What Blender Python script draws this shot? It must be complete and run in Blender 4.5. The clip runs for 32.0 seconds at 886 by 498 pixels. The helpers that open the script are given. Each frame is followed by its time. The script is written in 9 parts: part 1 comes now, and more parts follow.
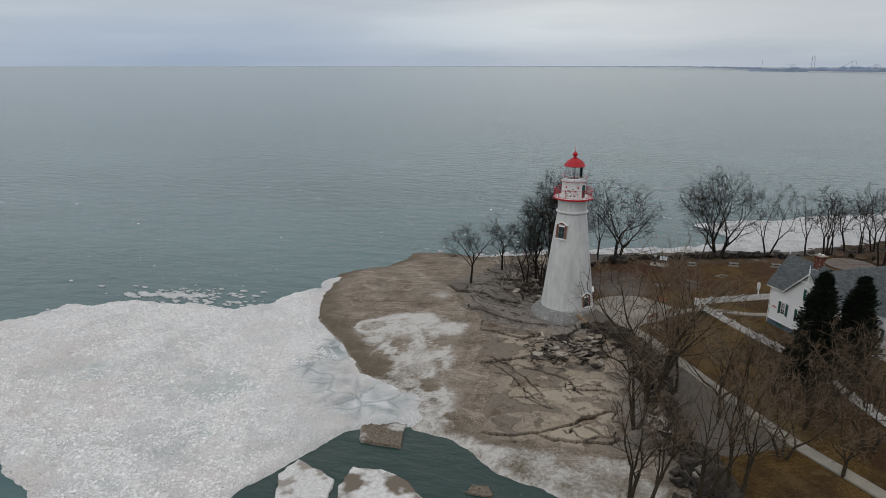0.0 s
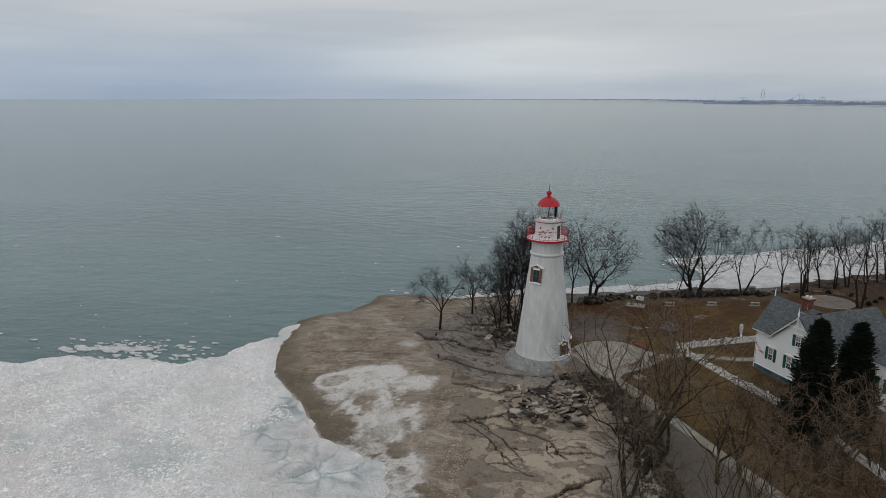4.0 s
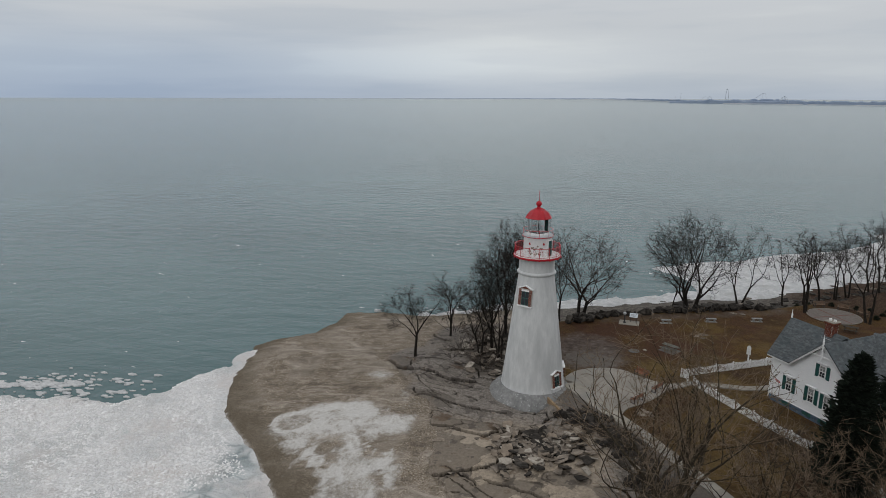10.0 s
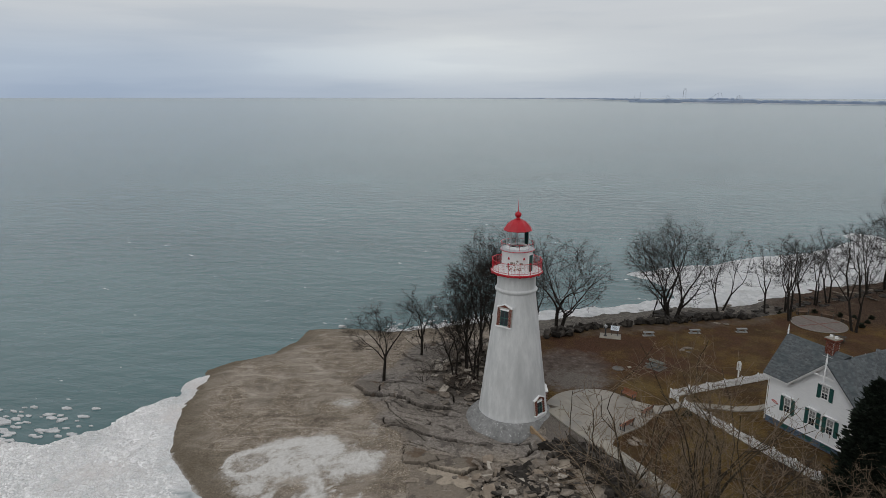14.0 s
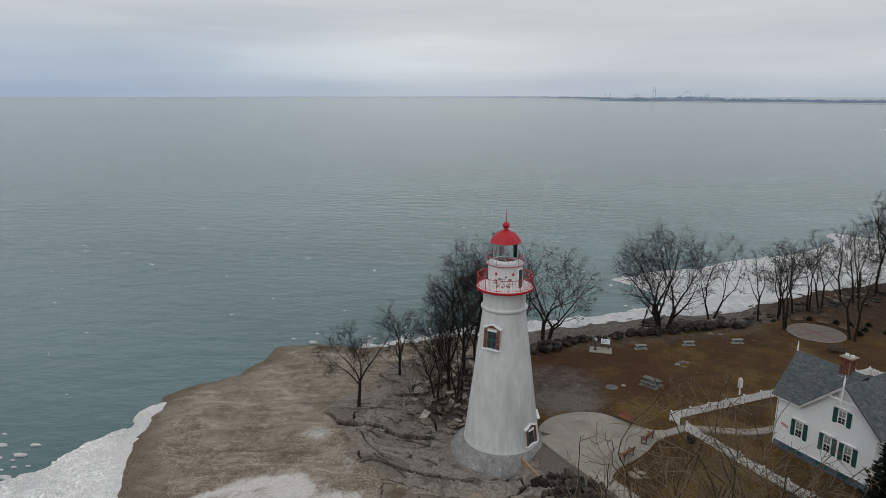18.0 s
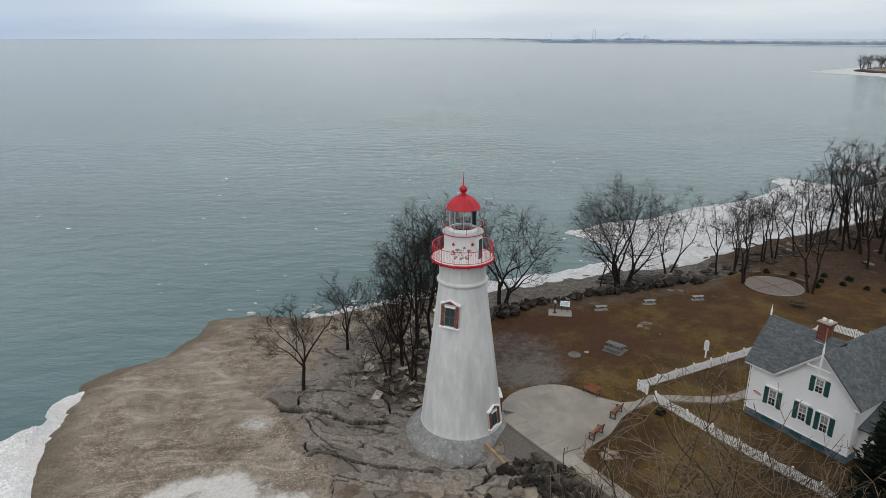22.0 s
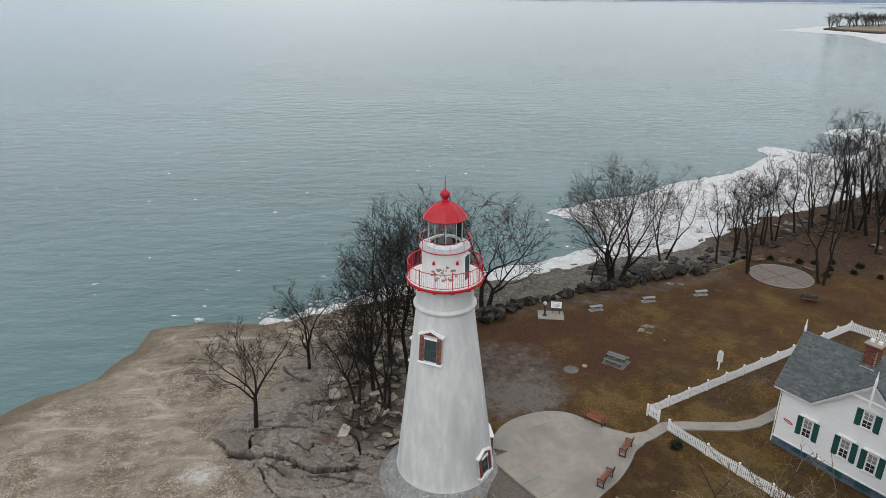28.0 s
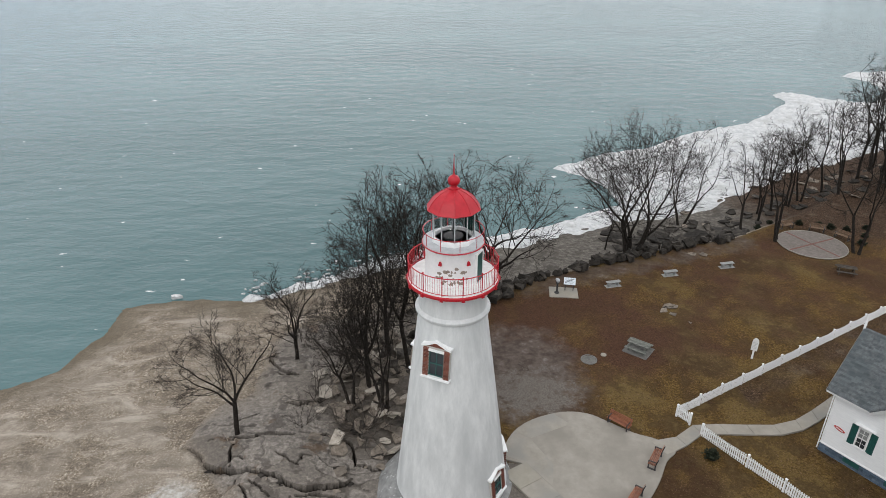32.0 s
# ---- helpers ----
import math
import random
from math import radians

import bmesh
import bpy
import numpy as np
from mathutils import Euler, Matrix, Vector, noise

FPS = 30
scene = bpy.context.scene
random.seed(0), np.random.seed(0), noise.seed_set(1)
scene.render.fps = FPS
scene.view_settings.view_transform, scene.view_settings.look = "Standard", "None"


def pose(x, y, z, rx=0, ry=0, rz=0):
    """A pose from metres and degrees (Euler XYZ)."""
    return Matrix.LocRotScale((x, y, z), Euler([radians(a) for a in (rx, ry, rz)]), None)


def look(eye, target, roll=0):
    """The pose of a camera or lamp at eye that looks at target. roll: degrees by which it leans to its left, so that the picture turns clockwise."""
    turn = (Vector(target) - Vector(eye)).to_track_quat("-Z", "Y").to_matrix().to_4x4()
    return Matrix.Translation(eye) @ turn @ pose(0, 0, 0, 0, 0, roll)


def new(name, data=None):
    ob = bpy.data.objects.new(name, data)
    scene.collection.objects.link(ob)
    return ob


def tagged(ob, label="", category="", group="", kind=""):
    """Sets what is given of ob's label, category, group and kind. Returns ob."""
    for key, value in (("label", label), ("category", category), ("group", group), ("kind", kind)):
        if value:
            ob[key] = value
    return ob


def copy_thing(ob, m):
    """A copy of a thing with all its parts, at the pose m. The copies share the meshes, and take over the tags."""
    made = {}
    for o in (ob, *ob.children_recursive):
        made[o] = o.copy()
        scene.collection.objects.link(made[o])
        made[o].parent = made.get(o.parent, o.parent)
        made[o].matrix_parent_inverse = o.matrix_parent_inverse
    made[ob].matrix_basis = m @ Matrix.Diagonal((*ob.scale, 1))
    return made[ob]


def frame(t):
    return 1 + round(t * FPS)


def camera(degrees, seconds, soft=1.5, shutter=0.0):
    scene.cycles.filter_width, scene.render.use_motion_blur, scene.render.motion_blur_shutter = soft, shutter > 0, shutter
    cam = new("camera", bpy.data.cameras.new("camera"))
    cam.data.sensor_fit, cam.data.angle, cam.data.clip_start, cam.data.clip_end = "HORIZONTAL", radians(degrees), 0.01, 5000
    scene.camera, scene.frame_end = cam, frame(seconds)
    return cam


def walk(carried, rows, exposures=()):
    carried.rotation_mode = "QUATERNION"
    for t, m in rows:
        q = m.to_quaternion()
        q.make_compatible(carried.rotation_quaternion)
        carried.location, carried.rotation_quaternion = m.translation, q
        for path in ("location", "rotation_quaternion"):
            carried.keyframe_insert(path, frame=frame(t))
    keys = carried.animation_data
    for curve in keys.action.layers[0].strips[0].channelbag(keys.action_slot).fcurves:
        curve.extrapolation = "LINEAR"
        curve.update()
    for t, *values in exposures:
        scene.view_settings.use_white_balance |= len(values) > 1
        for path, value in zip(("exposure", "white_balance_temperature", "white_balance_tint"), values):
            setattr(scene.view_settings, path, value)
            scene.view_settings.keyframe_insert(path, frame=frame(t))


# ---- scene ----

# ---------------- camera ----------------
# seconds, x, y, z, tilt, roll, heading
PATH = [
    (0, 8.98, -81.81, 30.76, 74.06, 0.06, 17.71),
    (0.5, 8.75, -81.15, 30.78, 74.10, 0.02, 17.52),
    (1, 8.51, -80.45, 30.84, 76.78, 0.01, 17.39),
    (1.5, 8.25, -79.74, 30.85, 76.83, 0.01, 17.35),
    (2, 8.01, -79.00, 30.88, 76.83, 0.02, 17.03),
    (2.5, 7.76, -78.25, 30.92, 76.83, 0.02, 16.25),
    (3, 7.49, -77.49, 30.94, 76.82, 0.04, 15.45),
    (3.5, 7.23, -76.72, 30.94, 76.80, 0.05, 14.92),
    (5.5, 6.18, -73.62, 30.80, 76.79, 0.06, 13.79),
    (6, 5.89, -72.76, 30.76, 76.76, 0.05, 13.57),
    (6.5, 5.61, -71.92, 30.72, 76.74, 0.05, 13.38),
    (7, 5.36, -71.08, 30.69, 76.74, 0.07, 13.18),
    (7.5, 5.12, -70.26, 30.67, 76.73, 0.10, 12.98),
    (8, 4.90, -69.44, 30.65, 76.72, 0.12, 12.75),
    (8.5, 4.67, -68.62, 30.65, 76.71, 0.14, 12.52),
    (9, 4.42, -67.81, 30.66, 76.72, 0.16, 12.30),
    (9.5, 4.18, -67.00, 30.69, 76.73, 0.15, 12.08),
    (10, 3.97, -66.20, 30.72, 76.72, 0.15, 11.90),
    (10.5, 3.74, -65.39, 30.78, 76.72, 0.13, 11.65),
    (11, 3.50, -64.57, 30.82, 76.71, 0.12, 11.04),
    (11.5, 3.25, -63.76, 30.86, 76.70, 0.11, 10.61),
    (12, 2.99, -62.97, 30.89, 76.67, 0.11, 10.23),
    (12.5, 2.76, -62.21, 30.89, 76.67, 0.11, 9.87),
    (13, 2.53, -61.44, 30.87, 76.68, 0.11, 9.46),
    (13.5, 2.32, -60.64, 30.84, 76.68, 0.09, 9.07),
    (14, 2.10, -59.86, 30.81, 76.69, 0.07, 8.70),
    (14.5, 1.89, -59.09, 30.77, 76.70, 0.06, 8.28),
    (15, 1.69, -58.33, 30.72, 76.70, 0.05, 7.89),
    (15.5, 1.49, -57.55, 30.68, 76.70, 0.03, 7.53),
    (17.5, 0.75, -54.50, 30.70, 76.62, 0.02, 6.35),
    (18, 0.61, -53.70, 30.75, 76.59, 0.01, 6.32),
    (18.5, 0.47, -52.88, 30.81, 76.57, -0.00, 6.32),
    (19, 0.32, -52.09, 30.86, 77.03, -0.02, 5.96),
    (19.5, 0.16, -51.31, 30.90, 78.34, -0.03, 5.70),
    (20, 0.00, -50.52, 30.89, 77.21, -0.04, 5.59),
    (20.5, -0.16, -49.68, 30.90, 75.29, -0.06, 5.48),
    (21, -0.31, -48.83, 30.89, 73.87, -0.07, 5.02),
    (21.5, -0.44, -47.96, 30.88, 72.67, -0.07, 3.30),
    (22, -0.56, -47.11, 30.88, 71.82, -0.05, 1.19),
    (22.5, -0.67, -46.30, 30.91, 71.64, -0.04, -0.23),
    (23, -0.77, -45.52, 30.94, 71.65, -0.03, -0.36),
    (23.5, -0.87, -44.71, 31.00, 71.62, -0.03, -0.42),
    (24, -0.94, -43.87, 31.05, 71.61, -0.02, -0.53),
    (24.5, -1.00, -42.99, 31.07, 71.62, -0.02, -0.77),
    (25, -1.05, -42.12, 31.08, 71.63, -0.03, -1.06),
    (25.5, -1.10, -41.26, 31.13, 71.63, -0.04, -1.34),
    (27.5, -1.20, -37.65, 31.20, 68.48, -0.03, -1.63),
    (28, -1.22, -36.71, 31.22, 68.45, -0.03, -1.64),
    (28.5, -1.24, -35.76, 31.25, 67.16, -0.03, -1.66),
    (29, -1.28, -34.79, 31.27, 65.88, -0.02, -1.73),
    (29.5, -1.36, -33.84, 31.30, 65.72, -0.01, -1.80),
    (30, -1.44, -32.86, 31.31, 65.09, -0.01, -1.90),
    (30.5, -1.51, -31.88, 31.32, 65.08, -0.02, -1.97),
    (31, -1.58, -30.92, 31.34, 64.77, -0.01, -2.03),
    (31.5, -1.62, -29.98, 31.34, 64.35, 0.00, -2.06),
    (32, -1.71, -29.09, 31.34, 63.17, 0.01, -2.21),
]
cam = camera(68.8, 32.0, soft=0.6)
walk(cam, [(t, pose(x, y, z, rx, 0, rz) @ pose(0, 0, 0, 0, 0, roll)) for t, x, y, z, rx, roll, rz in PATH],
     [(0, -0.45), (1.5, -0.51), (6, -0.50), (12, -0.45), (19, -0.40), (20, -0.40), (22.5, 0.0), (25, 0.02), (28, 0.2), (32, 0.38)])

# ---------------- sky and sun ----------------
GLOW = (-0.145, 0.988, 0.051)
SUN_ELEV, SUN_AZ = radians(38), radians(150)


def node(tree, kind, **settings):
    n = tree.nodes.new(kind)
    for key, value in settings.items():
        if key == "op":
            n.operation = value
        elif key == "blend":
            n.blend_type = value
        elif key == "data":
            n.data_type = value
    return n


def ramp(tree, source, stops, smooth=False):
    r = tree.nodes.new("ShaderNodeValToRGB")
    if smooth:
        r.color_ramp.interpolation = "EASE"
    el = r.color_ramp.elements
    while len(el) < len(stops):
        el.new(0.5)
    for e, (at, c) in zip(el, stops):
        e.position = at
        e.color = (*c, 1) if len(c) == 3 else c
    tree.links.new(source, r.inputs[0])
    return r.outputs[0]


def build_world():
    w = bpy.data.worlds.new("overcast")
    scene.world = w
    w.use_nodes = True
    t = w.node_tree
    t.nodes.clear()
    L = t.links.new
    co = t.nodes.new("ShaderNodeTexCoord")
    sep = t.nodes.new("ShaderNodeSeparateXYZ")
    L(co.outputs["Generated"], sep.inputs[0])
    # height above the horizon: cool haze at the foot, paler cloud above, brightest overhead
    grad = ramp(t, sep.outputs["Z"], [(0.0, (0.68, 0.76, 0.86)), (0.03, (0.76, 0.82, 0.885)), (0.10, (0.83, 0.87, 0.91)), (0.22, (0.94, 0.965, 0.99)), (0.5, (1.05, 1.06, 1.08)), (1.0, (1.15, 1.16, 1.18))])
    # long flat banks of stratus
    mp = t.nodes.new("ShaderNodeMapping")
    mp.inputs["Scale"].default_value = (1.3, 1.3, 12.0)
    L(co.outputs["Generated"], mp.inputs[0])
    n1 = t.nodes.new("ShaderNodeTexNoise")
    n1.inputs["Scale"].default_value = 1.5
    n1.inputs["Detail"].default_value = 5
    n1.inputs["Roughness"].default_value = 0.5
    L(mp.outputs[0], n1.inputs["Vector"])
    bank = ramp(t, n1.outputs["Fac"], [(0.36, (0.88, 0.90, 0.93)), (0.5, (0.98, 0.98, 0.985)), (0.64, (1.06, 1.055, 1.04))], True)
    m = t.nodes.new("ShaderNodeMix")
    m.data_type, m.blend_type = "RGBA", "MULTIPLY"
    m.inputs["Factor"].default_value = 1.0
    L(grad, m.inputs["A"])
    L(bank, m.inputs["B"])
    # thin bright break in the cloud, low over the lake
    mp2 = t.nodes.new("ShaderNodeMapping")
    mp2.inputs["Scale"].default_value = (1.0, 1.0, 7.0)
    L(co.outputs["Generated"], mp2.inputs[0])
    d = t.nodes.new("ShaderNodeVectorMath")
    d.operation = "DISTANCE"
    L(mp2.outputs[0], d.inputs[0])
    d.inputs[1].default_value = (GLOW[0], GLOW[1], GLOW[2] * 7)
    glow = ramp(t, d.outputs["Value"], [(0.0, (1.20, 1.19, 1.16)), (0.42, (1.0, 1.0, 1.0))], True)
    m2 = t.nodes.new("ShaderNodeMix")
    m2.data_type, m2.blend_type = "RGBA", "MULTIPLY"
    m2.inputs["Factor"].default_value = 1.0
    L(m.outputs["Result"], m2.inputs["A"])
    L(glow, m2.inputs["B"])
    # heavier blue cloud low over the western lake
    d2 = t.nodes.new("ShaderNodeVectorMath")
    d2.operation = "DISTANCE"
    L(mp2.outputs[0], d2.inputs[0])
    d2.inputs[1].default_value = (-0.62, 0.78, 0.22)
    blue = ramp(t, d2.outputs["Value"], [(0.0, (0.76, 0.84, 0.96)), (0.72, (1.0, 1.0, 1.0))], True)
    m3 = t.nodes.new("ShaderNodeMix")
    m3.data_type, m3.blend_type = "RGBA", "MULTIPLY"
    m3.inputs["Factor"].default_value = 1.0
    L(m2.outputs["Result"], m3.inputs["A"])
    L(blue, m3.inputs["B"])
    sky = t.nodes.new("ShaderNodeTexSky")
    sky.sky_type = "NISHITA"
    sky.sun_disc = False
    sky.sun_elevation, sky.sun_rotation = SUN_ELEV, SUN_AZ
    b1 = t.nodes.new("ShaderNodeBackground")
    b1.inputs["Strength"].default_value = 0.98
    L(m3.outputs["Result"], b1.inputs[0])
    b2 = t.nodes.new("ShaderNodeBackground")
    b2.inputs["Strength"].default_value = 0.05
    L(sky.outputs[0], b2.inputs[0])
    mix = t.nodes.new("ShaderNodeMixShader")
    mix.inputs[0].default_value = 0.08
    L(b1.outputs[0], mix.inputs[1])
    L(b2.outputs[0], mix.inputs[2])
    out = t.nodes.new("ShaderNodeOutputWorld")
    L(mix.outputs[0], out.inputs[0])


build_world()
sun_data = bpy.data.lights.new("sun", "SUN")
sun_data.energy, sun_data.angle, sun_data.color = 0.45, radians(30), (1.0, 0.97, 0.93)
sun = new("sun", sun_data)
sun.matrix_world = look((-30, -60, 70), (0, 0, 0))

# ---------------- materials ----------------


def mat(name, a, b, scale=2.0, rough=0.7, bump=0.15, bscale=None, metal=0.0, stain=None, sscale=0.3, smin=0.45, smax=0.65, spread=0.0, coord="pos", stretch=None, dist=0.02, cracks=0.0):
    """Two-colour grain, an optional larger stain, a fine relief; spread varies it from piece to piece."""
    m = bpy.data.materials.new(name)
    m.use_nodes = True
    t = m.node_tree
    L = t.links.new
    p = t.nodes["Principled BSDF"]
    if coord == "pos":
        src = t.nodes.new("ShaderNodeNewGeometry").outputs["Position"]
    else:
        src = t.nodes.new("ShaderNodeTexCoord").outputs["Object"]
    if stretch:
        mp = t.nodes.new("ShaderNodeMapping")
        mp.inputs["Scale"].default_value = stretch
        L(src, mp.inputs[0])
        src = mp.outputs[0]
    n = t.nodes.new("ShaderNodeTexNoise")
    n.inputs["Scale"].default_value, n.inputs["Detail"].default_value, n.inputs["Roughness"].default_value = scale, 9, 0.74
    L(src, n.inputs["Vector"])
    col = ramp(t, n.outputs["Fac"], [(0.36, a), (0.64, b)])
    if stain:
        n2 = t.nodes.new("ShaderNodeTexNoise")
        n2.inputs["Scale"].default_value, n2.inputs["Detail"].default_value = sscale, 5
        L(src, n2.inputs["Vector"])
        f = ramp(t, n2.outputs["Fac"], [(smin, (0, 0, 0)), (smax, (1, 1, 1))])
        mx = t.nodes.new("ShaderNodeMix")
        mx.data_type = "RGBA"
        L(f, mx.inputs["Factor"])
        L(col, mx.inputs["A"])
        mx.inputs["B"].default_value = (*stain, 1)
        col = mx.outputs["Result"]
    crack = None
    if cracks:
        # hairline joints: cell edges bent by noise
        wn = t.nodes.new("ShaderNodeTexNoise")
        wn.inputs["Scale"].default_value, wn.inputs["Detail"].default_value = 0.9, 4
        L(src, wn.inputs["Vector"])
        mv = t.nodes.new("ShaderNodeVectorMath")
        mv.operation = "MULTIPLY_ADD"
        L(wn.outputs["Color"], mv.inputs[0])
        mv.inputs[1].default_value = (1.5, 1.5, 1.5)
        L(src, mv.inputs[2])
        mp2 = t.nodes.new("ShaderNodeMapping")
        mp2.inputs["Scale"].default_value = (0.55, 1.25, 0.6)
        mp2.inputs["Rotation"].default_value = (0, 0, 0.25)
        L(mv.outputs[0], mp2.inputs[0])
        vo = t.nodes.new("ShaderNodeTexVoronoi")
        vo.feature = "DISTANCE_TO_EDGE"
        vo.inputs["Scale"].default_value = cracks
        L(mp2.outputs[0], vo.inputs["Vector"])
        crack = ramp(t, vo.outputs["Distance"], [(0.010, (0, 0, 0)), (0.026, (1, 1, 1))])
        gate = ramp(t, wn.outputs["Fac"], [(0.40, (1, 1, 1)), (0.48, (0, 0, 0))])
        mg = t.nodes.new("ShaderNodeMath")
        mg.operation = "MAXIMUM"
        L(crack, mg.inputs[0])
        L(gate, mg.inputs[1])
        crack = mg.outputs[0]
        mx = t.nodes.new("ShaderNodeMix")
        mx.data_type = "RGBA"
        L(crack, mx.inputs["Factor"])
        mx.inputs["A"].default_value = (0.025, 0.022, 0.019, 1)
        L(col, mx.inputs["B"])
        col = mx.outputs["Result"]
    if spread:
        oi = t.nodes.new("ShaderNodeObjectInfo")
        gi = t.nodes.new("ShaderNodeNewGeometry")
        add = t.nodes.new("ShaderNodeMath")
        add.operation = "ADD"
        L(oi.outputs["Random"], add.inputs[0])
        L(gi.outputs["Random Per Island"], add.inputs[1])
        fr = t.nodes.new("ShaderNodeMath")
        fr.operation = "FRACT"
        L(add.outputs[0], fr.inputs[0])
        v = ramp(t, fr.outputs[0], [(0, (1 - spread,) * 3), (1, (1 + spread,) * 3)])
        mx = t.nodes.new("ShaderNodeMix")
        mx.data_type, mx.blend_type = "RGBA", "MULTIPLY"
        mx.inputs["Factor"].default_value = 1
        L(col, mx.inputs["A"])
        L(v, mx.inputs["B"])
        col = mx.outputs["Result"]
    L(col, p.inputs["Base Color"])
    p.inputs["Roughness"].default_value, p.inputs["Metallic"].default_value = rough, metal
    p.inputs["Specular IOR Level"].default_value = 0.12 if rough >= 0.8 else 0.4
    if bump:
        nb = t.nodes.new("ShaderNodeTexNoise")
        nb.inputs["Scale"].default_value, nb.inputs["Detail"].default_value = bscale or scale * 2, 5
        L(src, nb.inputs["Vector"])
        bp = t.nodes.new("ShaderNodeBump")
        bp.inputs["Strength"].default_value, bp.inputs["Distance"].default_value = bump, dist
        L(nb.outputs["Fac"], bp.inputs["Height"])
        L(bp.outputs[0], p.inputs["Normal"])
    return m


M = {}
M["stucco"] = mat("white_stucco", (0.49, 0.50, 0.50), (0.63, 0.635, 0.63), 1.4, 0.75, 0.25, 9, stain=(0.42, 0.43, 0.43), sscale=0.55, smin=0.47, smax=0.74, stretch=(1.4, 1.4, 0.35))
M["stucco_peeled"] = mat("peeled_render", (0.20, 0.165, 0.135), (0.34, 0.30, 0.26), 9, 0.85, 0.4)
M["plinth"] = mat("worn_concrete", (0.15, 0.152, 0.15), (0.27, 0.27, 0.265), 1.6, 0.85, 0.5, 8, stain=(0.45, 0.45, 0.44), sscale=5.0, smin=0.61, smax=0.68)
M["red"] = mat("red_paint", (0.36, 0.006, 0.016), (0.46, 0.010, 0.022), 3, 0.42, 0.08)
M["white"] = mat("white_paint", (0.74, 0.75, 0.75), (0.82, 0.82, 0.82), 4, 0.55, 0.08)
M["white_dirty"] = mat("weathered_white_paint", (0.60, 0.60, 0.59), (0.74, 0.74, 0.73), 3, 0.65, 0.1)
M["green"] = mat("dark_green_paint", (0.009, 0.058, 0.052), (0.015, 0.085, 0.075), 4, 0.5, 0.08)
M["brick"] = mat("red_brick", (0.105, 0.036, 0.026), (0.19, 0.072, 0.05), 5, 0.85, 0.2, spread=0.3)
M["mortar"] = mat("mortar", (0.38, 0.36, 0.33), (0.48, 0.46, 0.43), 12, 0.9, 0.2)
M["iron"] = mat("dark_iron", (0.02, 0.02, 0.022), (0.05, 0.05, 0.05), 6, 0.5, 0.1)
M["galv"] = mat("pale_metal", (0.36, 0.375, 0.39), (0.47, 0.485, 0.50), 3, 0.45, 0.05)
M["siding"] = mat("white_siding", (0.70, 0.71, 0.72), (0.78, 0.785, 0.79), 2, 0.6, 0.1, stretch=(1, 1, 6))
M["shingle"] = mat("slate_grey_shingles", (0.072, 0.080, 0.086), (0.145, 0.157, 0.163), 5.0, 0.85, 0.5, 14, stain=(0.09, 0.104, 0.11), sscale=0.8, spread=0.22)
M["foundation"] = mat("blue_grey_foundation", (0.06, 0.09, 0.13), (0.13, 0.17, 0.22), 3, 0.85, 0.3, spread=0.25)
M["wood"] = mat("orange_brown_slats", (0.17, 0.058, 0.03), (0.26, 0.098, 0.052), 4, 0.6, 0.15, spread=0.2)
M["tan_slats"] = mat("tan_brown_slats", (0.10, 0.062, 0.038), (0.18, 0.115, 0.072), 4, 0.65, 0.15, spread=0.2)
M["grey_wood"] = mat("weathered_grey_wood", (0.095, 0.10, 0.09), (0.18, 0.185, 0.165), 5, 0.8, 0.25, spread=0.2)
M["dark_wood"] = mat("dark_weathered_wood", (0.035, 0.03, 0.026), (0.09, 0.078, 0.066), 5, 0.85, 0.25, spread=0.2)
M["concrete"] = mat("pale_concrete", (0.235, 0.216, 0.186), (0.30, 0.278, 0.242), 0.8, 0.85, 0.15, 12, stain=(0.235, 0.225, 0.205), sscale=0.5, spread=0.05)
M["concrete_old"] = mat("grey_plaza_concrete", (0.245, 0.226, 0.197), (0.315, 0.292, 0.256), 0.9, 0.85, 0.15, 12, stain=(0.225, 0.207, 0.18), sscale=0.3, spread=0.04)
M["concrete_light"] = mat("bleached_concrete", (0.26, 0.24, 0.20), (0.325, 0.302, 0.256), 0.8, 0.85, 0.15, 12, stain=(0.25, 0.238, 0.212), sscale=0.5, spread=0.06)
M["bark"] = mat("dark_bark", (0.010, 0.0085, 0.007), (0.034, 0.028, 0.024), 5, 0.9, 0.4, coord="obj")
M["bark_pale"] = mat("grey_brown_bark", (0.048, 0.036, 0.029), (0.125, 0.097, 0.077), 5, 0.9, 0.4, coord="obj")
M["bark_grey"] = mat("grey_young_bark", (0.034, 0.029, 0.025), (0.085, 0.072, 0.062), 5, 0.9, 0.4, coord="obj")
M["bark_brown"] = mat("olive_brown_bark", (0.022, 0.018, 0.012), (0.075, 0.060, 0.042), 5, 0.9, 0.4, coord="obj")
M["twig"] = mat("pale_budding_twigs", (0.10, 0.072, 0.049), (0.255, 0.195, 0.14), 5, 0.9, 0.2, coord="obj")
M["needles"] = mat("dark_evergreen_needles", (0.008, 0.013, 0.010), (0.024, 0.032, 0.022), 2.5, 0.85, 0.0, coord="obj", spread=0.35)
M["shrub"] = mat("dark_shrub_leaves", (0.018, 0.024, 0.016), (0.045, 0.05, 0.034), 4, 0.85, 0.0, coord="obj", spread=0.3)
M["rock_dark"] = mat("dark_wet_limestone", (0.013, 0.0115, 0.010), (0.052, 0.046, 0.040), 2.4, 0.85, 0.7, 7, stain=(0.095, 0.083, 0.071), sscale=0.9, smin=0.5, smax=0.7, spread=0.35)
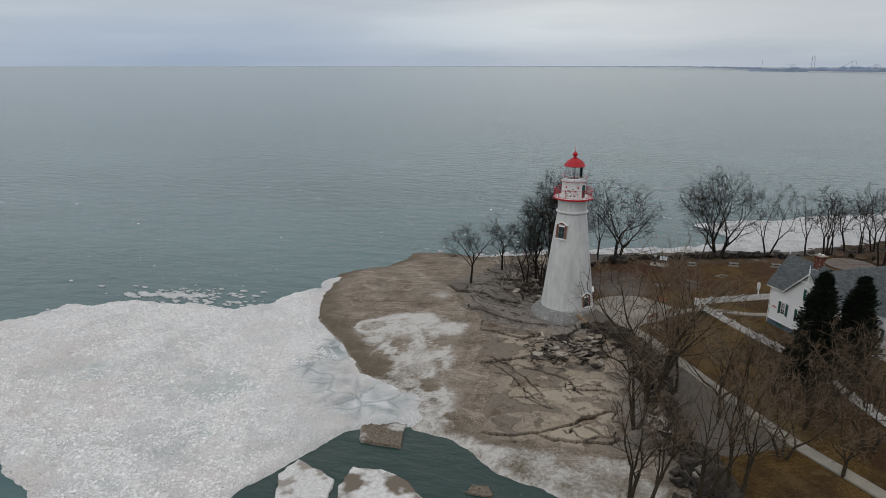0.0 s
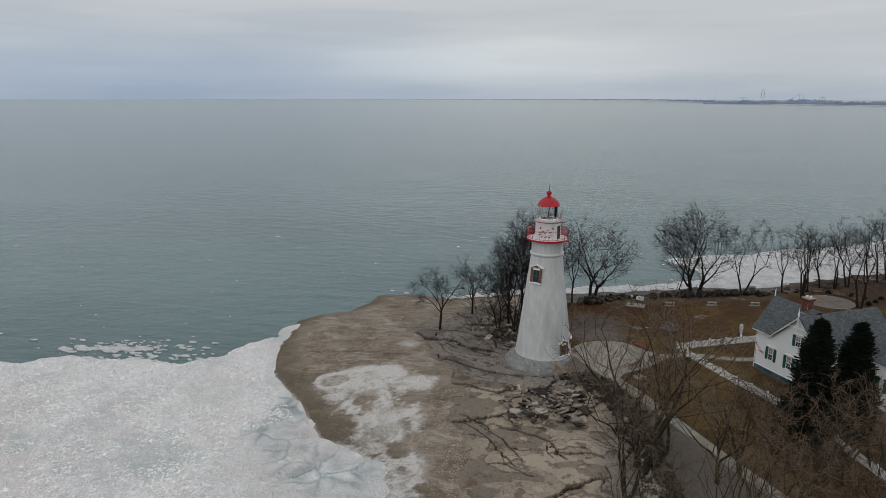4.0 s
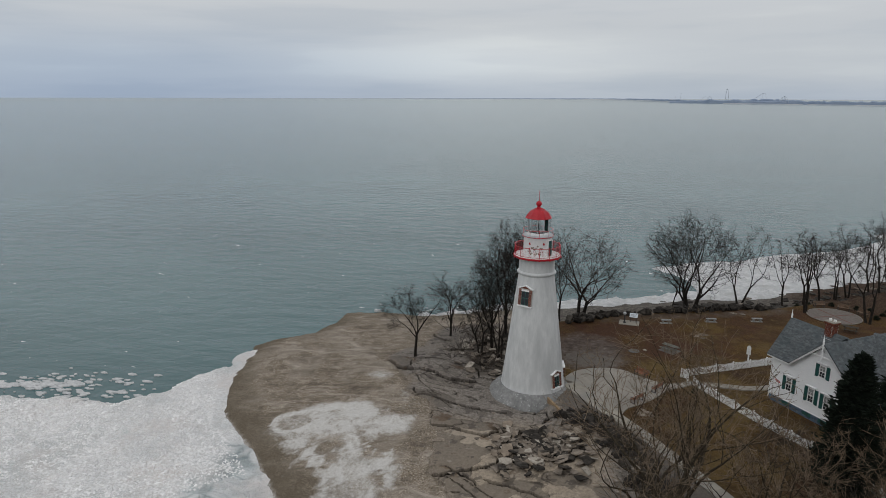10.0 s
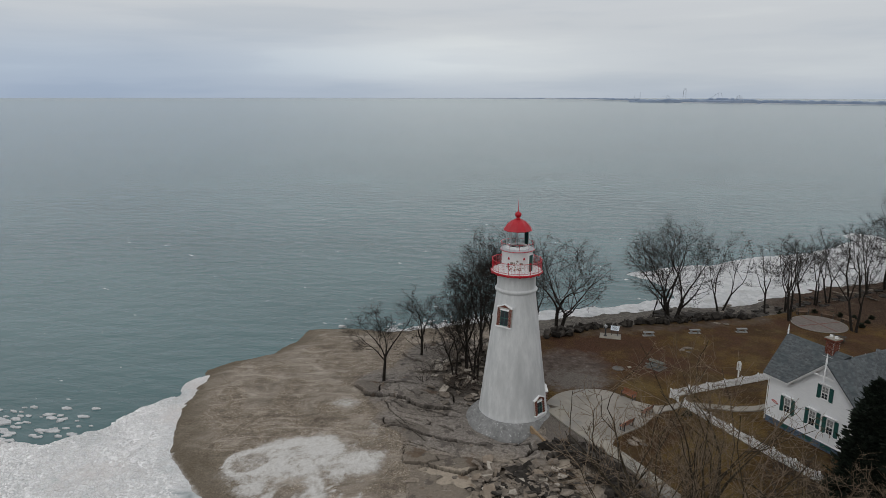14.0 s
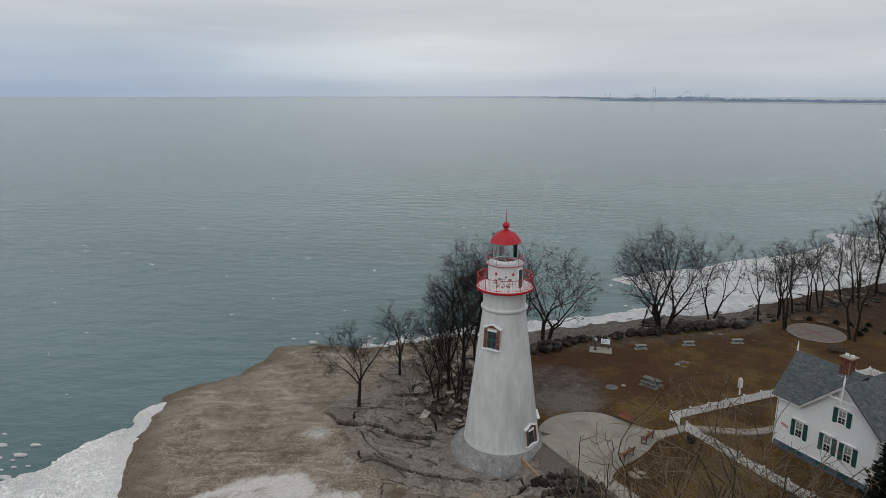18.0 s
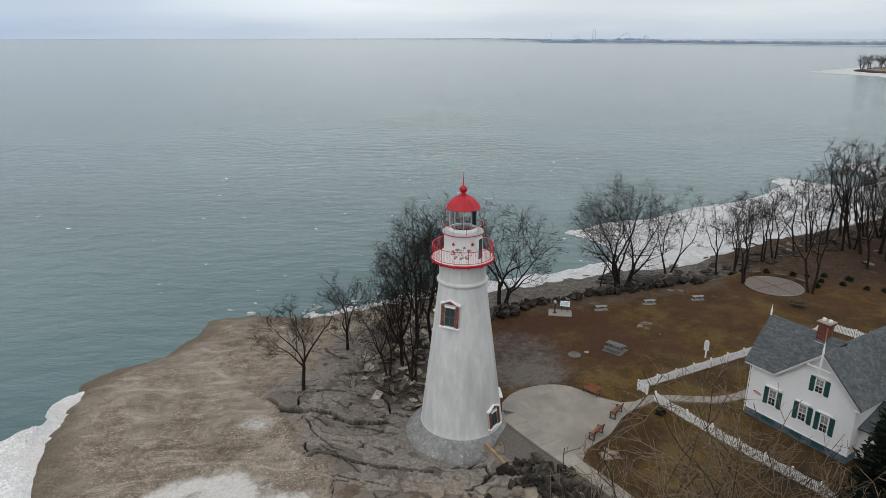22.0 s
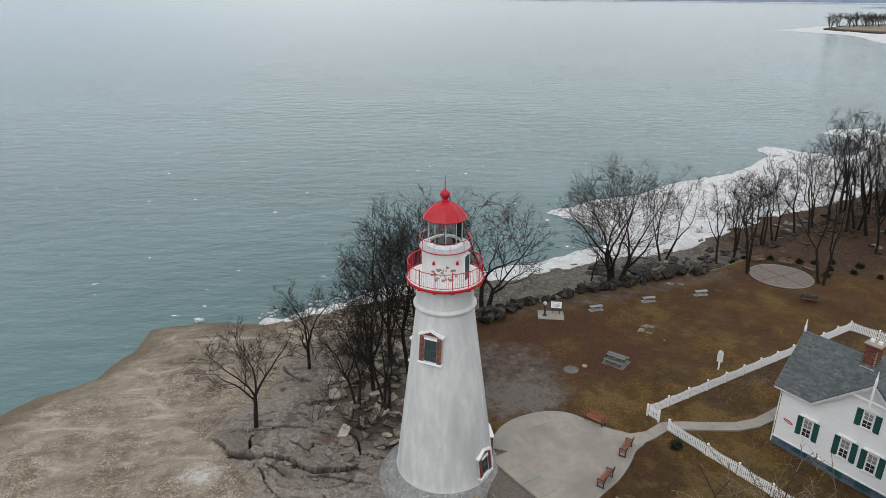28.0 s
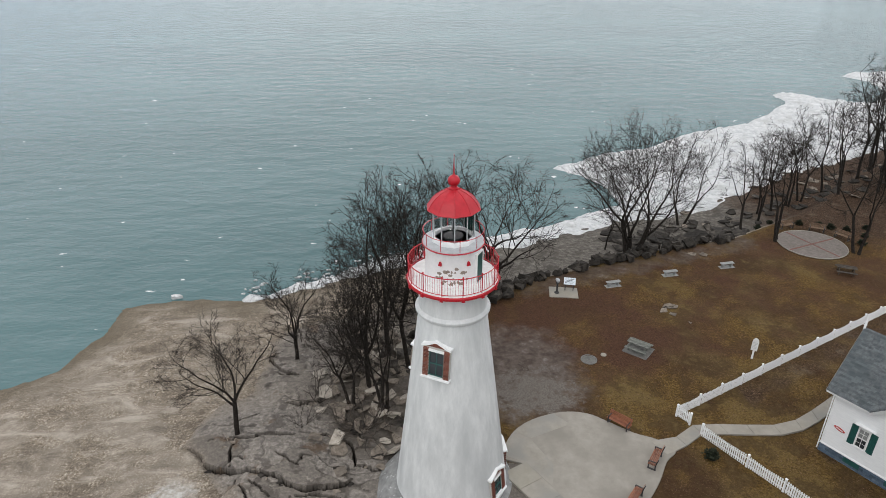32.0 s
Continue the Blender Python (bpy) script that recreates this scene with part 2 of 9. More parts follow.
M["rock"] = mat("grey_limestone", (0.11, 0.092, 0.075), (0.28, 0.238, 0.196), 2.6, 0.85, 0.9, 5, stain=(0.085, 0.074, 0.064), sscale=0.45, smin=0.52, smax=0.68, spread=0.09, dist=0.06, cracks=0.24)
M["rock_tan"] = mat("tan_limestone", (0.165, 0.134, 0.104), (0.29, 0.238, 0.187), 1.6, 0.85, 0.7, 5, stain=(0.145, 0.122, 0.10), sscale=0.3, smin=0.52, smax=0.66, spread=0.08, dist=0.05, cracks=0.2)
M["rock_pale"] = mat("pale_broken_limestone", (0.24, 0.212, 0.178), (0.43, 0.39, 0.335), 2.0, 0.85, 0.5, 6, spread=0.25)
M["ice"] = mat("crusted_white_ice", (0.78, 0.783, 0.786), (0.96, 0.955, 0.95), 1.1, 0.65, 0.7, 2.4, stain=(0.72, 0.735, 0.735), sscale=0.16, smin=0.5, smax=0.66, dist=0.35)
M["snow_ice"] = mat("bright_white_shore_ice", (0.42, 0.435, 0.445), (0.66, 0.66, 0.66), 0.9, 0.6, 1.0, 1.6, stain=(0.45, 0.455, 0.45), sscale=0.35, smin=0.52, smax=0.68, dist=0.5)
M["bench_stone"] = mat("grey_cast_stone", (0.20, 0.205, 0.20), (0.30, 0.305, 0.30), 3, 0.8, 0.2)
M["pad_dark"] = mat("weathered_dark_concrete", (0.10, 0.098, 0.092), (0.17, 0.165, 0.155), 2.5, 0.85, 0.2)
M["paper"] = mat("pale_sign_panel", (0.50, 0.56, 0.62), (0.66, 0.71, 0.75), 6, 0.5, 0.0)


def glass(name, tint, rough=0.05):
    m = bpy.data.materials.new(name)
    m.use_nodes = True
    p = m.node_tree.nodes["Principled BSDF"]
    p.inputs["Base Color"].default_value = (*tint, 1)
    p.inputs["Transmission Weight"].default_value, p.inputs["Roughness"].default_value, p.inputs["IOR"].default_value = 1, rough, 1.05
    p.inputs["Alpha"].default_value = 0.3
    return m


M["lantern_glass"] = glass("clear_lantern_glass", (0.93, 0.97, 0.97))
M["lace_glass"] = mat("curtained_window_glass", (0.16, 0.165, 0.165), (0.30, 0.305, 0.30), 9, 0.1, 0.0)
M["window_glass"] = mat("dark_window_glass", (0.02, 0.025, 0.03), (0.035, 0.04, 0.045), 2, 0.08, 0.0)

# ---------------- building helpers ----------------


def part(name, bm, material, parent=None, label=""):
    me = bpy.data.meshes.new(name)
    bm.to_mesh(me)
    bm.free()
    me.materials.append(material)
    ob = new(name, me)
    if parent is not None:
        ob.parent = parent
    if label:
        ob["label"] = label
    return ob


def part_me(name, me, parent=None, label="", at=None):
    ob = new(name, me)
    if parent is not None:
        ob.parent = parent
    if at is not None:
        ob.matrix_basis = at
    if label:
        ob["label"] = label
    return ob


def mesh_of(name, bm, material):
    me = bpy.data.meshes.new(name)
    bm.to_mesh(me)
    bm.free()
    me.materials.append(material)
    return me


def raw(name, verts, faces, material, smooth=False):
    me = bpy.data.meshes.new(name)
    me.from_pydata(verts, [], faces)
    me.materials.append(material)
    if smooth:
        me.shade_smooth()
    return me


def thing(name, label, category, m=None, group="", kind=""):
    ob = new(name)
    ob.empty_display_size = 0.2
    if m is not None:
        ob.matrix_world = m
    return tagged(ob, label, category, group, kind)


def box(bm, x0, x1, y0, y1, z0, z1, bevel=0.0, m=None):
    r = bmesh.ops.create_cube(bm, size=1)
    vs = r["verts"]
    bmesh.ops.transform(bm, matrix=pose((x0 + x1) / 2, (y0 + y1) / 2, (z0 + z1) / 2) @ Matrix.Diagonal((abs(x1 - x0), abs(y1 - y0), abs(z1 - z0), 1)), verts=vs)
    if bevel:
        es = list({e for v in vs for e in v.link_edges})
        r2 = bmesh.ops.bevel(bm, geom=es, offset=bevel, segments=1, affect="EDGES")
        vs = list({v for f in r2["faces"] for v in f.verts} | {v for v in vs if v.is_valid})
    if m is not None:
        bmesh.ops.transform(bm, matrix=m, verts=[v for v in vs if v.is_valid])
    return vs


def boxes(*dims, bevel=0.0):
    bm = bmesh.new()
    for d in dims:
        box(bm, *d, bevel=bevel)
    return bm


def lathe(profile, n=48, cap=True, turn=0.0, arc=None):
    """A body of revolution from (radius, height) pairs."""
    bm = bmesh.new()
    rings = []
    full = arc is None
    a0, a1 = (0, 2 * math.pi) if full else arc
    cnt = n if full else n + 1
    for r, z in profile:
        rings.append([bm.verts.new((r * math.cos(turn + a0 + (a1 - a0) * i / n), r * math.sin(turn + a0 + (a1 - a0) * i / n), z)) for i in range(cnt)])
    for a, b in zip(rings, rings[1:]):
        for i in range(n):
            j = (i + 1) % cnt
            bm.faces.new((a[i], a[j], b[j], b[i]))
    if cap and full:
        for ring, flip in ((rings[0], True), (rings[-1], False)):
            if (ring[0].co - ring[n // 2].co).length > 1e-3:
                bm.faces.new(ring[::-1] if flip else ring)
    return bm


def smooth(ob, angle=40):
    me = ob.data
    me.shade_smooth()
    me.set_sharp_from_angle(angle=radians(angle))
    return ob


def prism(outline, z0, z1, axis="z"):
    """An outline pushed from z0 to z1; axis 'y' stands it in the xz plane and pushes it along y, 'x' in the yz plane along x."""
    bm = bmesh.new()

    def place(a, b, h):
        return {"z": (a, b, h), "y": (a, h, b), "x": (h, a, b)}[axis]

    lo = [bm.verts.new(place(a, b, z0)) for a, b in outline]
    hi = [bm.verts.new(place(a, b, z1)) for a, b in outline]
    bm.faces.new(lo[::-1])
    bm.faces.new(hi)
    n = len(lo)
    for i in range(n):
        bm.faces.new((lo[i], lo[(i + 1) % n], hi[(i + 1) % n], hi[i]))
    bmesh.ops.recalc_face_normals(bm, faces=bm.faces)
    return bm


def rod(p, q, r, n=6, bm=None, r2=None):
    bm = bm or bmesh.new()
    p, q = Vector(p), Vector(q)
    z = (q - p).normalized()
    x = z.orthogonal().normalized()
    y = z.cross(x)
    ra = [bm.verts.new(p + (x * math.cos(2 * math.pi * i / n) + y * math.sin(2 * math.pi * i / n)) * r) for i in range(n)]
    rb = [bm.verts.new(q + (x * math.cos(2 * math.pi * i / n) + y * math.sin(2 * math.pi * i / n)) * (r if r2 is None else r2)) for i in range(n)]
    for i in range(n):
        bm.faces.new((ra[i], ra[(i + 1) % n], rb[(i + 1) % n], rb[i]))
    bm.faces.new(ra[::-1])
    bm.faces.new(rb)
    return bm


def ring_tube(radius, z, r, n=48, sides=6, arc=None):
    prof = [(radius + r * math.cos(2 * math.pi * i / sides), z + r * math.sin(2 * math.pi * i / sides)) for i in range(sides + 1)]
    return lathe(prof, n, cap=False, arc=arc)


# smooth value noise on arrays
_rng = np.random.RandomState(7)
_grid = _rng.rand(256, 256)


def vnoise(x, y, scale):
    x, y = np.asarray(x, float) / scale + 1000.0, np.asarray(y, float) / scale + 1000.0
    xi, yi = np.floor(x).astype(int), np.floor(y).astype(int)
    fx, fy = x - xi, y - yi
    fx, fy = fx * fx * (3 - 2 * fx), fy * fy * (3 - 2 * fy)
    g = lambda a, b: _grid[a % 256, b % 256]
    return (g(xi, yi) * (1 - fx) + g(xi + 1, yi) * fx) * (1 - fy) + (g(xi, yi + 1) * (1 - fx) + g(xi + 1, yi + 1) * fx) * fy


def fbm(x, y, scale, octaves=4, gain=0.5):
    s, a, tot = 0.0, 1.0, 0.0
    for k in range(octaves):
        s = s + a * vnoise(np.asarray(x) + 37.1 * k, np.asarray(y) - 19.7 * k, scale / 2 ** k)
        tot += a
        a *= gain
    return s / tot


def signed(poly, x, y):
    """Distance to the edge of a plan outline, positive inside."""
    x, y = np.asarray(x, float), np.asarray(y, float)
    best = np.full(x.shape, 1e9)
    inside = np.zeros(x.shape, bool)
    n = len(poly)
    for i in range(n):
        (ax, ay), (bx, by) = poly[i], poly[(i + 1) % n]
        dx, dy = bx - ax, by - ay
        k = np.clip(((x - ax) * dx + (y - ay) * dy) / (dx * dx + dy * dy), 0, 1)
        best = np.minimum(best, np.hypot(x - ax - k * dx, y - ay - k * dy))
        cross = (ay > y) != (by > y)
        with np.errstate(divide="ignore", invalid="ignore"):
            inside ^= cross & (x < (bx - ax) * (y - ay) / (by - ay + (1e-12 if by == ay else 0)) + ax)
    return np.where(inside, best, -best)


def step(a, b, v):
    k = np.clip((v - a) / (b - a), 0, 1)
    return k * k * (3 - 2 * k)

# ---------------- land, lake and ice ----------------
LAKE = -3.2
SHORE = [(4.7, -35.9), (1.4, -35.2), (-3, -33.3), (-6.5, -30.8), (-10.6, -30.2), (-12.2, -27.8), (-13.2, -24.6), (-16.1, -22.6), (-20.4, -21.6), (-26.2, -14.8), (-32.4, -9), (-37.5, 1.2),
         (-38.0, 7), (-39.2, 11.2), (-36.5, 14.4), (-33, 17.1), (-31.4, 22.2), (-31.6, 26.7), (-26.8, 28.7), (-18.8, 28.4), (-13.6, 30.8), (-4, 36), (6.6, 39.4), (13.4, 41.9), (22, 46.5), (33, 48.5),
         (51, 62), (64, 68), (85, 80), (110, 90), (150, 94), (260, 95), (420, 95), (420, -300), (60, -300), (24, -60), (12, -40)]
# the crest above the rock shelf: lawn, path and trees lie behind it
CREST = [(-2, 14), (3.4, 3), (2.6, -4.2), (5.2, -6.6), (9.2, -9.5), (13.4, -15.5), (15.4, -22), (16.6, -30), (19, -38), (26, -60), (60, -300), (420, -300), (420, 84), (150, 83), (110, 80), (85, 70), (64, 57), (46, 42), (33, 34.6), (22, 31.8), (14, 28.2), (7, 25.2), (0, 21)]
# the bared, cracked limestone between the tower and the frozen gravel
BARE = [(-19.2, 4.8), (-18.6, 7.2), (-17.3, 9.4), (-15.6, 11.2), (-16.0, 16.1), (-14.6, 20.5), (-11.2, 22.4), (-5, 25), (0, 25), (3, 8), (4, -4), (11, -12), (12.5, -24), (13.5, -29.5), (9.4, -30.4), (5, -30.6), (1, -30.0), (-2, -30.8), (-4.8, -29.8), (-5.9, -24), (-6.8, -18), (-8.2, -16.6), (-9.0, -12.6), (-10.2, -9), (-11.8, -4.8), (-15.0, -3.0), (-14.2, -0.6), (-16.6, 2.0)]
FROST = [[(-25.5, -8.4), (-22.4, -6.2), (-17.7, -5.2), (-15.0, -7.6), (-11.2, -8.2), (-11.1, -10.4), (-14.6, -11.1), (-16.2, -11.2), (-14.4, -14.3), (-12.5, -18.0), (-12.0, -20.6), (-17.8, -21.4), (-17.4, -18.5), (-16.9, -15.5), (-17.4, -12.8), (-19.1, -11.6), (-20.8, -14.4), (-22.8, -14.2), (-25.8, -11.4)],
         [(-12.9, -26.9), (-12.5, -24.9), (-9.6, -25.4), (-7.4, -28.8), (-4.6, -31.0), (-0.6, -31.4), (0.2, -34.0), (-2.0, -34.6), (-7.5, -31.6), (-10.8, -29.6)], [(-18.9, 1.0), (-17.4, 2.6), (-16.2, 1.6), (-17.2, 0.0)], [(-15.2, -2.6), (-12.6, -2.0), (-10.8, -6.4), (-13.2, -6.6)], [(-2, -31.0), (4, -30.4), (9, -30.6), (13, -33), (13, -38.5), (3, -37.5)], [(-11.8, -20.0), (-10.1, -20.7), (-7.6, -23.2), (-8.5, -25.2), (-10.2, -23.0)]]
# open joints of the shelf, west to east: line, width of the joint, height of the ledge on its north side
JOINTS = [
    ([(-18.8, 5.0), (-17.3, 4.2), (-15.9, 2.7), (-14.4, 2.3), (-13.1, 2.3), (-12.1, 2.0), (-11.2, 1.7), (-10.5, 1.2), (-9.7, 0.8), (-8.9, 0.8), (-7.6, 1.2), (-6.7, 1.6), (-6.3, 2.5)], 0.17, 0.50),
    ([(-14.8, 5.4), (-14.7, 4.1), (-14.3, 2.4)], 0.15, 0.0),
    ([(-15.3, 5.3), (-13.7, 5.3), (-12.3, 5.5), (-10.6, 5.6)], 0.18, 0.22),
    ([(-9.4, 6.0), (-7.6, 5.5), (-6.7, 5.1), (-6.3, 2.8)], 0.13, 0.20),
    ([(-6.4, 3.2), (-5.9, 3.3), (-5.0, 2.9), (-3.8, 3.5)], 0.13, 0.2),
    ([(-12.2, 9.2), (-11.0, 8.6), (-9.5, 9.0), (-8.6, 9.7)], 0.16, 0.42),
    ([(-19.4, 8.9), (-18.6, 9.7), (-17.4, 10.2), (-15.6, 10.6)], 0.14, 0.22),
    ([(-15.1, 16.8), (-14.3, 15.3), (-12.9, 13.3), (-11.3, 12.4)], 0.13, 0.25),
    ([(-13.6, 1.6), (-12.6, -0.2), (-11.7, -1.4), (-10.5, -2.4), (-8.9, -2.8)], 0.10, 0.0),
    ([(-13.0, 1.7), (-11.9, 0.8), (-11.1, -0.2)], 0.08, 0.0),
    ([(-10.3, 0.3), (-8.4, 0.5), (-6.6, 0.4), (-5.1, -0.1)], 0.10, 0.10),
    ([(-7.4, -1.8), (-6.1, -2.2), (-5.3, -2.8)], 0.12, 0.25),
    ([(-14.8, -3.2), (-13.0, -3.9), (-11.4, -3.1), (-9.8, -3.3), (-8.1, -3.9), (-6.5, -4.2), (-5.1, -4.1), (-3.3, -4.6), (-1.2, -4.9)], 0.15, 0.24),
    ([(-11.5, -2.3), (-9.5, -3.3), (-7.7, -5.3)], 0.10, 0.0),
    ([(-12.4, -5.6), (-9.8, -6.0), (-7.4, -5.9), (-5.0, -6.4)], 0.07, 0.08),
    ([(-10.2, -9.1), (-7.7, -9.0), (-6.2, -9.4), (-4.7, -9.9), (-3.6, -10.3), (-2.9, -9.2), (-2.1, -8.6), (-1.0, -9.8)], 0.16, 0.30),
    ([(-7.3, -9.3), (-5.6, -7.8), (-3.9, -6.9)], 0.10, -0.15),
    ([(-8.0, -16.8), (-6.7, -16.5), (-5.7, -16.1), (-4.3, -15.7), (-2.8, -15.3), (-1.9, -14.9), (-0.9, -15.5)], 0.17, 0.26),
    ([(-6.3, -16.5), (-5.0, -17.3), (-3.8, -18.5), (-1.5, -21.4), (-0.1, -23.1), (0.9, -23.8)], 0.12, 0.0),
    ([(-4.8, -16.8), (-3.5, -17.6), (-1.8, -19.3), (-0.2, -21.4), (1.0, -23.0)], 0.11, 0.0),
    ([(-3.1, -16.8), (-1.5, -17.4), (0.0, -17.8), (1.5, -18.4), (2.8, -19.2), (3.6, -21.0), (4.9, -22.0)], 0.14, 0.16),
    ([(-2.6, -23.3), (-1.0, -23.0), (0.3, -23.8), (2.3, -24.6)], 0.09, 0.10),
    ([(-4.4, -29.4), (-2.4, -29.6), (-0.6, -29.2), (1.1, -28.6), (2.6, -28.0), (4.0, -26.8), (4.7, -26.1), (6.0, -25.3), (7.4, -23.9), (8.6, -23.3)], 0.24, 0.22),
    ([(1.0, -28.7), (2.8, -29.3), (4.3, -29.3), (6.3, -29.2), (7.8, -28.7), (8.9, -27.6)], 0.24, 0.2),
    ([(5.0, -26.7), (6.4, -27.4), (7.3, -28.1)], 0.20, 0.2),
    ([(2.6, -21.2), (5.0, -20.9), (6.6, -20.5), (8.5, -21.1)], 0.12, 0.2),
    ([(2.4, -19.2), (2.8, -21.2), (3.8, -22.2)], 0.10, 0.0),
]
PLAZA = [(3.2, 2.6), (4.4, 4.9), (6, 6.2), (8.2, 6.9), (10, 6.7), (11.3, 5.8), (12.8, 4.6), (14.2, 3.9), (15.1, 2.8), (14.2, 1.9), (13.2, 0.3), (12.1, -1.1), (10.9, -2.2), (9.9, -3.2), (9.3, -4.6), (6.4, -0.4), (4.9, 2.0)]
ROUND = (41.2, 32.9, 3.5)


def land_height(x, y):
    d = signed(SHORE, x, y)
    d = d + (1.5 * (fbm(x + 9, y, 2.6, 4, 0.6) - 0.5) - 0.1) * step(-6, -2, d) * step(6, 2, d) * step(40, 20, x)
    c = signed(CREST, x, y)
    shelf = LAKE + 0.45 + 2.3 * step(0, 26, d) ** 0.8
    shelf = shelf + 0.22 * (fbm(x, y, 7) - 0.5) * step(0, 4, d)
    shelf = shelf + 0.42 * (np.abs(fbm(x + 60, y, 6.5, 4, 0.55) - 0.5) * 2) * step(1.0, 5, d) * step(-1, -6, signed(BARE, x, y))
    # the rock falls away below the tower's skirt
    shelf = shelf - 0.95 * step(12.5, 6.0, np.hypot(x + 0.5, y - 0.5))
    # the gravel hump that the ice has pushed up at the tip
    shelf = shelf + 0.7 * np.exp(-(((x + 33) / 8) ** 2 + ((y - 12) / 9) ** 2)) * step(0, 5, d)
    lawn = -0.3 + 0.10 * (fbm(x, y, 14, 3) - 0.5) + 0.02 * (fbm(x, y, 1.2, 2) - 0.5)
    z = shelf + (lawn - shelf) * step(-2.2, 0.3, c)
    # steep frozen edge, then down under the water
    z = LAKE - 0.02 + (z - LAKE) * step(-0.3, 1.2, d) - 0.25 * np.clip(-d - 0.1, 0, 8)
    return z + 1.5 * step(80, 200, x) * step(4, 14, d)


def SHELF_LAP(x, y):
    """How far the gravel reaches over the edge of the shelf."""
    return 2.6 * (fbm(x, y, 5.0, 4, 0.6) - 0.42)


def joint_field(x, y):
    """Depth of the open joints and the height of the ledges along them."""
    groove, lift = np.zeros_like(x), np.zeros_like(x)
    wx = x + 0.6 * (fbm(x, y + 50, 1.6, 4, 0.75) - 0.5)
    wy = y + 0.6 * (fbm(x + 80, y, 1.6, 4, 0.75) - 0.5)
    vary = 0.35 + 1.5 * fbm(x + 11, y + 5, 1.1, 3)
    for line, width, ledge in JOINTS:
        lx, ly = [p[0] for p in line], [p[1] for p in line]
        near = (wx > min(lx) - 4) & (wx < max(lx) + 4) & (wy > min(ly) - 4) & (wy < max(ly) + 4)
        px, py = wx[near], wy[near]
        best, side, along = np.full(px.shape, 1e9), np.zeros(px.shape), np.zeros(px.shape)
        run = 0.0
        for (ax, ay), (bx, by) in zip(line, line[1:]):
            dx, dy = bx - ax, by - ay
            n = math.hypot(dx, dy)
            k = np.clip(((px - ax) * dx + (py - ay) * dy) / (n * n), 0, 1)
            d = np.hypot(px - ax - k * dx, py - ay - k * dy)
            up = d < best
            best[up], side[up], along[up] = d[up], (dx * (py - ay) - dy * (px - ax))[up], (run + k * n)[up]
            run += n
        fade = step(0.0, 0.9, along) * step(run, run - 0.9, along)
        w = 0.46 * width * vary[near] * (0.25 + 0.75 * fade)
        groove[near] = np.maximum(groove[near], (0.7 if width > 0.1 else 0.45) * step(w, w * 0.6, best) * step(0.0, 0.3, fade))
        lift[near] += 0.6 * ledge * step(-0.02, 0.02, side) * step(4.0, 1.2, best) * fade
    return groove, lift


def shelf_top(x, y, carve=True):
    """Bedded limestone: thin stepped beds, ledges and open joints; it dips under the gravel at its edge."""
    groove, lift = joint_field(x, y)
    q = 9.0 * fbm(x * 0.8 + 31, y * 1.15, 7.5, 4, 0.55)
    f = q - np.floor(q)
    bed = np.floor(q) + step(0.94, 1.0, f)
    z = land_height(x, y) + 0.10 + 0.075 * (bed - 4) + lift + 0.03 * (fbm(x, y, 1.4, 3) - 0.5) + 0.012 * (fbm(x, y, 0.35, 2) - 0.5)
    e = signed(BARE, x, y) - SHELF_LAP(x, y)
    z = z - 0.55 * step(0.7, -0.3, e)
    return (z - groove if carve else z), groove, bed, step(0.90, 0.95, f) * step(0.42, 0.56, fbm(x + 21, y, 2.2, 3))


def axis_steps(lo, hi, fine, far):
    mid = np.arange(lo, hi + 1e-6, fine)
    out = [hi]
    s = fine
    while out[-1] < far:
        s *= 1.18
        out.append(min(out[-1] + s, far))
    return np.concatenate([mid, out[1:]])


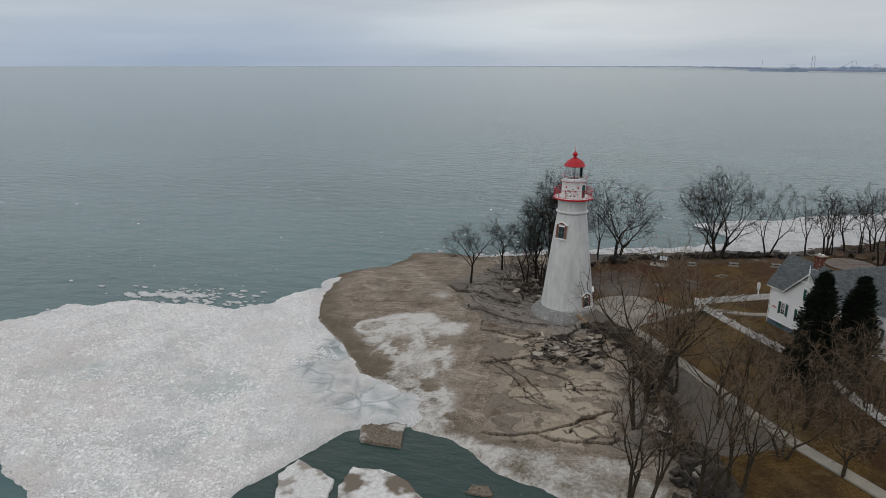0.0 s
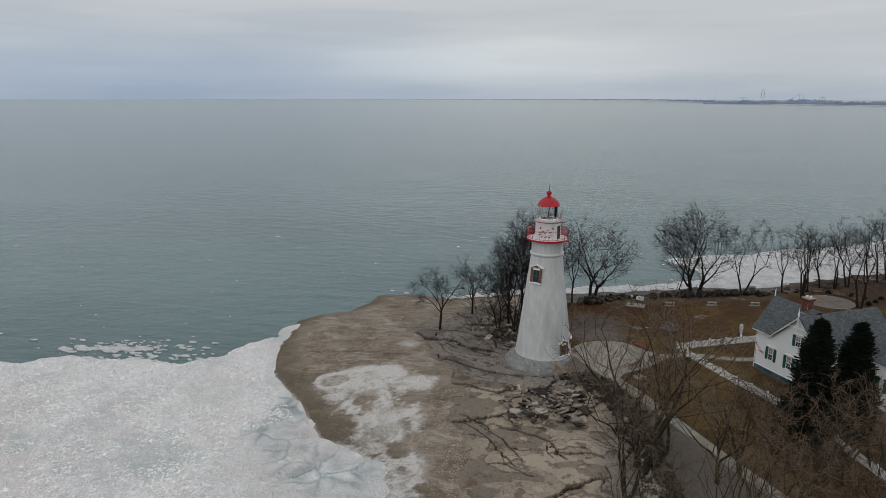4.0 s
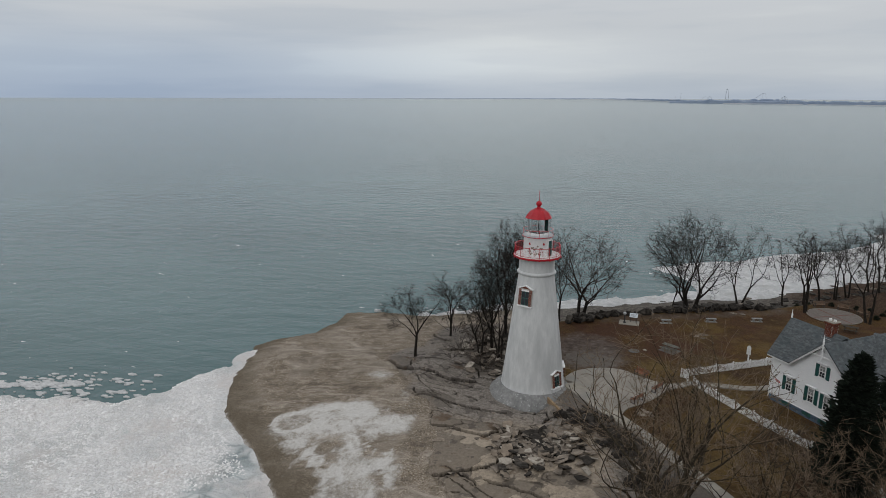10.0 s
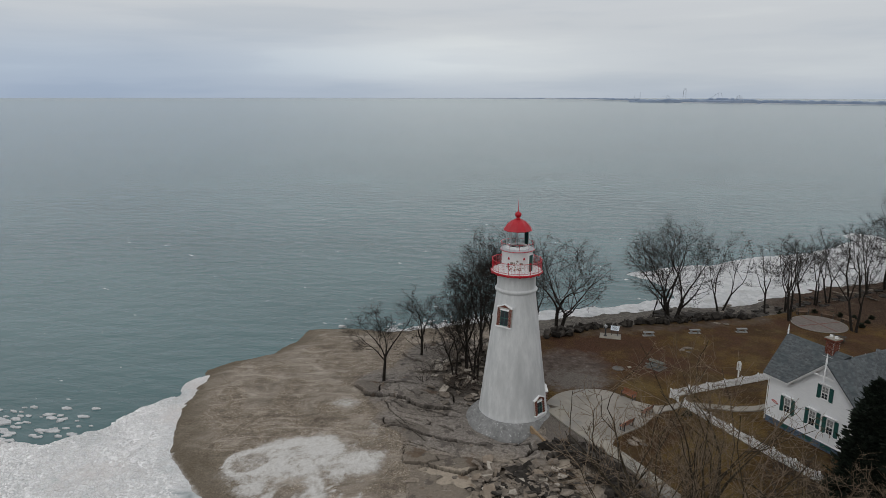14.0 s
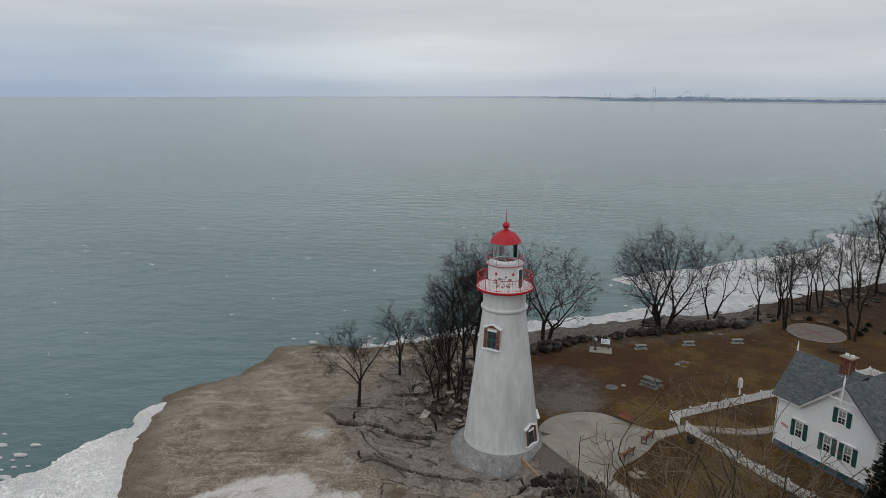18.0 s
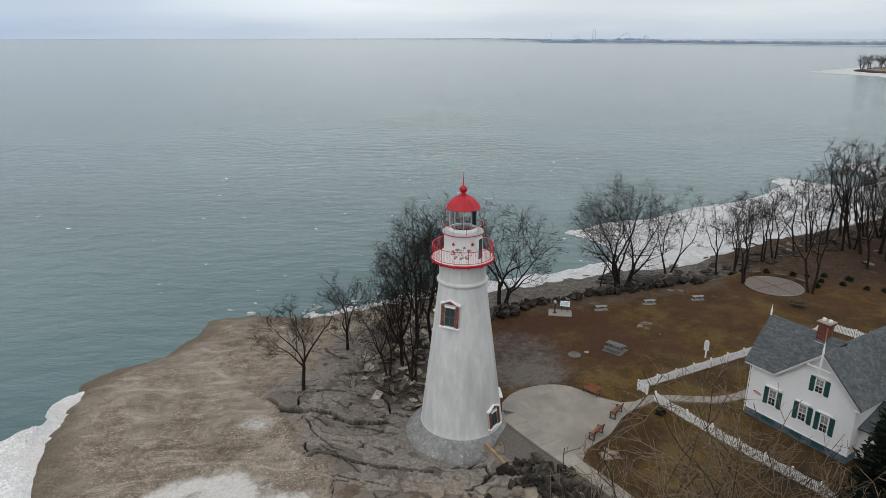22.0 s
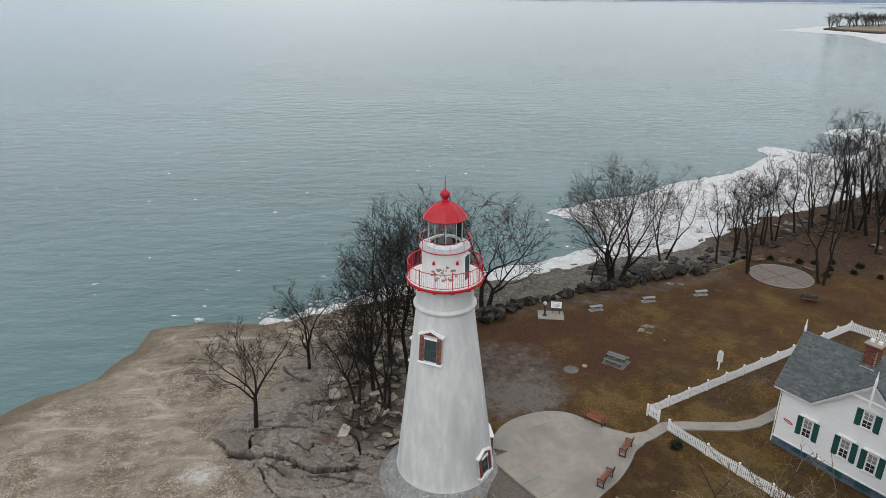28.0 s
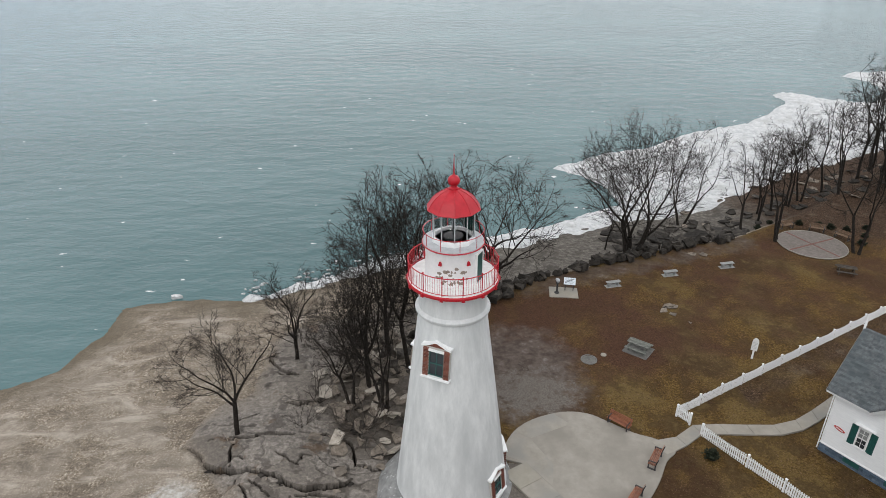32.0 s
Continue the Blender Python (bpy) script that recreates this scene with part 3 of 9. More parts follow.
def ground_material():
    m = bpy.data.materials.new("ground")
    m.use_nodes = True
    t = m.node_tree
    L = t.links.new
    p = t.nodes["Principled BSDF"]
    pos = t.nodes.new("ShaderNodeNewGeometry").outputs["Position"]

    def noise_of(scale, detail=6, rough=0.6):
        n = t.nodes.new("ShaderNodeTexNoise")
        n.inputs["Scale"].default_value, n.inputs["Detail"].default_value, n.inputs["Roughness"].default_value = scale, detail, rough
        L(pos, n.inputs["Vector"])
        return n.outputs["Fac"]

    def blend(a, b, fac, kind="MIX"):
        x = t.nodes.new("ShaderNodeMix")
        x.data_type, x.blend_type = "RGBA", kind
        for s, k in ((a, "A"), (b, "B")):
            if isinstance(s, tuple):
                x.inputs[k].default_value = (*s, 1)
            else:
                L(s, x.inputs[k])
        if isinstance(fac, float):
            x.inputs["Factor"].default_value = fac
        else:
            L(fac, x.inputs["Factor"])
        return x.outputs["Result"]

    def weight(name):
        a = t.nodes.new("ShaderNodeAttribute")
        a.attribute_name = name
        return a.outputs["Fac"]

    def broken(name, scale, lo=0.4, hi=0.6):
        """A plan region whose edge is eaten by noise."""
        s = t.nodes.new("ShaderNodeMath")
        s.operation = "ADD"
        L(weight(name), s.inputs[0])
        L(noise_of(scale, 8, 0.65), s.inputs[1])
        s2 = t.nodes.new("ShaderNodeMath")
        s2.operation = "SUBTRACT"
        L(s.outputs[0], s2.inputs[0])
        s2.inputs[1].default_value = 0.5
        return ramp(t, s2.outputs[0], [(lo, (0, 0, 0)), (hi, (1, 1, 1))])

    fine, mid, big = noise_of(7.0, 10, 0.85), noise_of(1.3), noise_of(0.22, 5)
    gravel = ramp(t, fine, [(0.37, (0.036, 0.029, 0.020)), (0.46, (0.155, 0.125, 0.093)), (0.54, (0.27, 0.225, 0.175)), (0.61, (0.62, 0.555, 0.48))])
    gravel = blend(gravel, (0.115, 0.094, 0.073), ramp(t, mid, [(0.46, (0, 0, 0)), (0.60, (0.65, 0.65, 0.65))]))
    gravel = blend(gravel, (0.28, 0.244, 0.203), ramp(t, big, [(0.48, (0, 0, 0)), (0.60, (0.55, 0.55, 0.55))]))
    # long washed streaks in the frozen gravel
    sm = t.nodes.new("ShaderNodeMapping")
    sm.inputs["Scale"].default_value, sm.inputs["Rotation"].default_value = (0.55, 1.5, 1), (0, 0, -0.75)
    L(pos, sm.inputs[0])
    sn = t.nodes.new("ShaderNodeTexNoise")
    sn.inputs["Scale"].default_value, sn.inputs["Detail"].default_value, sn.inputs["Roughness"].default_value, sn.inputs["Distortion"].default_value = 0.36, 12, 0.72, 0.7
    L(sm.outputs[0], sn.inputs["Vector"])
    gravel = blend(gravel, (0.46, 0.41, 0.35), ramp(t, sn.outputs["Fac"], [(0.52, (0, 0, 0)), (0.64, (0.55, 0.55, 0.55))]))
    gravel = blend(gravel, (0.075, 0.060, 0.047), ramp(t, sn.outputs["Fac"], [(0.34, (0.6, 0.6, 0.6)), (0.48, (0, 0, 0))]))
    gravel = blend(gravel, (0.50, 0.455, 0.40), ramp(t, noise_of(2.6, 12, 0.8), [(0.57, (0, 0, 0)), (0.64, (0.5, 0.5, 0.5))]))
    gravel = blend(gravel, ramp(t, fine, [(0.36, (0.052, 0.042, 0.030)), (0.66, (0.22, 0.182, 0.135))]), broken("wet", 0.35, 0.3, 0.9))
    frost = ramp(t, noise_of(3.4, 12, 0.82), [(0.36, (0.23, 0.205, 0.175)), (0.48, (0.41, 0.388, 0.355)), (0.62, (0.60, 0.585, 0.56))])
    soil = ramp(t, mid, [(0.35, (0.022, 0.018, 0.015)), (0.65, (0.075, 0.064, 0.053))])
    grass = ramp(t, fine, [(0.36, (0.020, 0.0115, 0.0035)), (0.5, (0.088, 0.053, 0.0155)), (0.64, (0.205, 0.133, 0.048))])
    grass = blend(grass, (0.040, 0.021, 0.013), ramp(t, noise_of(0.11, 8, 0.6), [(0.47, (0, 0, 0)), (0.58, (0.75, 0.75, 0.75))]))
    grass = blend(grass, (0.122, 0.088, 0.036), ramp(t, noise_of(0.16, 7), [(0.46, (0, 0, 0)), (0.64, (0.65, 0.65, 0.65))]))
    grass = blend(grass, (0.020, 0.011, 0.005), ramp(t, noise_of(3.1, 8, 0.75), [(0.54, (0, 0, 0)), (0.64, (0.6, 0.6, 0.6))]))
    grass = blend(grass, (0.17, 0.105, 0.066), ramp(t, noise_of(11, 3), [(0.60, (0, 0, 0)), (0.65, (0.75, 0.75, 0.75))]))
    grass = blend(grass, (0.026, 0.013, 0.007), ramp(t, noise_of(0.45, 9, 0.7), [(0.49, (0, 0, 0)), (0.60, (0.7, 0.7, 0.7))]))
    grass = blend(grass, (0.155, 0.110, 0.046), ramp(t, noise_of(0.45, 9, 0.72), [(0.55, (0, 0, 0)), (0.68, (0.55, 0.55, 0.55))]))
    mud = ramp(t, mid, [(0.35, (0.062, 0.046, 0.038)), (0.58, (0.112, 0.090, 0.077)), (0.72, (0.19, 0.168, 0.152))])
    asphalt = ramp(t, noise_of(14, 4), [(0.34, (0.082, 0.071, 0.061)), (0.62, (0.172, 0.152, 0.133))])
    leaves = ramp(t, fine, [(0.38, (0.011, 0.0065, 0.004)), (0.5, (0.046, 0.028, 0.018)), (0.62, (0.15, 0.098, 0.066))])
    leaves = blend(leaves, (0.135, 0.108, 0.08), ramp(t, noise_of(0.6, 9, 0.75), [(0.54, (0, 0, 0)), (0.66, (0.6, 0.6, 0.6))]))
    beach = ramp(t, noise_of(2.2, 10, 0.8), [(0.36, (0.055, 0.049, 0.042)), (0.5, (0.118, 0.106, 0.092)), (0.64, (0.22, 0.20, 0.176))])
    beach = blend(beach, (0.06, 0.053, 0.046), ramp(t, noise_of(0.45, 7), [(0.50, (0, 0, 0)), (0.60, (0.7, 0.7, 0.7))]))
    col = blend(gravel, frost, broken("frost", 2.4, 0.30, 0.88))
    # bright crusts: curling veins where the noise crosses its middle
    vn = t.nodes.new("ShaderNodeTexNoise")
    vn.inputs["Scale"].default_value, vn.inputs["Detail"].default_value, vn.inputs["Roughness"].default_value, vn.inputs["Distortion"].default_value = 0.24, 7, 0.62, 1.1
    L(pos, vn.inputs["Vector"])
    vein = ramp(t, vn.outputs["Fac"], [(0.40, (0, 0, 0)), (0.475, (0.6, 0.6, 0.6)), (0.53, (0.6, 0.6, 0.6)), (0.60, (0.06, 0.06, 0.06))])
    crust = blend((0, 0, 0), vein, broken("frost", 2.2, 0.44, 0.70))
    col = blend(col, ramp(t, fine, [(0.36, (0.50, 0.49, 0.47)), (0.62, (0.72, 0.715, 0.70))]), crust)
    col = blend(col, soil, weight("bare"))
    col = blend(col, beach, broken("beach", 1.0))
    col = blend(col, grass, broken("lawn", 1.2))
    # drifts of rotting leaves on the back lawn
    col = blend(col, ramp(t, fine, [(0.38, (0.026, 0.013, 0.008)), (0.64, (0.105, 0.054, 0.032))]), broken("back", 0.2, 0.42, 0.66))
    col = blend(col, mud, broken("mud", 0.7, 0.3, 0.75))
    col = blend(col, leaves, broken("leaves", 0.5, 0.3, 0.8))
    col = blend(col, asphalt, broken("asphalt", 1.6, 0.42, 0.58))
    L(col, p.inputs["Base Color"])
    p.inputs["Roughness"].default_value, p.inputs["Specular IOR Level"].default_value = 0.9, 0.1
    b = t.nodes.new("ShaderNodeBump")
    b.inputs["Strength"].default_value, b.inputs["Distance"].default_value = 0.8, 0.12
    L(noise_of(3.0, 9, 0.75), b.inputs["Height"])
    L(b.outputs[0], p.inputs["Normal"])
    return m


def grid_mesh(name, xs, ys, zf, material):
    X, Y = np.meshgrid(xs, ys)
    Z = zf(X, Y)
    nx, ny = len(xs), len(ys)
    v = np.stack([X.ravel(), Y.ravel(), Z.ravel()], 1)
    i = (np.arange(ny - 1)[:, None] * nx + np.arange(nx - 1)[None, :]).ravel()
    f = np.stack([i, i + 1, i + 1 + nx, i + nx], 1)
    me = bpy.data.meshes.new(name)
    me.vertices.add(len(v))
    me.vertices.foreach_set("co", v.ravel())
    me.loops.add(f.size)
    me.loops.foreach_set("vertex_index", f.ravel())
    me.polygons.add(len(f))
    me.polygons.foreach_set("loop_start", np.arange(0, f.size, 4))
    me.update(calc_edges=True)
    me.materials.append(material)
    me.shade_smooth()
    return me, X.ravel(), Y.ravel(), Z.ravel()


def spit_relief(x, y):
    """Low ridges and hollows that ice and waves have pushed up in the gravel."""
    away = np.minimum(step(0.6, 2.4, -signed(BARE, x, y) + SHELF_LAP(x, y)), step(0.3, 2.0, signed(SHORE, x, y))) * step(-0.5, -2.0, signed(CREST, x, y)) * step(19, 17, y)
    u, v = 0.73 * x + 0.68 * y, -0.68 * x + 0.73 * y
    ridge = 1 - np.abs(2 * fbm(u * 0.45 + 11, v, 3.4, 4, 0.6) - 1)
    return away * (0.55 * (ridge - 0.82) + 0.16 * (fbm(x, y, 1.3, 3, 0.6) - 0.5))


def build_land():
    xs = axis_steps(-46, 60, 0.4, 420)
    ys = axis_steps(-62, 66, 0.4, 260)
    ys = np.concatenate([[-300, -200, -140, -100, -80, -70], ys])
    me, X, Y, Z = grid_mesh("ground", xs, ys, lambda x, y: land_height(x, y) + spit_relief(x, y) - 0.9 * step(0.5, 1.5, signed(BARE, x, y) - SHELF_LAP(x, y)) * step(0.4, -0.4, signed(CREST, x, y)), ground_material())
    d, c = signed(SHORE, X, Y), signed(CREST, X, Y)
    bare = step(0.4, 1.3, signed(BARE, X, Y) - SHELF_LAP(X, Y)) * step(0.6, -1.0, c)
    bare = np.maximum(bare, step(2.6, 1.2, np.abs(c + 1.0)) * (Y < -5) * (Y > -42) * (X > 4) * 0.9)
    frost = np.zeros_like(X)
    wx, wy = X + 3.0 * (fbm(X, Y, 4, 5, 0.6) - 0.5), Y + 3.0 * (fbm(X + 40, Y, 4, 5, 0.6) - 0.5)
    for k, poly in enumerate(FROST):
        frost = np.maximum(frost, (0.95, 0.85, 0.68, 0.5, 0.64, 0.55)[k] * step(-1.5, 1.1, signed(poly, wx, wy)))
    frost = frost * (0.45 + 0.9 * fbm(X, Y, 2.4, 4))
    thin_frost = step(-1.0, 3.0, signed([(-26, -9), (-19, -4.5), (-11.5, -6), (-10.5, -12), (-8.8, -19), (-6.2, -25), (-3.6, -31), (-12.5, -28.5), (-17, -23), (-22, -17)], wx, wy))
    frost = np.maximum(frost, 0.85 * thin_frost * step(0.38, 0.62, fbm(X + 17, Y, 2.2, 6, 0.72)))
    # a frozen puddle with a white rim
    pud = np.hypot((X + 23.6) / 1.15, Y + 9.4) + 0.5 * (fbm(X, Y, 1.5, 3) - 0.5)
    frost = np.maximum(frost, 1.2 * step(2.5, 2.1, pud)) * (1 - 0.5 * step(1.75, 1.5, pud))
    frost = np.maximum(frost * 0.9, 0.75 * step(1.3, 0.1, d) * (Y < -8))
    lawn = step(-0.6, 0.4, c)
    wet = 0.85 * step(7.5, 0.5, d + 5 * (fbm(X, Y, 6, 4) - 0.5))
    beach = step(-0.5, -2.0, c) * (Y > 22) * (X > -2)
    # trodden, washed-out strip behind the tower and along the crest path
    mud = step(7.0, 1.0, np.hypot((X - 6) / 1.2, (Y - 12) / 1.5)) * 0.95
    mud = np.maximum(mud, 0.5 * step(3.0, 0.5, np.abs(signed([(7, 24), (34, 33.5), (34, 34)], X, Y))) * (Y > 20))
    leaves = np.maximum(step(30, 50, X) * step(26, 40, Y), 0.8 * step(1.6, 0.2, np.hypot(X - 25.5, Y - 2.2)))
    leaves = np.maximum(leaves, 0.62 * step(2.4, 0.4, np.abs((X - 16.4) * 0.474 - (Y - 5.3) * 0.88 + 0.0)) * (X > 22) * (X < 45) * (Y > 5))
    back = 0.5 * step(5, 13, Y - 0.25 * (X - 12) + 5 * (fbm(X, Y, 9, 3) - 0.5)) + 0.16 * step(14, 6, np.hypot(X - 9, Y - 13))
    back = back * lawn - 0.4 * (1 - lawn)
    leaves = np.maximum(leaves, 0.62 * step(12, 6, np.hypot(X - 29, Y + 17)))
    # old tarmac between the crest and the concrete walk
    asph = signed([(2.2, -2.2), (3.4, 2.4), (5.0, 2.2), (9.4, -6.0), (10.3, -8.0), (14.6, -15.0), (19.1, -22.6), (22.2, -27.2), (17.0, -30.5), (14.8, -27), (14.2, -24), (12.2, -16), (8.6, -9.0), (4.8, -6.4), (2.5, -4.6)], X, Y)
    asph = step(-0.35, 0.35, asph)
    # pale grit washed over the mud beside the plaza
    asph = np.maximum(asph, 0.60 * step(6.8, 1.0, np.hypot((X - 6.6) / 1.3, Y - 9.4)))
    for name, w in (("bare", bare), ("frost", frost), ("wet", wet), ("lawn", lawn), ("beach", beach * 0.95), ("mud", mud), ("back", back), ("leaves", leaves), ("asphalt", asph)):
        a = me.attributes.new(name, "FLOAT", "POINT")
        a.data.foreach_set("value", w.astype(np.float32))
    ob = new("ground", me)
    return tagged(ob, "brown winter lawn, frozen gravel spit and dark soil", "ground", kind="structure")


def water_material():
    m = bpy.data.materials.new("lake_water")
    m.use_nodes = True
    t = m.node_tree
    L = t.links.new
    p = t.nodes["Principled BSDF"]
    pos = t.nodes.new("ShaderNodeNewGeometry").outputs["Position"]

    def noise_of(scale, detail, stretch, turn=0.0):
        mp = t.nodes.new("ShaderNodeMapping")
        mp.inputs["Scale"].default_value = stretch
        mp.inputs["Rotation"].default_value = (0, 0, turn)
        L(pos, mp.inputs[0])
        n = t.nodes.new("ShaderNodeTexNoise")
        n.inputs["Scale"].default_value, n.inputs["Detail"].default_value, n.inputs["Roughness"].default_value = scale, detail, 0.55
        L(mp.outputs[0], n.inputs["Vector"])
        return n.outputs["Fac"]

    # green silt near the shore, cooler and darker bands further out
    col = ramp(t, noise_of(0.02, 4, (0.5, 1, 1), 0.2), [(0.35, (0.047, 0.101, 0.107)), (0.65, (0.078, 0.148, 0.155))])
    # the still pool under the bank: colour darker and greener towards its middle
    dv = t.nodes.new("ShaderNodeVectorMath")
    dv.operation = "DISTANCE"
    L(pos, dv.inputs[0])
    dv.inputs[1].default_value = (-7, -42, LAKE)
    far = node(t, "ShaderNodeMath", op="MULTIPLY")
    L(dv.outputs["Value"], far.inputs[0])
    far.inputs[1].default_value = 0.02
    pool = ramp(t, far.outputs[0], [(0.20, (0.85, 0.85, 0.85)), (0.62, (0, 0, 0))], True)
    x = t.nodes.new("ShaderNodeMix")
    x.data_type = "RGBA"
    L(pool, x.inputs["Factor"])
    L(col, x.inputs["A"])
    x.inputs["B"].default_value = (0.016, 0.036, 0.028, 1)
    col = x.outputs["Result"]
    # flecks of foam and drifting brash
    fl = ramp(t, noise_of(0.7, 9, (0.6, 1, 1), 0.25), [(0.705, (0, 0, 0)), (0.72, (1, 1, 1))])
    x = t.nodes.new("ShaderNodeMix")
    x.data_type = "RGBA"
    L(fl, x.inputs["Factor"])
    L(col, x.inputs["A"])
    x.inputs["B"].default_value = (0.55, 0.58, 0.58, 1)
    L(x.outputs["Result"], p.inputs["Base Color"])
    p.inputs["Roughness"].default_value, p.inputs["IOR"].default_value = 0.15, 1.33
    b1 = t.nodes.new("ShaderNodeBump")
    b1.inputs["Strength"].default_value, b1.inputs["Distance"].default_value = 0.75, 0.55
    L(noise_of(0.27, 4, (0.6, 1.15, 1), 0.2), b1.inputs["Height"])
    b2 = t.nodes.new("ShaderNodeBump")
    b2.inputs["Strength"].default_value, b2.inputs["Distance"].default_value = 0.5, 0.20
    L(noise_of(1.1, 6, (0.6, 1.2, 1), 0.3), b2.inputs["Height"])
    L(b1.outputs[0], b2.inputs["Normal"])
    L(b2.outputs[0], p.inputs["Normal"])
    return m


def build_water():
    # one sheet to the horizon; it lifts by a few metres at the very end
    rs = [0.0, 30, 80, 200, 500, 1100, 2200, 3200, 3900, 4200, 4450, 4700, 4930]
    n = 96
    verts, faces = [], []
    for k, r in enumerate(rs):
        z = LAKE + 19.0 * float(step(3900, 4930, r))
        for i in range(n):
            verts.append((r * math.cos(2 * math.pi * i / n), r * math.sin(2 * math.pi * i / n), z))
    for k in range(len(rs) - 1):
        for i in range(n):
            a, b = k * n + i, k * n + (i + 1) % n
            faces.append((a, b, b + n, a + n))
    me = raw("water", verts, faces, water_material(), True)
    return tagged(new("water", me), "grey-green rippled lake water under overcast", "water", kind="structure")


ICE_LEFT = [(-9.5, -28.6), (-10.8, -23.4), (-15, -20.2), (-19, -19.2), (-24.4, -13), (-29.6, -8), (-34, 1.2), (-35.8, 7), (-37.5, 11.6), (-39.2, 8.5), (-39.5, 4.6), (-41.8, 0.0), (-43.8, -6.2), (-47, -8.4), (-54, -8.6), (-62, -9.8), (-66, -12.6), (-70.6, -13.6), (-71, -19), (-76, -24), (-98, -30),
            (-98, -38), (-60, -42), (-43, -46.6), (-37.4, -49.4), (-30, -54), (-23, -49), (-20.7, -43.1), (-19.1, -37.8), (-17.9, -35.2), (-15.6, -31.2)]
ICE_RIGHT = [(-3, 32.5), (5, 35), (13, 38), (22, 42.6), (33, 45), (46, 54), (58, 61), (86, 76), (110, 86), (150, 92), (260, 93), (260, 106), (170, 108), (134, 112), (122, 124), (118, 135), (110, 135.5), (103.5, 131), (107, 124), (104, 112), (93, 104), (87, 108), (85.5, 111), (80, 114), (76.5, 112.5), (77, 108), (74.5, 103), (68, 96.5), (60.5, 90), (54, 87), (47, 84), (42, 80), (36, 75.5), (29, 73.5), (24, 70), (18.8, 66.6), (22.5, 63), (25.5, 57), (24.8, 51.5), (20.5, 48.4), (13, 44.6), (4, 41.4), (-3, 38.6)]
ICE_BACK = [(-20, 26.4), (-13.6, 28), (-5, 32.6), (-2, 33.5), (-3, 38.4), (-8.5, 35.6), (-13, 32.0), (-17, 29.4), (-20, 28.6)]


tops = []


def ice_top(x, y):
    return tops[0](x, y)


def ice_sheet(name, outline, spacing, rough, material, label, slush=False):
    xs = [p[0] for p in outline]
    ys = [p[1] for p in outline]
    ax = np.arange(min(xs) - 2, max(xs) + 2, spacing)
    ay = np.arange(min(ys) - 2, max(ys) + 2, spacing)

    def zf(X, Y):
        jx = 2.2 * (fbm(X, Y, 3.5, 4) - 0.5)
        d = signed(outline, X, Y) + jx
        crust = fbm(X, Y, 2.6, 5, 0.62)
        ridge = np.abs(fbm(X + 50, Y, 6.0, 4, 0.6) - 0.5) * 2
        chip = np.abs(fbm(X * 0.55 + 9, Y * 1.1, 1.1, 3, 0.6) - 0.5) * 2
        z = LAKE + 0.22 + rough * (crust - 0.35) + 0.3 * rough * (1 - ridge) + 0.55 * rough * (chip - 0.25)
        if slush:
            # thin grey sheet where it meets the gravel
            s = step(9.0, 2.0, np.hypot((X + 20.5) / 1.15, (Y + 25.5) / 1.0))
            s = np.maximum(s, step(3.4, 1.2, np.abs(signed(SHORE, X, Y))) * (Y < 1) * (Y > -24))
            z = z * (1 - s) + (LAKE + 0.16 + 0.05 * crust) * s
        return np.where(d > 0, LAKE - 0.1 + (z - LAKE + 0.1) * step(0, max(0.7, 2.2 * spacing), d), LAKE - 0.1 + 0.35 * np.maximum(d, -2.0))

    if slush:
        tops.append(zf)
    me, X, Y, Z = grid_mesh(name, ax, ay, zf, material)
    if slush:
        s = step(-1.2, 1.6, signed([(-29.3, -13), (-27, -12), (-21, -19.5), (-19.5, -21.8), (-13, -23.5), (-11.5, -28.6), (-17.2, -30.6), (-22, -28.5), (-28.5, -22.5)], X + 4 * (fbm(X, Y, 4, 4) - 0.5), Y + 4 * (fbm(X, Y + 60, 4, 4) - 0.5)))
        s = np.maximum(s, 0.15 * step(4.2, 0.6, np.abs(signed(SHORE, X, Y)) + 3 * (fbm(X, Y, 3, 4) - 0.5)) * (Y < 0) * (Y > -24))
        a = me.attributes.new("slush", "FLOAT", "POINT")
        a.data.foreach_set("value", s.astype(np.float32))
    # keep only the faces that stand above the lake
    bm = bmesh.new()
    bm.from_mesh(me)
    gone = [v for v in bm.verts if v.co.z < LAKE - 0.75]
    bmesh.ops.delete(bm, geom=gone, context="VERTS")
    bm.to_mesh(me)
    bm.free()
    return tagged(new(name, me), label, "ice", kind="structure")


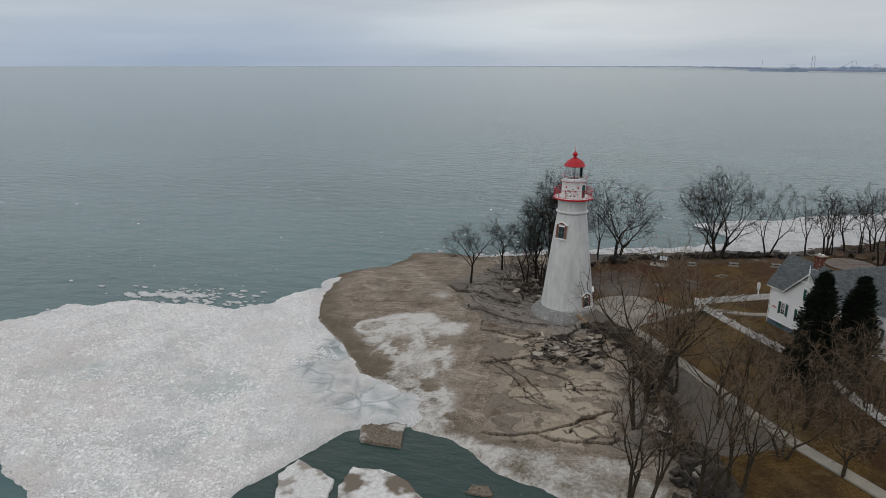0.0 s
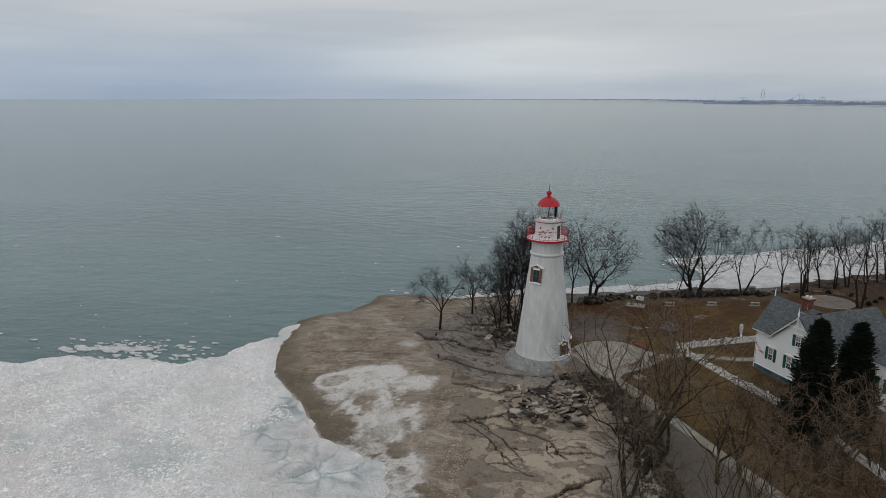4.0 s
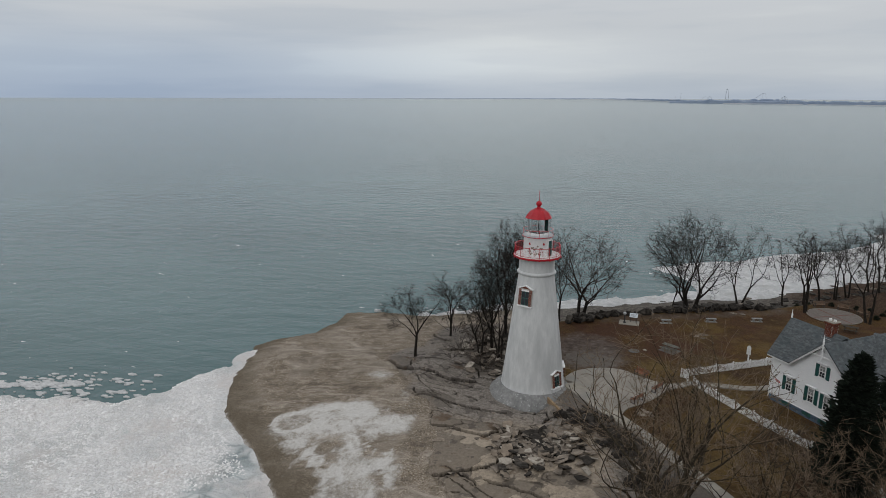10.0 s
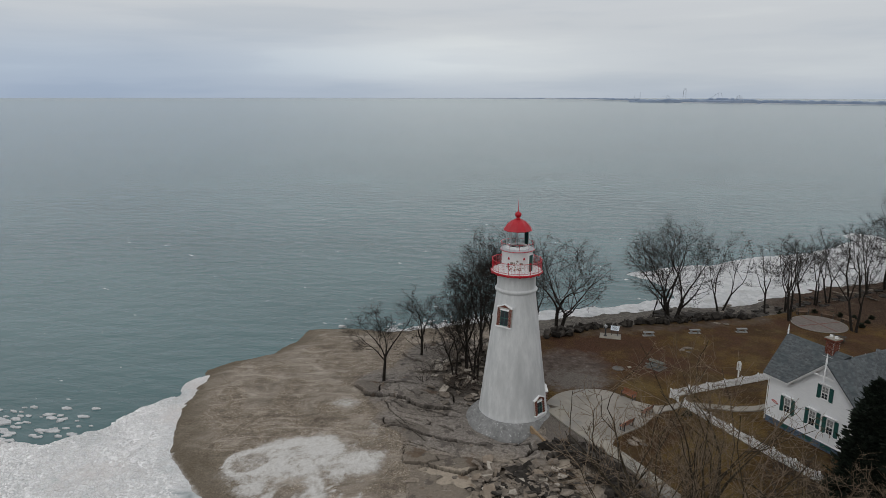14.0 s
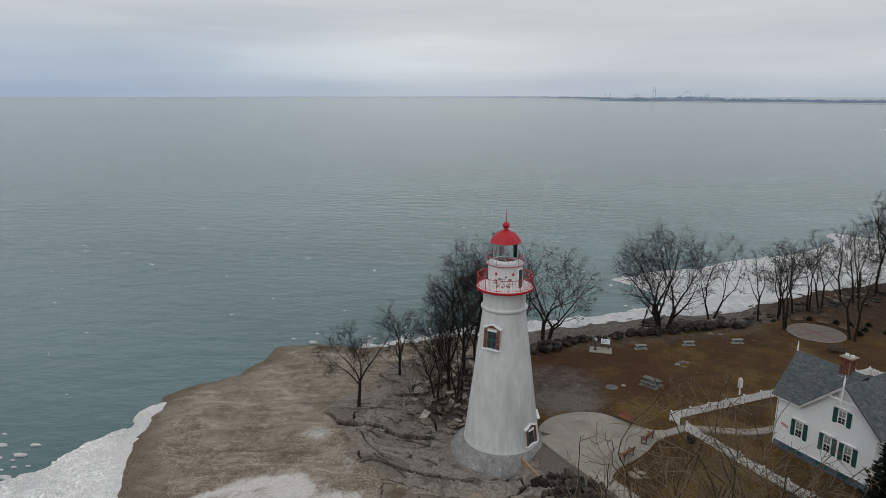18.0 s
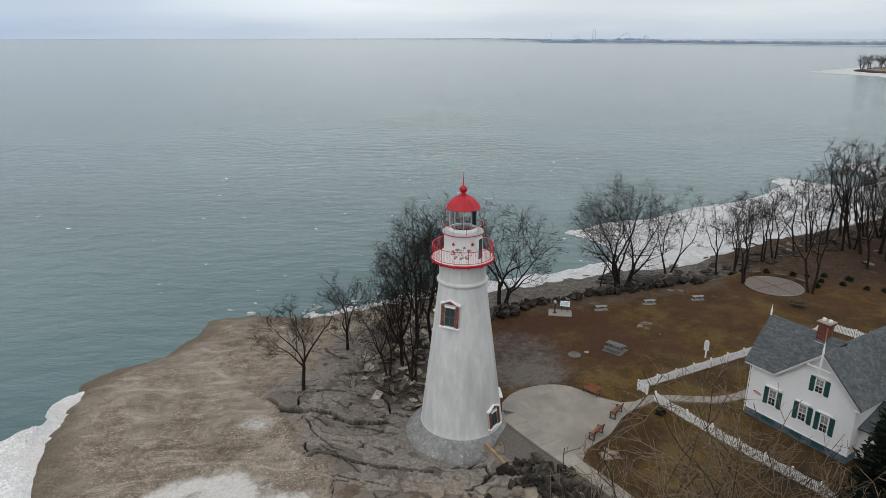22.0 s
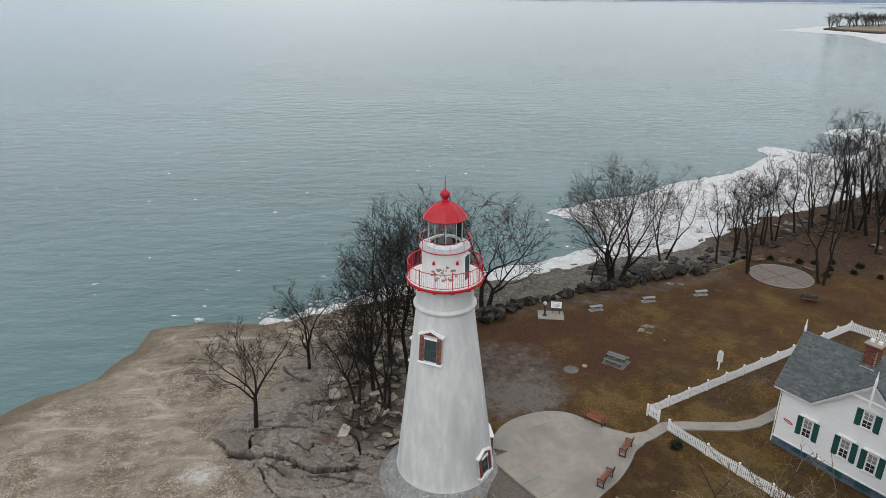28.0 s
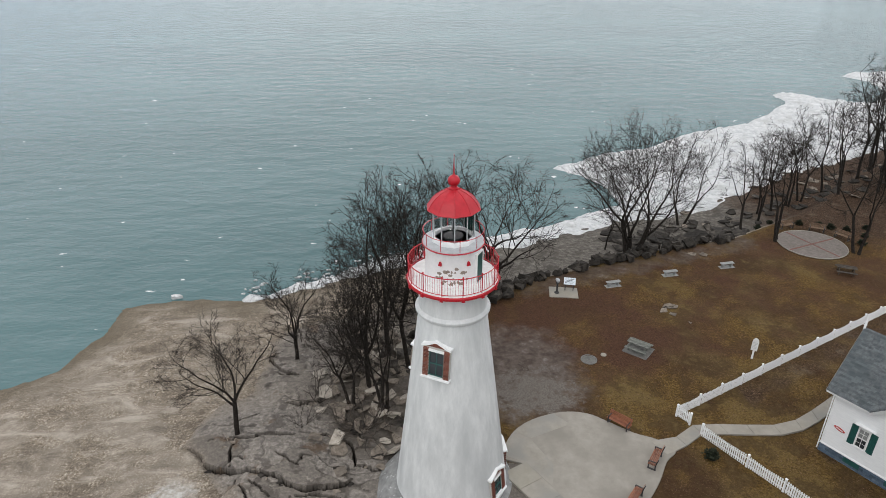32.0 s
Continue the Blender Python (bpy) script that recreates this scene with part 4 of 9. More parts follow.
def ice_material():
    m = M["ice"].copy()
    m.name = "drift_ice"
    t = m.node_tree
    L = t.links.new
    p = t.nodes["Principled BSDF"]
    old = p.inputs["Base Color"].links[0].from_socket
    at = t.nodes.new("ShaderNodeAttribute")
    at.attribute_name = "slush"
    pos = t.nodes.new("ShaderNodeNewGeometry").outputs["Position"]
    n = t.nodes.new("ShaderNodeTexNoise")
    n.inputs["Scale"].default_value, n.inputs["Detail"].default_value = 0.35, 6
    L(pos, n.inputs["Vector"])
    grey = ramp(t, n.outputs["Fac"], [(0.36, (0.38, 0.42, 0.43)), (0.47, (0.58, 0.60, 0.605)), (0.64, (0.78, 0.785, 0.785))])
    pv = t.nodes.new("ShaderNodeTexVoronoi")
    pv.feature = "DISTANCE_TO_EDGE"
    pv.inputs["Scale"].default_value = 0.30
    pw = t.nodes.new("ShaderNodeVectorMath")
    pw.operation = "MULTIPLY_ADD"
    L(n.outputs["Color"], pw.inputs[0])
    pw.inputs[1].default_value = (3.2, 3.2, 0)
    L(pos, pw.inputs[2])
    L(pw.outputs[0], pv.inputs["Vector"])
    seam = ramp(t, pv.outputs["Distance"], [(0.0, (0.62, 0.68, 0.69)), (0.05, (0.92, 0.95, 0.955)), (0.10, (1.1, 1.1, 1.1)), (0.22, (1, 1, 1))])
    pm = t.nodes.new("ShaderNodeMix")
    pm.data_type, pm.blend_type = "RGBA", "MULTIPLY"
    pm.inputs["Factor"].default_value = 1.0
    L(grey, pm.inputs["A"])
    L(seam, pm.inputs["B"])
    grey = pm.outputs["Result"]
    x = t.nodes.new("ShaderNodeMix")
    x.data_type = "RGBA"
    L(at.outputs["Fac"], x.inputs["Factor"])
    L(old, x.inputs["A"])
    L(grey, x.inputs["B"])
    # brown grit frozen into the crust
    n2 = t.nodes.new("ShaderNodeTexNoise")
    n2.inputs["Scale"].default_value, n2.inputs["Detail"].default_value, n2.inputs["Roughness"].default_value = 1.7, 9, 0.75
    L(pos, n2.inputs["Vector"])
    g = ramp(t, n2.outputs["Fac"], [(0.57, (0, 0, 0)), (0.68, (0.55, 0.55, 0.55))])
    y = t.nodes.new("ShaderNodeMix")
    y.data_type = "RGBA"
    L(g, y.inputs["Factor"])
    L(x.outputs["Result"], y.inputs["A"])
    y.inputs["B"].default_value = (0.60, 0.56, 0.53, 1)
    # crumbled plates: broken cell edges darken a little and stand in relief
    wv = t.nodes.new("ShaderNodeTexNoise")
    wv.inputs["Scale"].default_value, wv.inputs["Detail"].default_value = 1.4, 4
    L(pos, wv.inputs["Vector"])
    va = t.nodes.new("ShaderNodeVectorMath")
    va.operation = "MULTIPLY_ADD"
    L(wv.outputs["Color"], va.inputs[0])
    va.inputs[1].default_value = (1.6, 1.6, 1.6)
    L(pos, va.inputs[2])
    vo = t.nodes.new("ShaderNodeTexVoronoi")
    vo.feature = "DISTANCE_TO_EDGE"
    vo.inputs["Scale"].default_value = 2.3
    L(va.outputs[0], vo.inputs["Vector"])
    ed = ramp(t, vo.outputs["Distance"], [(0.0, (0.74, 0.725, 0.71)), (0.12, (1, 1, 1))])
    z = t.nodes.new("ShaderNodeMix")
    z.data_type, z.blend_type = "RGBA", "MULTIPLY"
    inv = t.nodes.new("ShaderNodeMath")
    inv.operation = "SUBTRACT"
    inv.inputs[0].default_value = 1.0
    L(at.outputs["Fac"], inv.inputs[1])
    L(inv.outputs[0], z.inputs["Factor"])
    L(y.outputs["Result"], z.inputs["A"])
    L(ed, z.inputs["B"])
    # drifts tinted by silt, and smooth grey-green pools of thaw water
    col = z.outputs["Result"]
    for scale, stops, tint in ((0.13, [(0.50, (0, 0, 0)), (0.64, (0.55, 0.55, 0.55))], (0.74, 0.685, 0.655)), (0.085, [(0.61, (0, 0, 0)), (0.66, (0.75, 0.75, 0.75))], (0.56, 0.62, 0.60))):
        lo = t.nodes.new("ShaderNodeTexNoise")
        lo.inputs["Scale"].default_value, lo.inputs["Detail"].default_value, lo.inputs["Roughness"].default_value = scale, 7, 0.62
        L(pos, lo.inputs["Vector"])
        w = t.nodes.new("ShaderNodeMix")
        w.data_type = "RGBA"
        L(ramp(t, lo.outputs["Fac"], stops), w.inputs["Factor"])
        L(col, w.inputs["A"])
        w.inputs["B"].default_value = (*tint, 1)
        col = w.outputs["Result"]
    L(col, p.inputs["Base Color"])
    old_bump = p.inputs["Normal"].links[0].from_node
    b2 = t.nodes.new("ShaderNodeBump")
    b2.inputs["Strength"].default_value, b2.inputs["Distance"].default_value = 1.0, 0.32
    L(vo.outputs["Distance"], b2.inputs["Height"])
    L(old_bump.outputs[0], b2.inputs["Normal"])
    L(b2.outputs[0], p.inputs["Normal"])
    return m


ground = build_land()
_gx, _gy = np.arange(-46, 110, 0.4), np.arange(-62, 80, 0.4)
_GX, _GY = np.meshgrid(_gx, _gy)
_GZ = land_height(_GX, _GY)
_on = (signed(BARE, _GX, _GY) > 0.2) & (signed(CREST, _GX, _GY) < 0.2)
_GZ[_on] = np.maximum(_GZ[_on], shelf_top(_GX[_on], _GY[_on], False)[0])


def ground_z(x, y):
    u, v = (x + 46) / 0.4, (y + 62) / 0.4
    i, j = int(min(max(u, 0), len(_gx) - 2)), int(min(max(v, 0), len(_gy) - 2))
    u, v = min(max(u - i, 0), 1), min(max(v - j, 0), 1)
    return float((_GZ[j, i] * (1 - u) + _GZ[j, i + 1] * u) * (1 - v) + (_GZ[j + 1, i] * (1 - u) + _GZ[j + 1, i + 1] * u) * v)


build_water()
ice_left = ice_sheet("ice_field", ICE_LEFT, 0.34, 0.55, ice_material(), "crusted white drift ice with grey slush edge", True)
ice_right = ice_sheet("shore_ice", ICE_RIGHT, 0.6, 0.9, M["snow_ice"], "bright white heaped shore ice along the beach")
ice_back = ice_sheet("shore_ice", ICE_BACK, 0.4, 0.9, M["snow_ice"], "white broken ice washed against the spit")

# ---------------- lighthouse ----------------


def around(az, r, z, turn=0):
    """A place on the tower: az in degrees from the south, positive to the east; local -y points outward."""
    a = radians(az)
    return pose(r * math.sin(a), -r * math.cos(a), z, 0, 0, az + turn)


def tower_radius(z):
    return 3.46 + (1.90 - 3.46) * (z / 12.35)


def brick_window(tower, az, z0, w, h, hood=True):
    """Brick surround, gabled white hood, sill and green sash, on the sloping wall."""
    r = tower_radius(z0 + h / 2)
    lean = math.degrees(math.atan((3.46 - 1.90) / 12.35))
    base = around(az, r - 0.04, z0 + h / 2) @ pose(0, 0, 0, -lean, 0, 0)
    win = part("window", boxes((-w / 2 - 0.02, w / 2 + 0.02, -0.02, 0.25, -h / 2, h / 2)), M["iron"], tower, "deep-set green sash window in a brick surround")
    win.matrix_basis = base
    bm = boxes((-w / 2 - 0.34, -w / 2, -0.12, 0.3, -h / 2 - 0.06, h / 2 + 0.3), (w / 2, w / 2 + 0.34, -0.12, 0.3, -h / 2 - 0.06, h / 2 + 0.3), (-w / 2, w / 2, -0.12, 0.3, h / 2 + 0.14, h / 2 + 0.3))
    part("brick_surround", bm, M["mortar"], win, "red brick surround")
    for side in (-1, 1):
        z = -h / 2 - 0.05
        k = 0
        while z < h / 2 + 0.22:
            x0, x1 = (0.0, 0.34) if k % 2 else (0.02, 0.32)
            a, b = side * (w / 2 + x0), side * (w / 2 + x1)
            part("brick", boxes((min(a, b), max(a, b), -0.135, -0.1, z, z + 0.068)), M["brick"], win)
            z += 0.082
            k += 1
    bm = boxes((-w / 2 - 0.02, w / 2 + 0.02, -0.15, -0.05, h / 2, h / 2 + 0.15))
    part("lintel", bm, M["white"], win)
    o = w / 2 + 0.42
    bm = prism([(-o, h / 2 + 0.24), (-o * 0.72, h / 2 + 0.30), (0, h / 2 + 0.56), (o * 0.72, h / 2 + 0.30), (o, h / 2 + 0.24), (o, h / 2 + 0.36), (o * 0.74, h / 2 + 0.42), (0, h / 2 + 0.69), (-o * 0.74, h / 2 + 0.42), (-o, h / 2 + 0.36)], -0.21, 0.25, "y")
    part("hood", bm, M["white"], win, "white gabled hood")
    bm = prism([(-o * 0.8, h / 2 + 0.28), (o * 0.8, h / 2 + 0.28), (0, h / 2 + 0.54)], -0.13, 0.2, "y")
    part("pediment", bm, M["brick"], win)
    bm = boxes((-w / 2 - 0.40, w / 2 + 0.40, -0.22, 0.2, -h / 2 - 0.18, -h / 2 - 0.05), bevel=0.015)
    part("sill", bm, M["white"], win)
    t = 0.06
    bm = boxes((-w / 2, -w / 2 + t, -0.07, 0.02, -h / 2, h / 2), (w / 2 - t, w / 2, -0.07, 0.02, -h / 2, h / 2), (-w / 2 + t, w / 2 - t, -0.07, 0.02, h / 2 - t, h / 2), (-w / 2 + t, w / 2 - t, -0.07, 0.02, -h / 2, -h / 2 + t),
               (-w / 2 + t, w / 2 - t, -0.075, 0.02, -0.04, 0.04), (-0.025, 0.025, -0.06, 0.02, -h / 2 + t, -0.04), (-0.025, 0.025, -0.06, 0.02, 0.04, h / 2 - t))
    part("sash", bm, M["green"], win, "dark green sash")
    for sx in (-1, 1):
        for sz in (-1, 1):
            part("pane", boxes((min(sx * 0.025, sx * (w / 2 - t)), max(sx * 0.025, sx * (w / 2 - t)), -0.045, -0.03, min(sz * 0.04, sz * (h / 2 - t)), max(sz * 0.04, sz * (h / 2 - t)))), M["window_glass"], win)
    return win


def rail(tower, name, r, z0, z1, posts, bars, mid=True, ball=0.05):
    g = new(name)
    g.parent = tower
    part("handrail", ring_tube(r, z1, 0.026 if bars else 0.02, 60), M["red"], g)
    if mid:
        part("bottom_rail", ring_tube(r, z0 + 0.12, 0.02, 60), M["red"], g)
    pm = rod((0, 0, z0 - 0.04), (0, 0, z1 + 0.04), 0.024 if bars else 0.016, 6)
    if ball:
        bmesh.ops.create_uvsphere(pm, u_segments=8, v_segments=5, radius=ball, matrix=pose(0, 0, z1 + 0.07))
    pm = mesh_of("post", pm, M["red"])
    for i in range(posts):
        part_me("post", pm, g, at=around(360 * i / posts + 9, r, 0))
    if bars:
        bmz = mesh_of("baluster", rod((0, 0, z0 + 0.1), (0, 0, z1), 0.009, 4), M["red"])
        for i in range(bars):
            part_me("baluster", bmz, g, at=around(360 * i / bars, r, 0))
    return g


def build_tower():
    tower = thing("lighthouse", "tapered white stucco lighthouse with red dome and galleries", "lighthouse")
    smooth(part("plinth", lathe([(5.1, -3.2), (4.95, -1.15), (4.88, -0.98), (4.72, -0.66), (4.35, -0.24), (3.95, 0.10), (3.6, 0.34), (3.36, 0.44)], 64), M["plinth"], tower, "worn grey concrete skirt with flaking whitewash"), 50)
    prof = [(3.44, 0.36), (3.43, 0.46), (3.40, 0.52)] + [(tower_radius(z), z) for z in np.linspace(0.9, 12.5, 14)]
    prof += [(1.87, 12.68), (1.97, 12.74), (2.03, 12.84), (2.03, 12.94), (1.97, 13.02), (1.86, 13.08), (1.84, 13.3), (1.84, 14.0), (1.90, 14.32), (2.05, 14.5)]
    smooth(part("wall", lathe(prof, 80), M["stucco"], tower, "smooth white stucco wall with faint stains"), 35)
    # lower gallery
    smooth(part("gallery_deck", lathe([(1.0, 14.50), (2.24, 14.52), (2.38, 14.56), (2.40, 14.68), (2.38, 14.73), (1.2, 14.76)], 72), M["white_dirty"], tower), 30)
    smooth(part("gallery_rim", lathe([(2.14, 14.46), (2.32, 14.47), (2.43, 14.54), (2.45, 14.66), (2.42, 14.72), (2.37, 14.72), (2.38, 14.55), (2.14, 14.49)], 72, cap=False), M["red"], tower, "red gallery edge"), 30)
    for i in range(14):
        b = part("bracket", prism([(-0.09, 14.50), (-0.04, 14.70), (0.04, 14.70), (0.09, 14.50)], -0.05, 0.03, "y"), M["red"], tower)
        b.matrix_basis = around(360 * i / 14 + 9, 2.45, 0)
    rail(tower, "gallery_railing", 2.36, 14.72, 15.76, 14, 112)
    # watch room
    smooth(part("watch_room", lathe([(1.47, 14.55), (1.46, 14.7), (1.45, 16.55), (1.50, 16.62), (1.50, 16.68)], 64), M["white"], tower, "white watch room with peeling patches"), 40)
    rnd = random.Random(4)
    for i in range(26):
        az, z = rnd.gauss(-14, 17), rnd.uniform(14.95, 15.75)
        if i > 19:
            az, z = rnd.uniform(-8, 26), rnd.uniform(15.0, 15.9)
        n = rnd.randint(7, 10)
        sx, sz = rnd.uniform(0.05, 0.17), rnd.uniform(0.05, 0.15)
        out = [(sx * rnd.uniform(0.45, 1.2) * math.cos(2 * math.pi * k / n), sz * rnd.uniform(0.45, 1.2) * math.sin(2 * math.pi * k / n)) for k in range(n)]
        f = part("peeled_patch", prism(out, -0.006, 0.02, "y"), M["stucco_peeled"], tower)
        f.matrix_basis = around(az, 1.455, z)
    for az in (-29, 28, 85, -86):
        v = part("vent_hood", prism([(-0.09, 15.98), (0.09, 15.98), (0.075, 16.06), (0.03, 16.2), (-0.03, 16.2), (-0.075, 16.06)], -0.10, 0.03, "y"), M["red"], tower, "small red vent hood")
        v.matrix_basis = around(az, 1.455, 0)
    d = part("door", boxes((-0.34, 0.34, -0.05, 0.1, 14.6, 16.35), bevel=0.01), M["green"], tower, "narrow dark green gallery door")
    d.matrix_basis = around(62, 1.45, 0)
    part("door_frame", boxes((-0.40, -0.34, -0.07, 0.1, 14.6, 16.41), (0.34, 0.40, -0.07, 0.1, 14.6, 16.41), (-0.34, 0.34, -0.07, 0.1, 16.35, 16.41)), M["white"], d)
    # upper gallery
    smooth(part("upper_deck", lathe([(0.9, 16.66), (1.52, 16.66), (1.58, 16.72), (1.58, 16.80), (1.52, 16.84), (0.9, 16.86)], 64), M["galv"], tower, "pale grey upper deck"), 30)
    part("upper_rim", ring_tube(1.59, 16.72, 0.035, 64), M["red"], tower)
    rail(tower, "upper_railing", 1.56, 16.84, 17.42, 10, 0, mid=False, ball=0)
    # lantern: ten sides, glazed but for a green blind on the landward side
    R, N = 1.08, 10
    part("lantern_curb", lathe([(R + 0.06, 16.84), (R + 0.06, 17.02), (R + 0.02, 17.08), (R - 0.1, 17.08), (R - 0.1, 16.84)], N, cap=False, turn=radians(-90)), M["white"], tower)
    part("lantern_floor", lathe([(R - 0.1, 16.9), (0.02, 16.9)], 20), M["galv"], tower)
    zb, zt = 17.06, 18.64
    cpt = [(R * math.sin(radians(36 * i)), -R * math.cos(radians(36 * i))) for i in range(N)]
    for i in range(N):
        (ax, ay), (bx, by) = cpt[i], cpt[(i + 1) % N]
        part("mullion", rod((ax, ay, zb - 0.02), (ax, ay, zt), 0.032, 6), M["galv"], tower)
        bm = bmesh.new()
        s = 0.985
        vs = [bm.verts.new(v) for v in ((ax * s, ay * s, zb), (bx * s, by * s, zb), (bx * s, by * s, zt), (ax * s, ay * s, zt))]
        bm.faces.new(vs)
        bmesh.ops.solidify(bm, geom=bm.faces[:], thickness=0.012)
        blind = i in (2, 3)
        o = part("blind_panel" if blind else "pane", bm, M["green"] if blind else M["lantern_glass"], tower, "green blanked lantern panel" if blind else "")
        if blind:
            bm = bmesh.new()
            vs = [bm.verts.new(v) for v in ((ax * 1.004, ay * 1.004, zt - 0.42), (bx * 1.004, by * 1.004, zt - 0.42), (bx * 1.004, by * 1.004, zt), (ax * 1.004, ay * 1.004, zt))]
            bm.faces.new(vs)
            bmesh.ops.solidify(bm, geom=bm.faces[:], thickness=0.012)
            part("blind_top", bm, M["white"], o)
        else:
            o.visible_shadow = False
    part("lantern_beam", lathe([(R + 0.05, zt - 0.06), (R + 0.05, zt + 0.04), (R - 0.08, zt + 0.04), (R - 0.08, zt - 0.06), (R + 0.05, zt - 0.06)], N, cap=False, turn=radians(-90)), M["white"], tower)
    # the lamp inside
    smooth(part("lamp_table", lathe([(0.1, 16.9), (0.52, 16.95), (0.52, 17.04), (0.1, 17.06)], 24), M["iron"], tower, "dark lamp table"), 30)
    smooth(part("lens", lathe([(0.10, 17.06), (0.10, 17.4), (0.18, 17.42), (0.20, 17.5), (0.22, 17.62), (0.20, 17.75), (0.15, 17.84), (0.05, 17.9)], 20), M["lantern_glass"], tower, "small ribbed glass beacon lens"), 30)
    part("lamp_post", rod((0, 0, 17.05), (0, 0, 17.9), 0.05, 8), M["iron"], tower)
    # dome: ten shallow gores, ball vent and rod
    prof = [(1.10, 18.60), (1.36, 18.56), (1.40, 18.61), (1.32, 18.69), (1.24, 18.80), (1.12, 18.99), (0.92, 19.20), (0.64, 19.40), (0.36, 19.53), (0.26, 19.58), (0.24, 19.62)]
    dome = part("dome", lathe(prof, N, turn=radians(-90)), M["red"], tower, "ten-sided glossy red dome")
    smooth(dome, 20)
    for i in range(N):
        bm = bmesh.new()
        for (r0, z0), (r1, z1) in zip(prof[3:9], prof[4:10]):
            a = radians(36 * i)
            rod((r0 * math.sin(a), -r0 * math.cos(a), z0 + 0.005), (r1 * math.sin(a), -r1 * math.cos(a), z1 + 0.005), 0.016, 5, bm)
        part("seam", bm, M["red"], dome)
    smooth(part("vent_ball", lathe([(0.25, 19.56), (0.25, 19.64), (0.17, 19.70), (0.16, 19.78), (0.22, 19.82), (0.28, 19.90), (0.31, 20.02), (0.28, 20.14), (0.20, 20.24), (0.08, 20.30), (0.05, 20.36)], 28), M["red"], tower, "red ventilator ball"), 40)
    part("lightning_rod", rod((0, 0, 20.3), (0, 0, 21.4), 0.04, 6, r2=0.008), M["red"], tower)
    # windows up the stair
    brick_window(tower, -26.5, 9.68, 0.86, 1.45)
    brick_window(tower, 53, 0.95, 0.76, 1.15)
    brick_window(tower, -131, 8.0, 0.80, 1.4)
    # entrance on the landward side
    e = part("entrance", boxes((-0.75, 0.75, -0.35, 0.8, -0.3, 2.35)), M["mortar"], tower, "brick door surround with white gabled hood")
    e.matrix_basis = around(103, 2.92, 0)
    for side in (-1, 1):
        z, k = -0.28, 0
        while z < 2.28:
            a, b = side * 0.5, side * (0.77 - 0.02 * (k % 2))
            part("brick", boxes((min(a, b), max(a, b), -0.37, 0.3, z, z + 0.068)), M["brick"], e)
            z += 0.082
            k += 1
    part("door", boxes((-0.48, 0.48, -0.36, -0.3, -0.25, 2.05), bevel=0.01), M["green"], e, "dark green door")
    part("hood", prism([(-0.88, 2.30), (0, 2.66), (0.88, 2.30), (0.88, 2.42), (0, 2.80), (-0.88, 2.42)], -0.40, 0.9, "y"), M["white"], e, "white gabled hood")
    part("pediment", prism([(-0.8, 2.32), (0.8, 2.32), (0, 2.68)], -0.4, 0.8, "y"), M["white"], e)
    return tower


lighthouse = build_tower()
lighthouse.matrix_world = pose(0, 1.2, -0.534) @ Matrix.Diagonal((1.0174, 1.0174, 1.0174, 1))

# ---------------- walks, plaza and garden furniture ----------------
def slab_mesh(outline, z0, z1, ch=0.015):
    bm = prism(outline, z0, z1)
    top = [f for f in bm.faces if f.normal.z > 0.9]
    bmesh.ops.bevel(bm, geom=[e for f in top for e in f.edges], offset=ch, segments=1, affect="EDGES")
    return bm


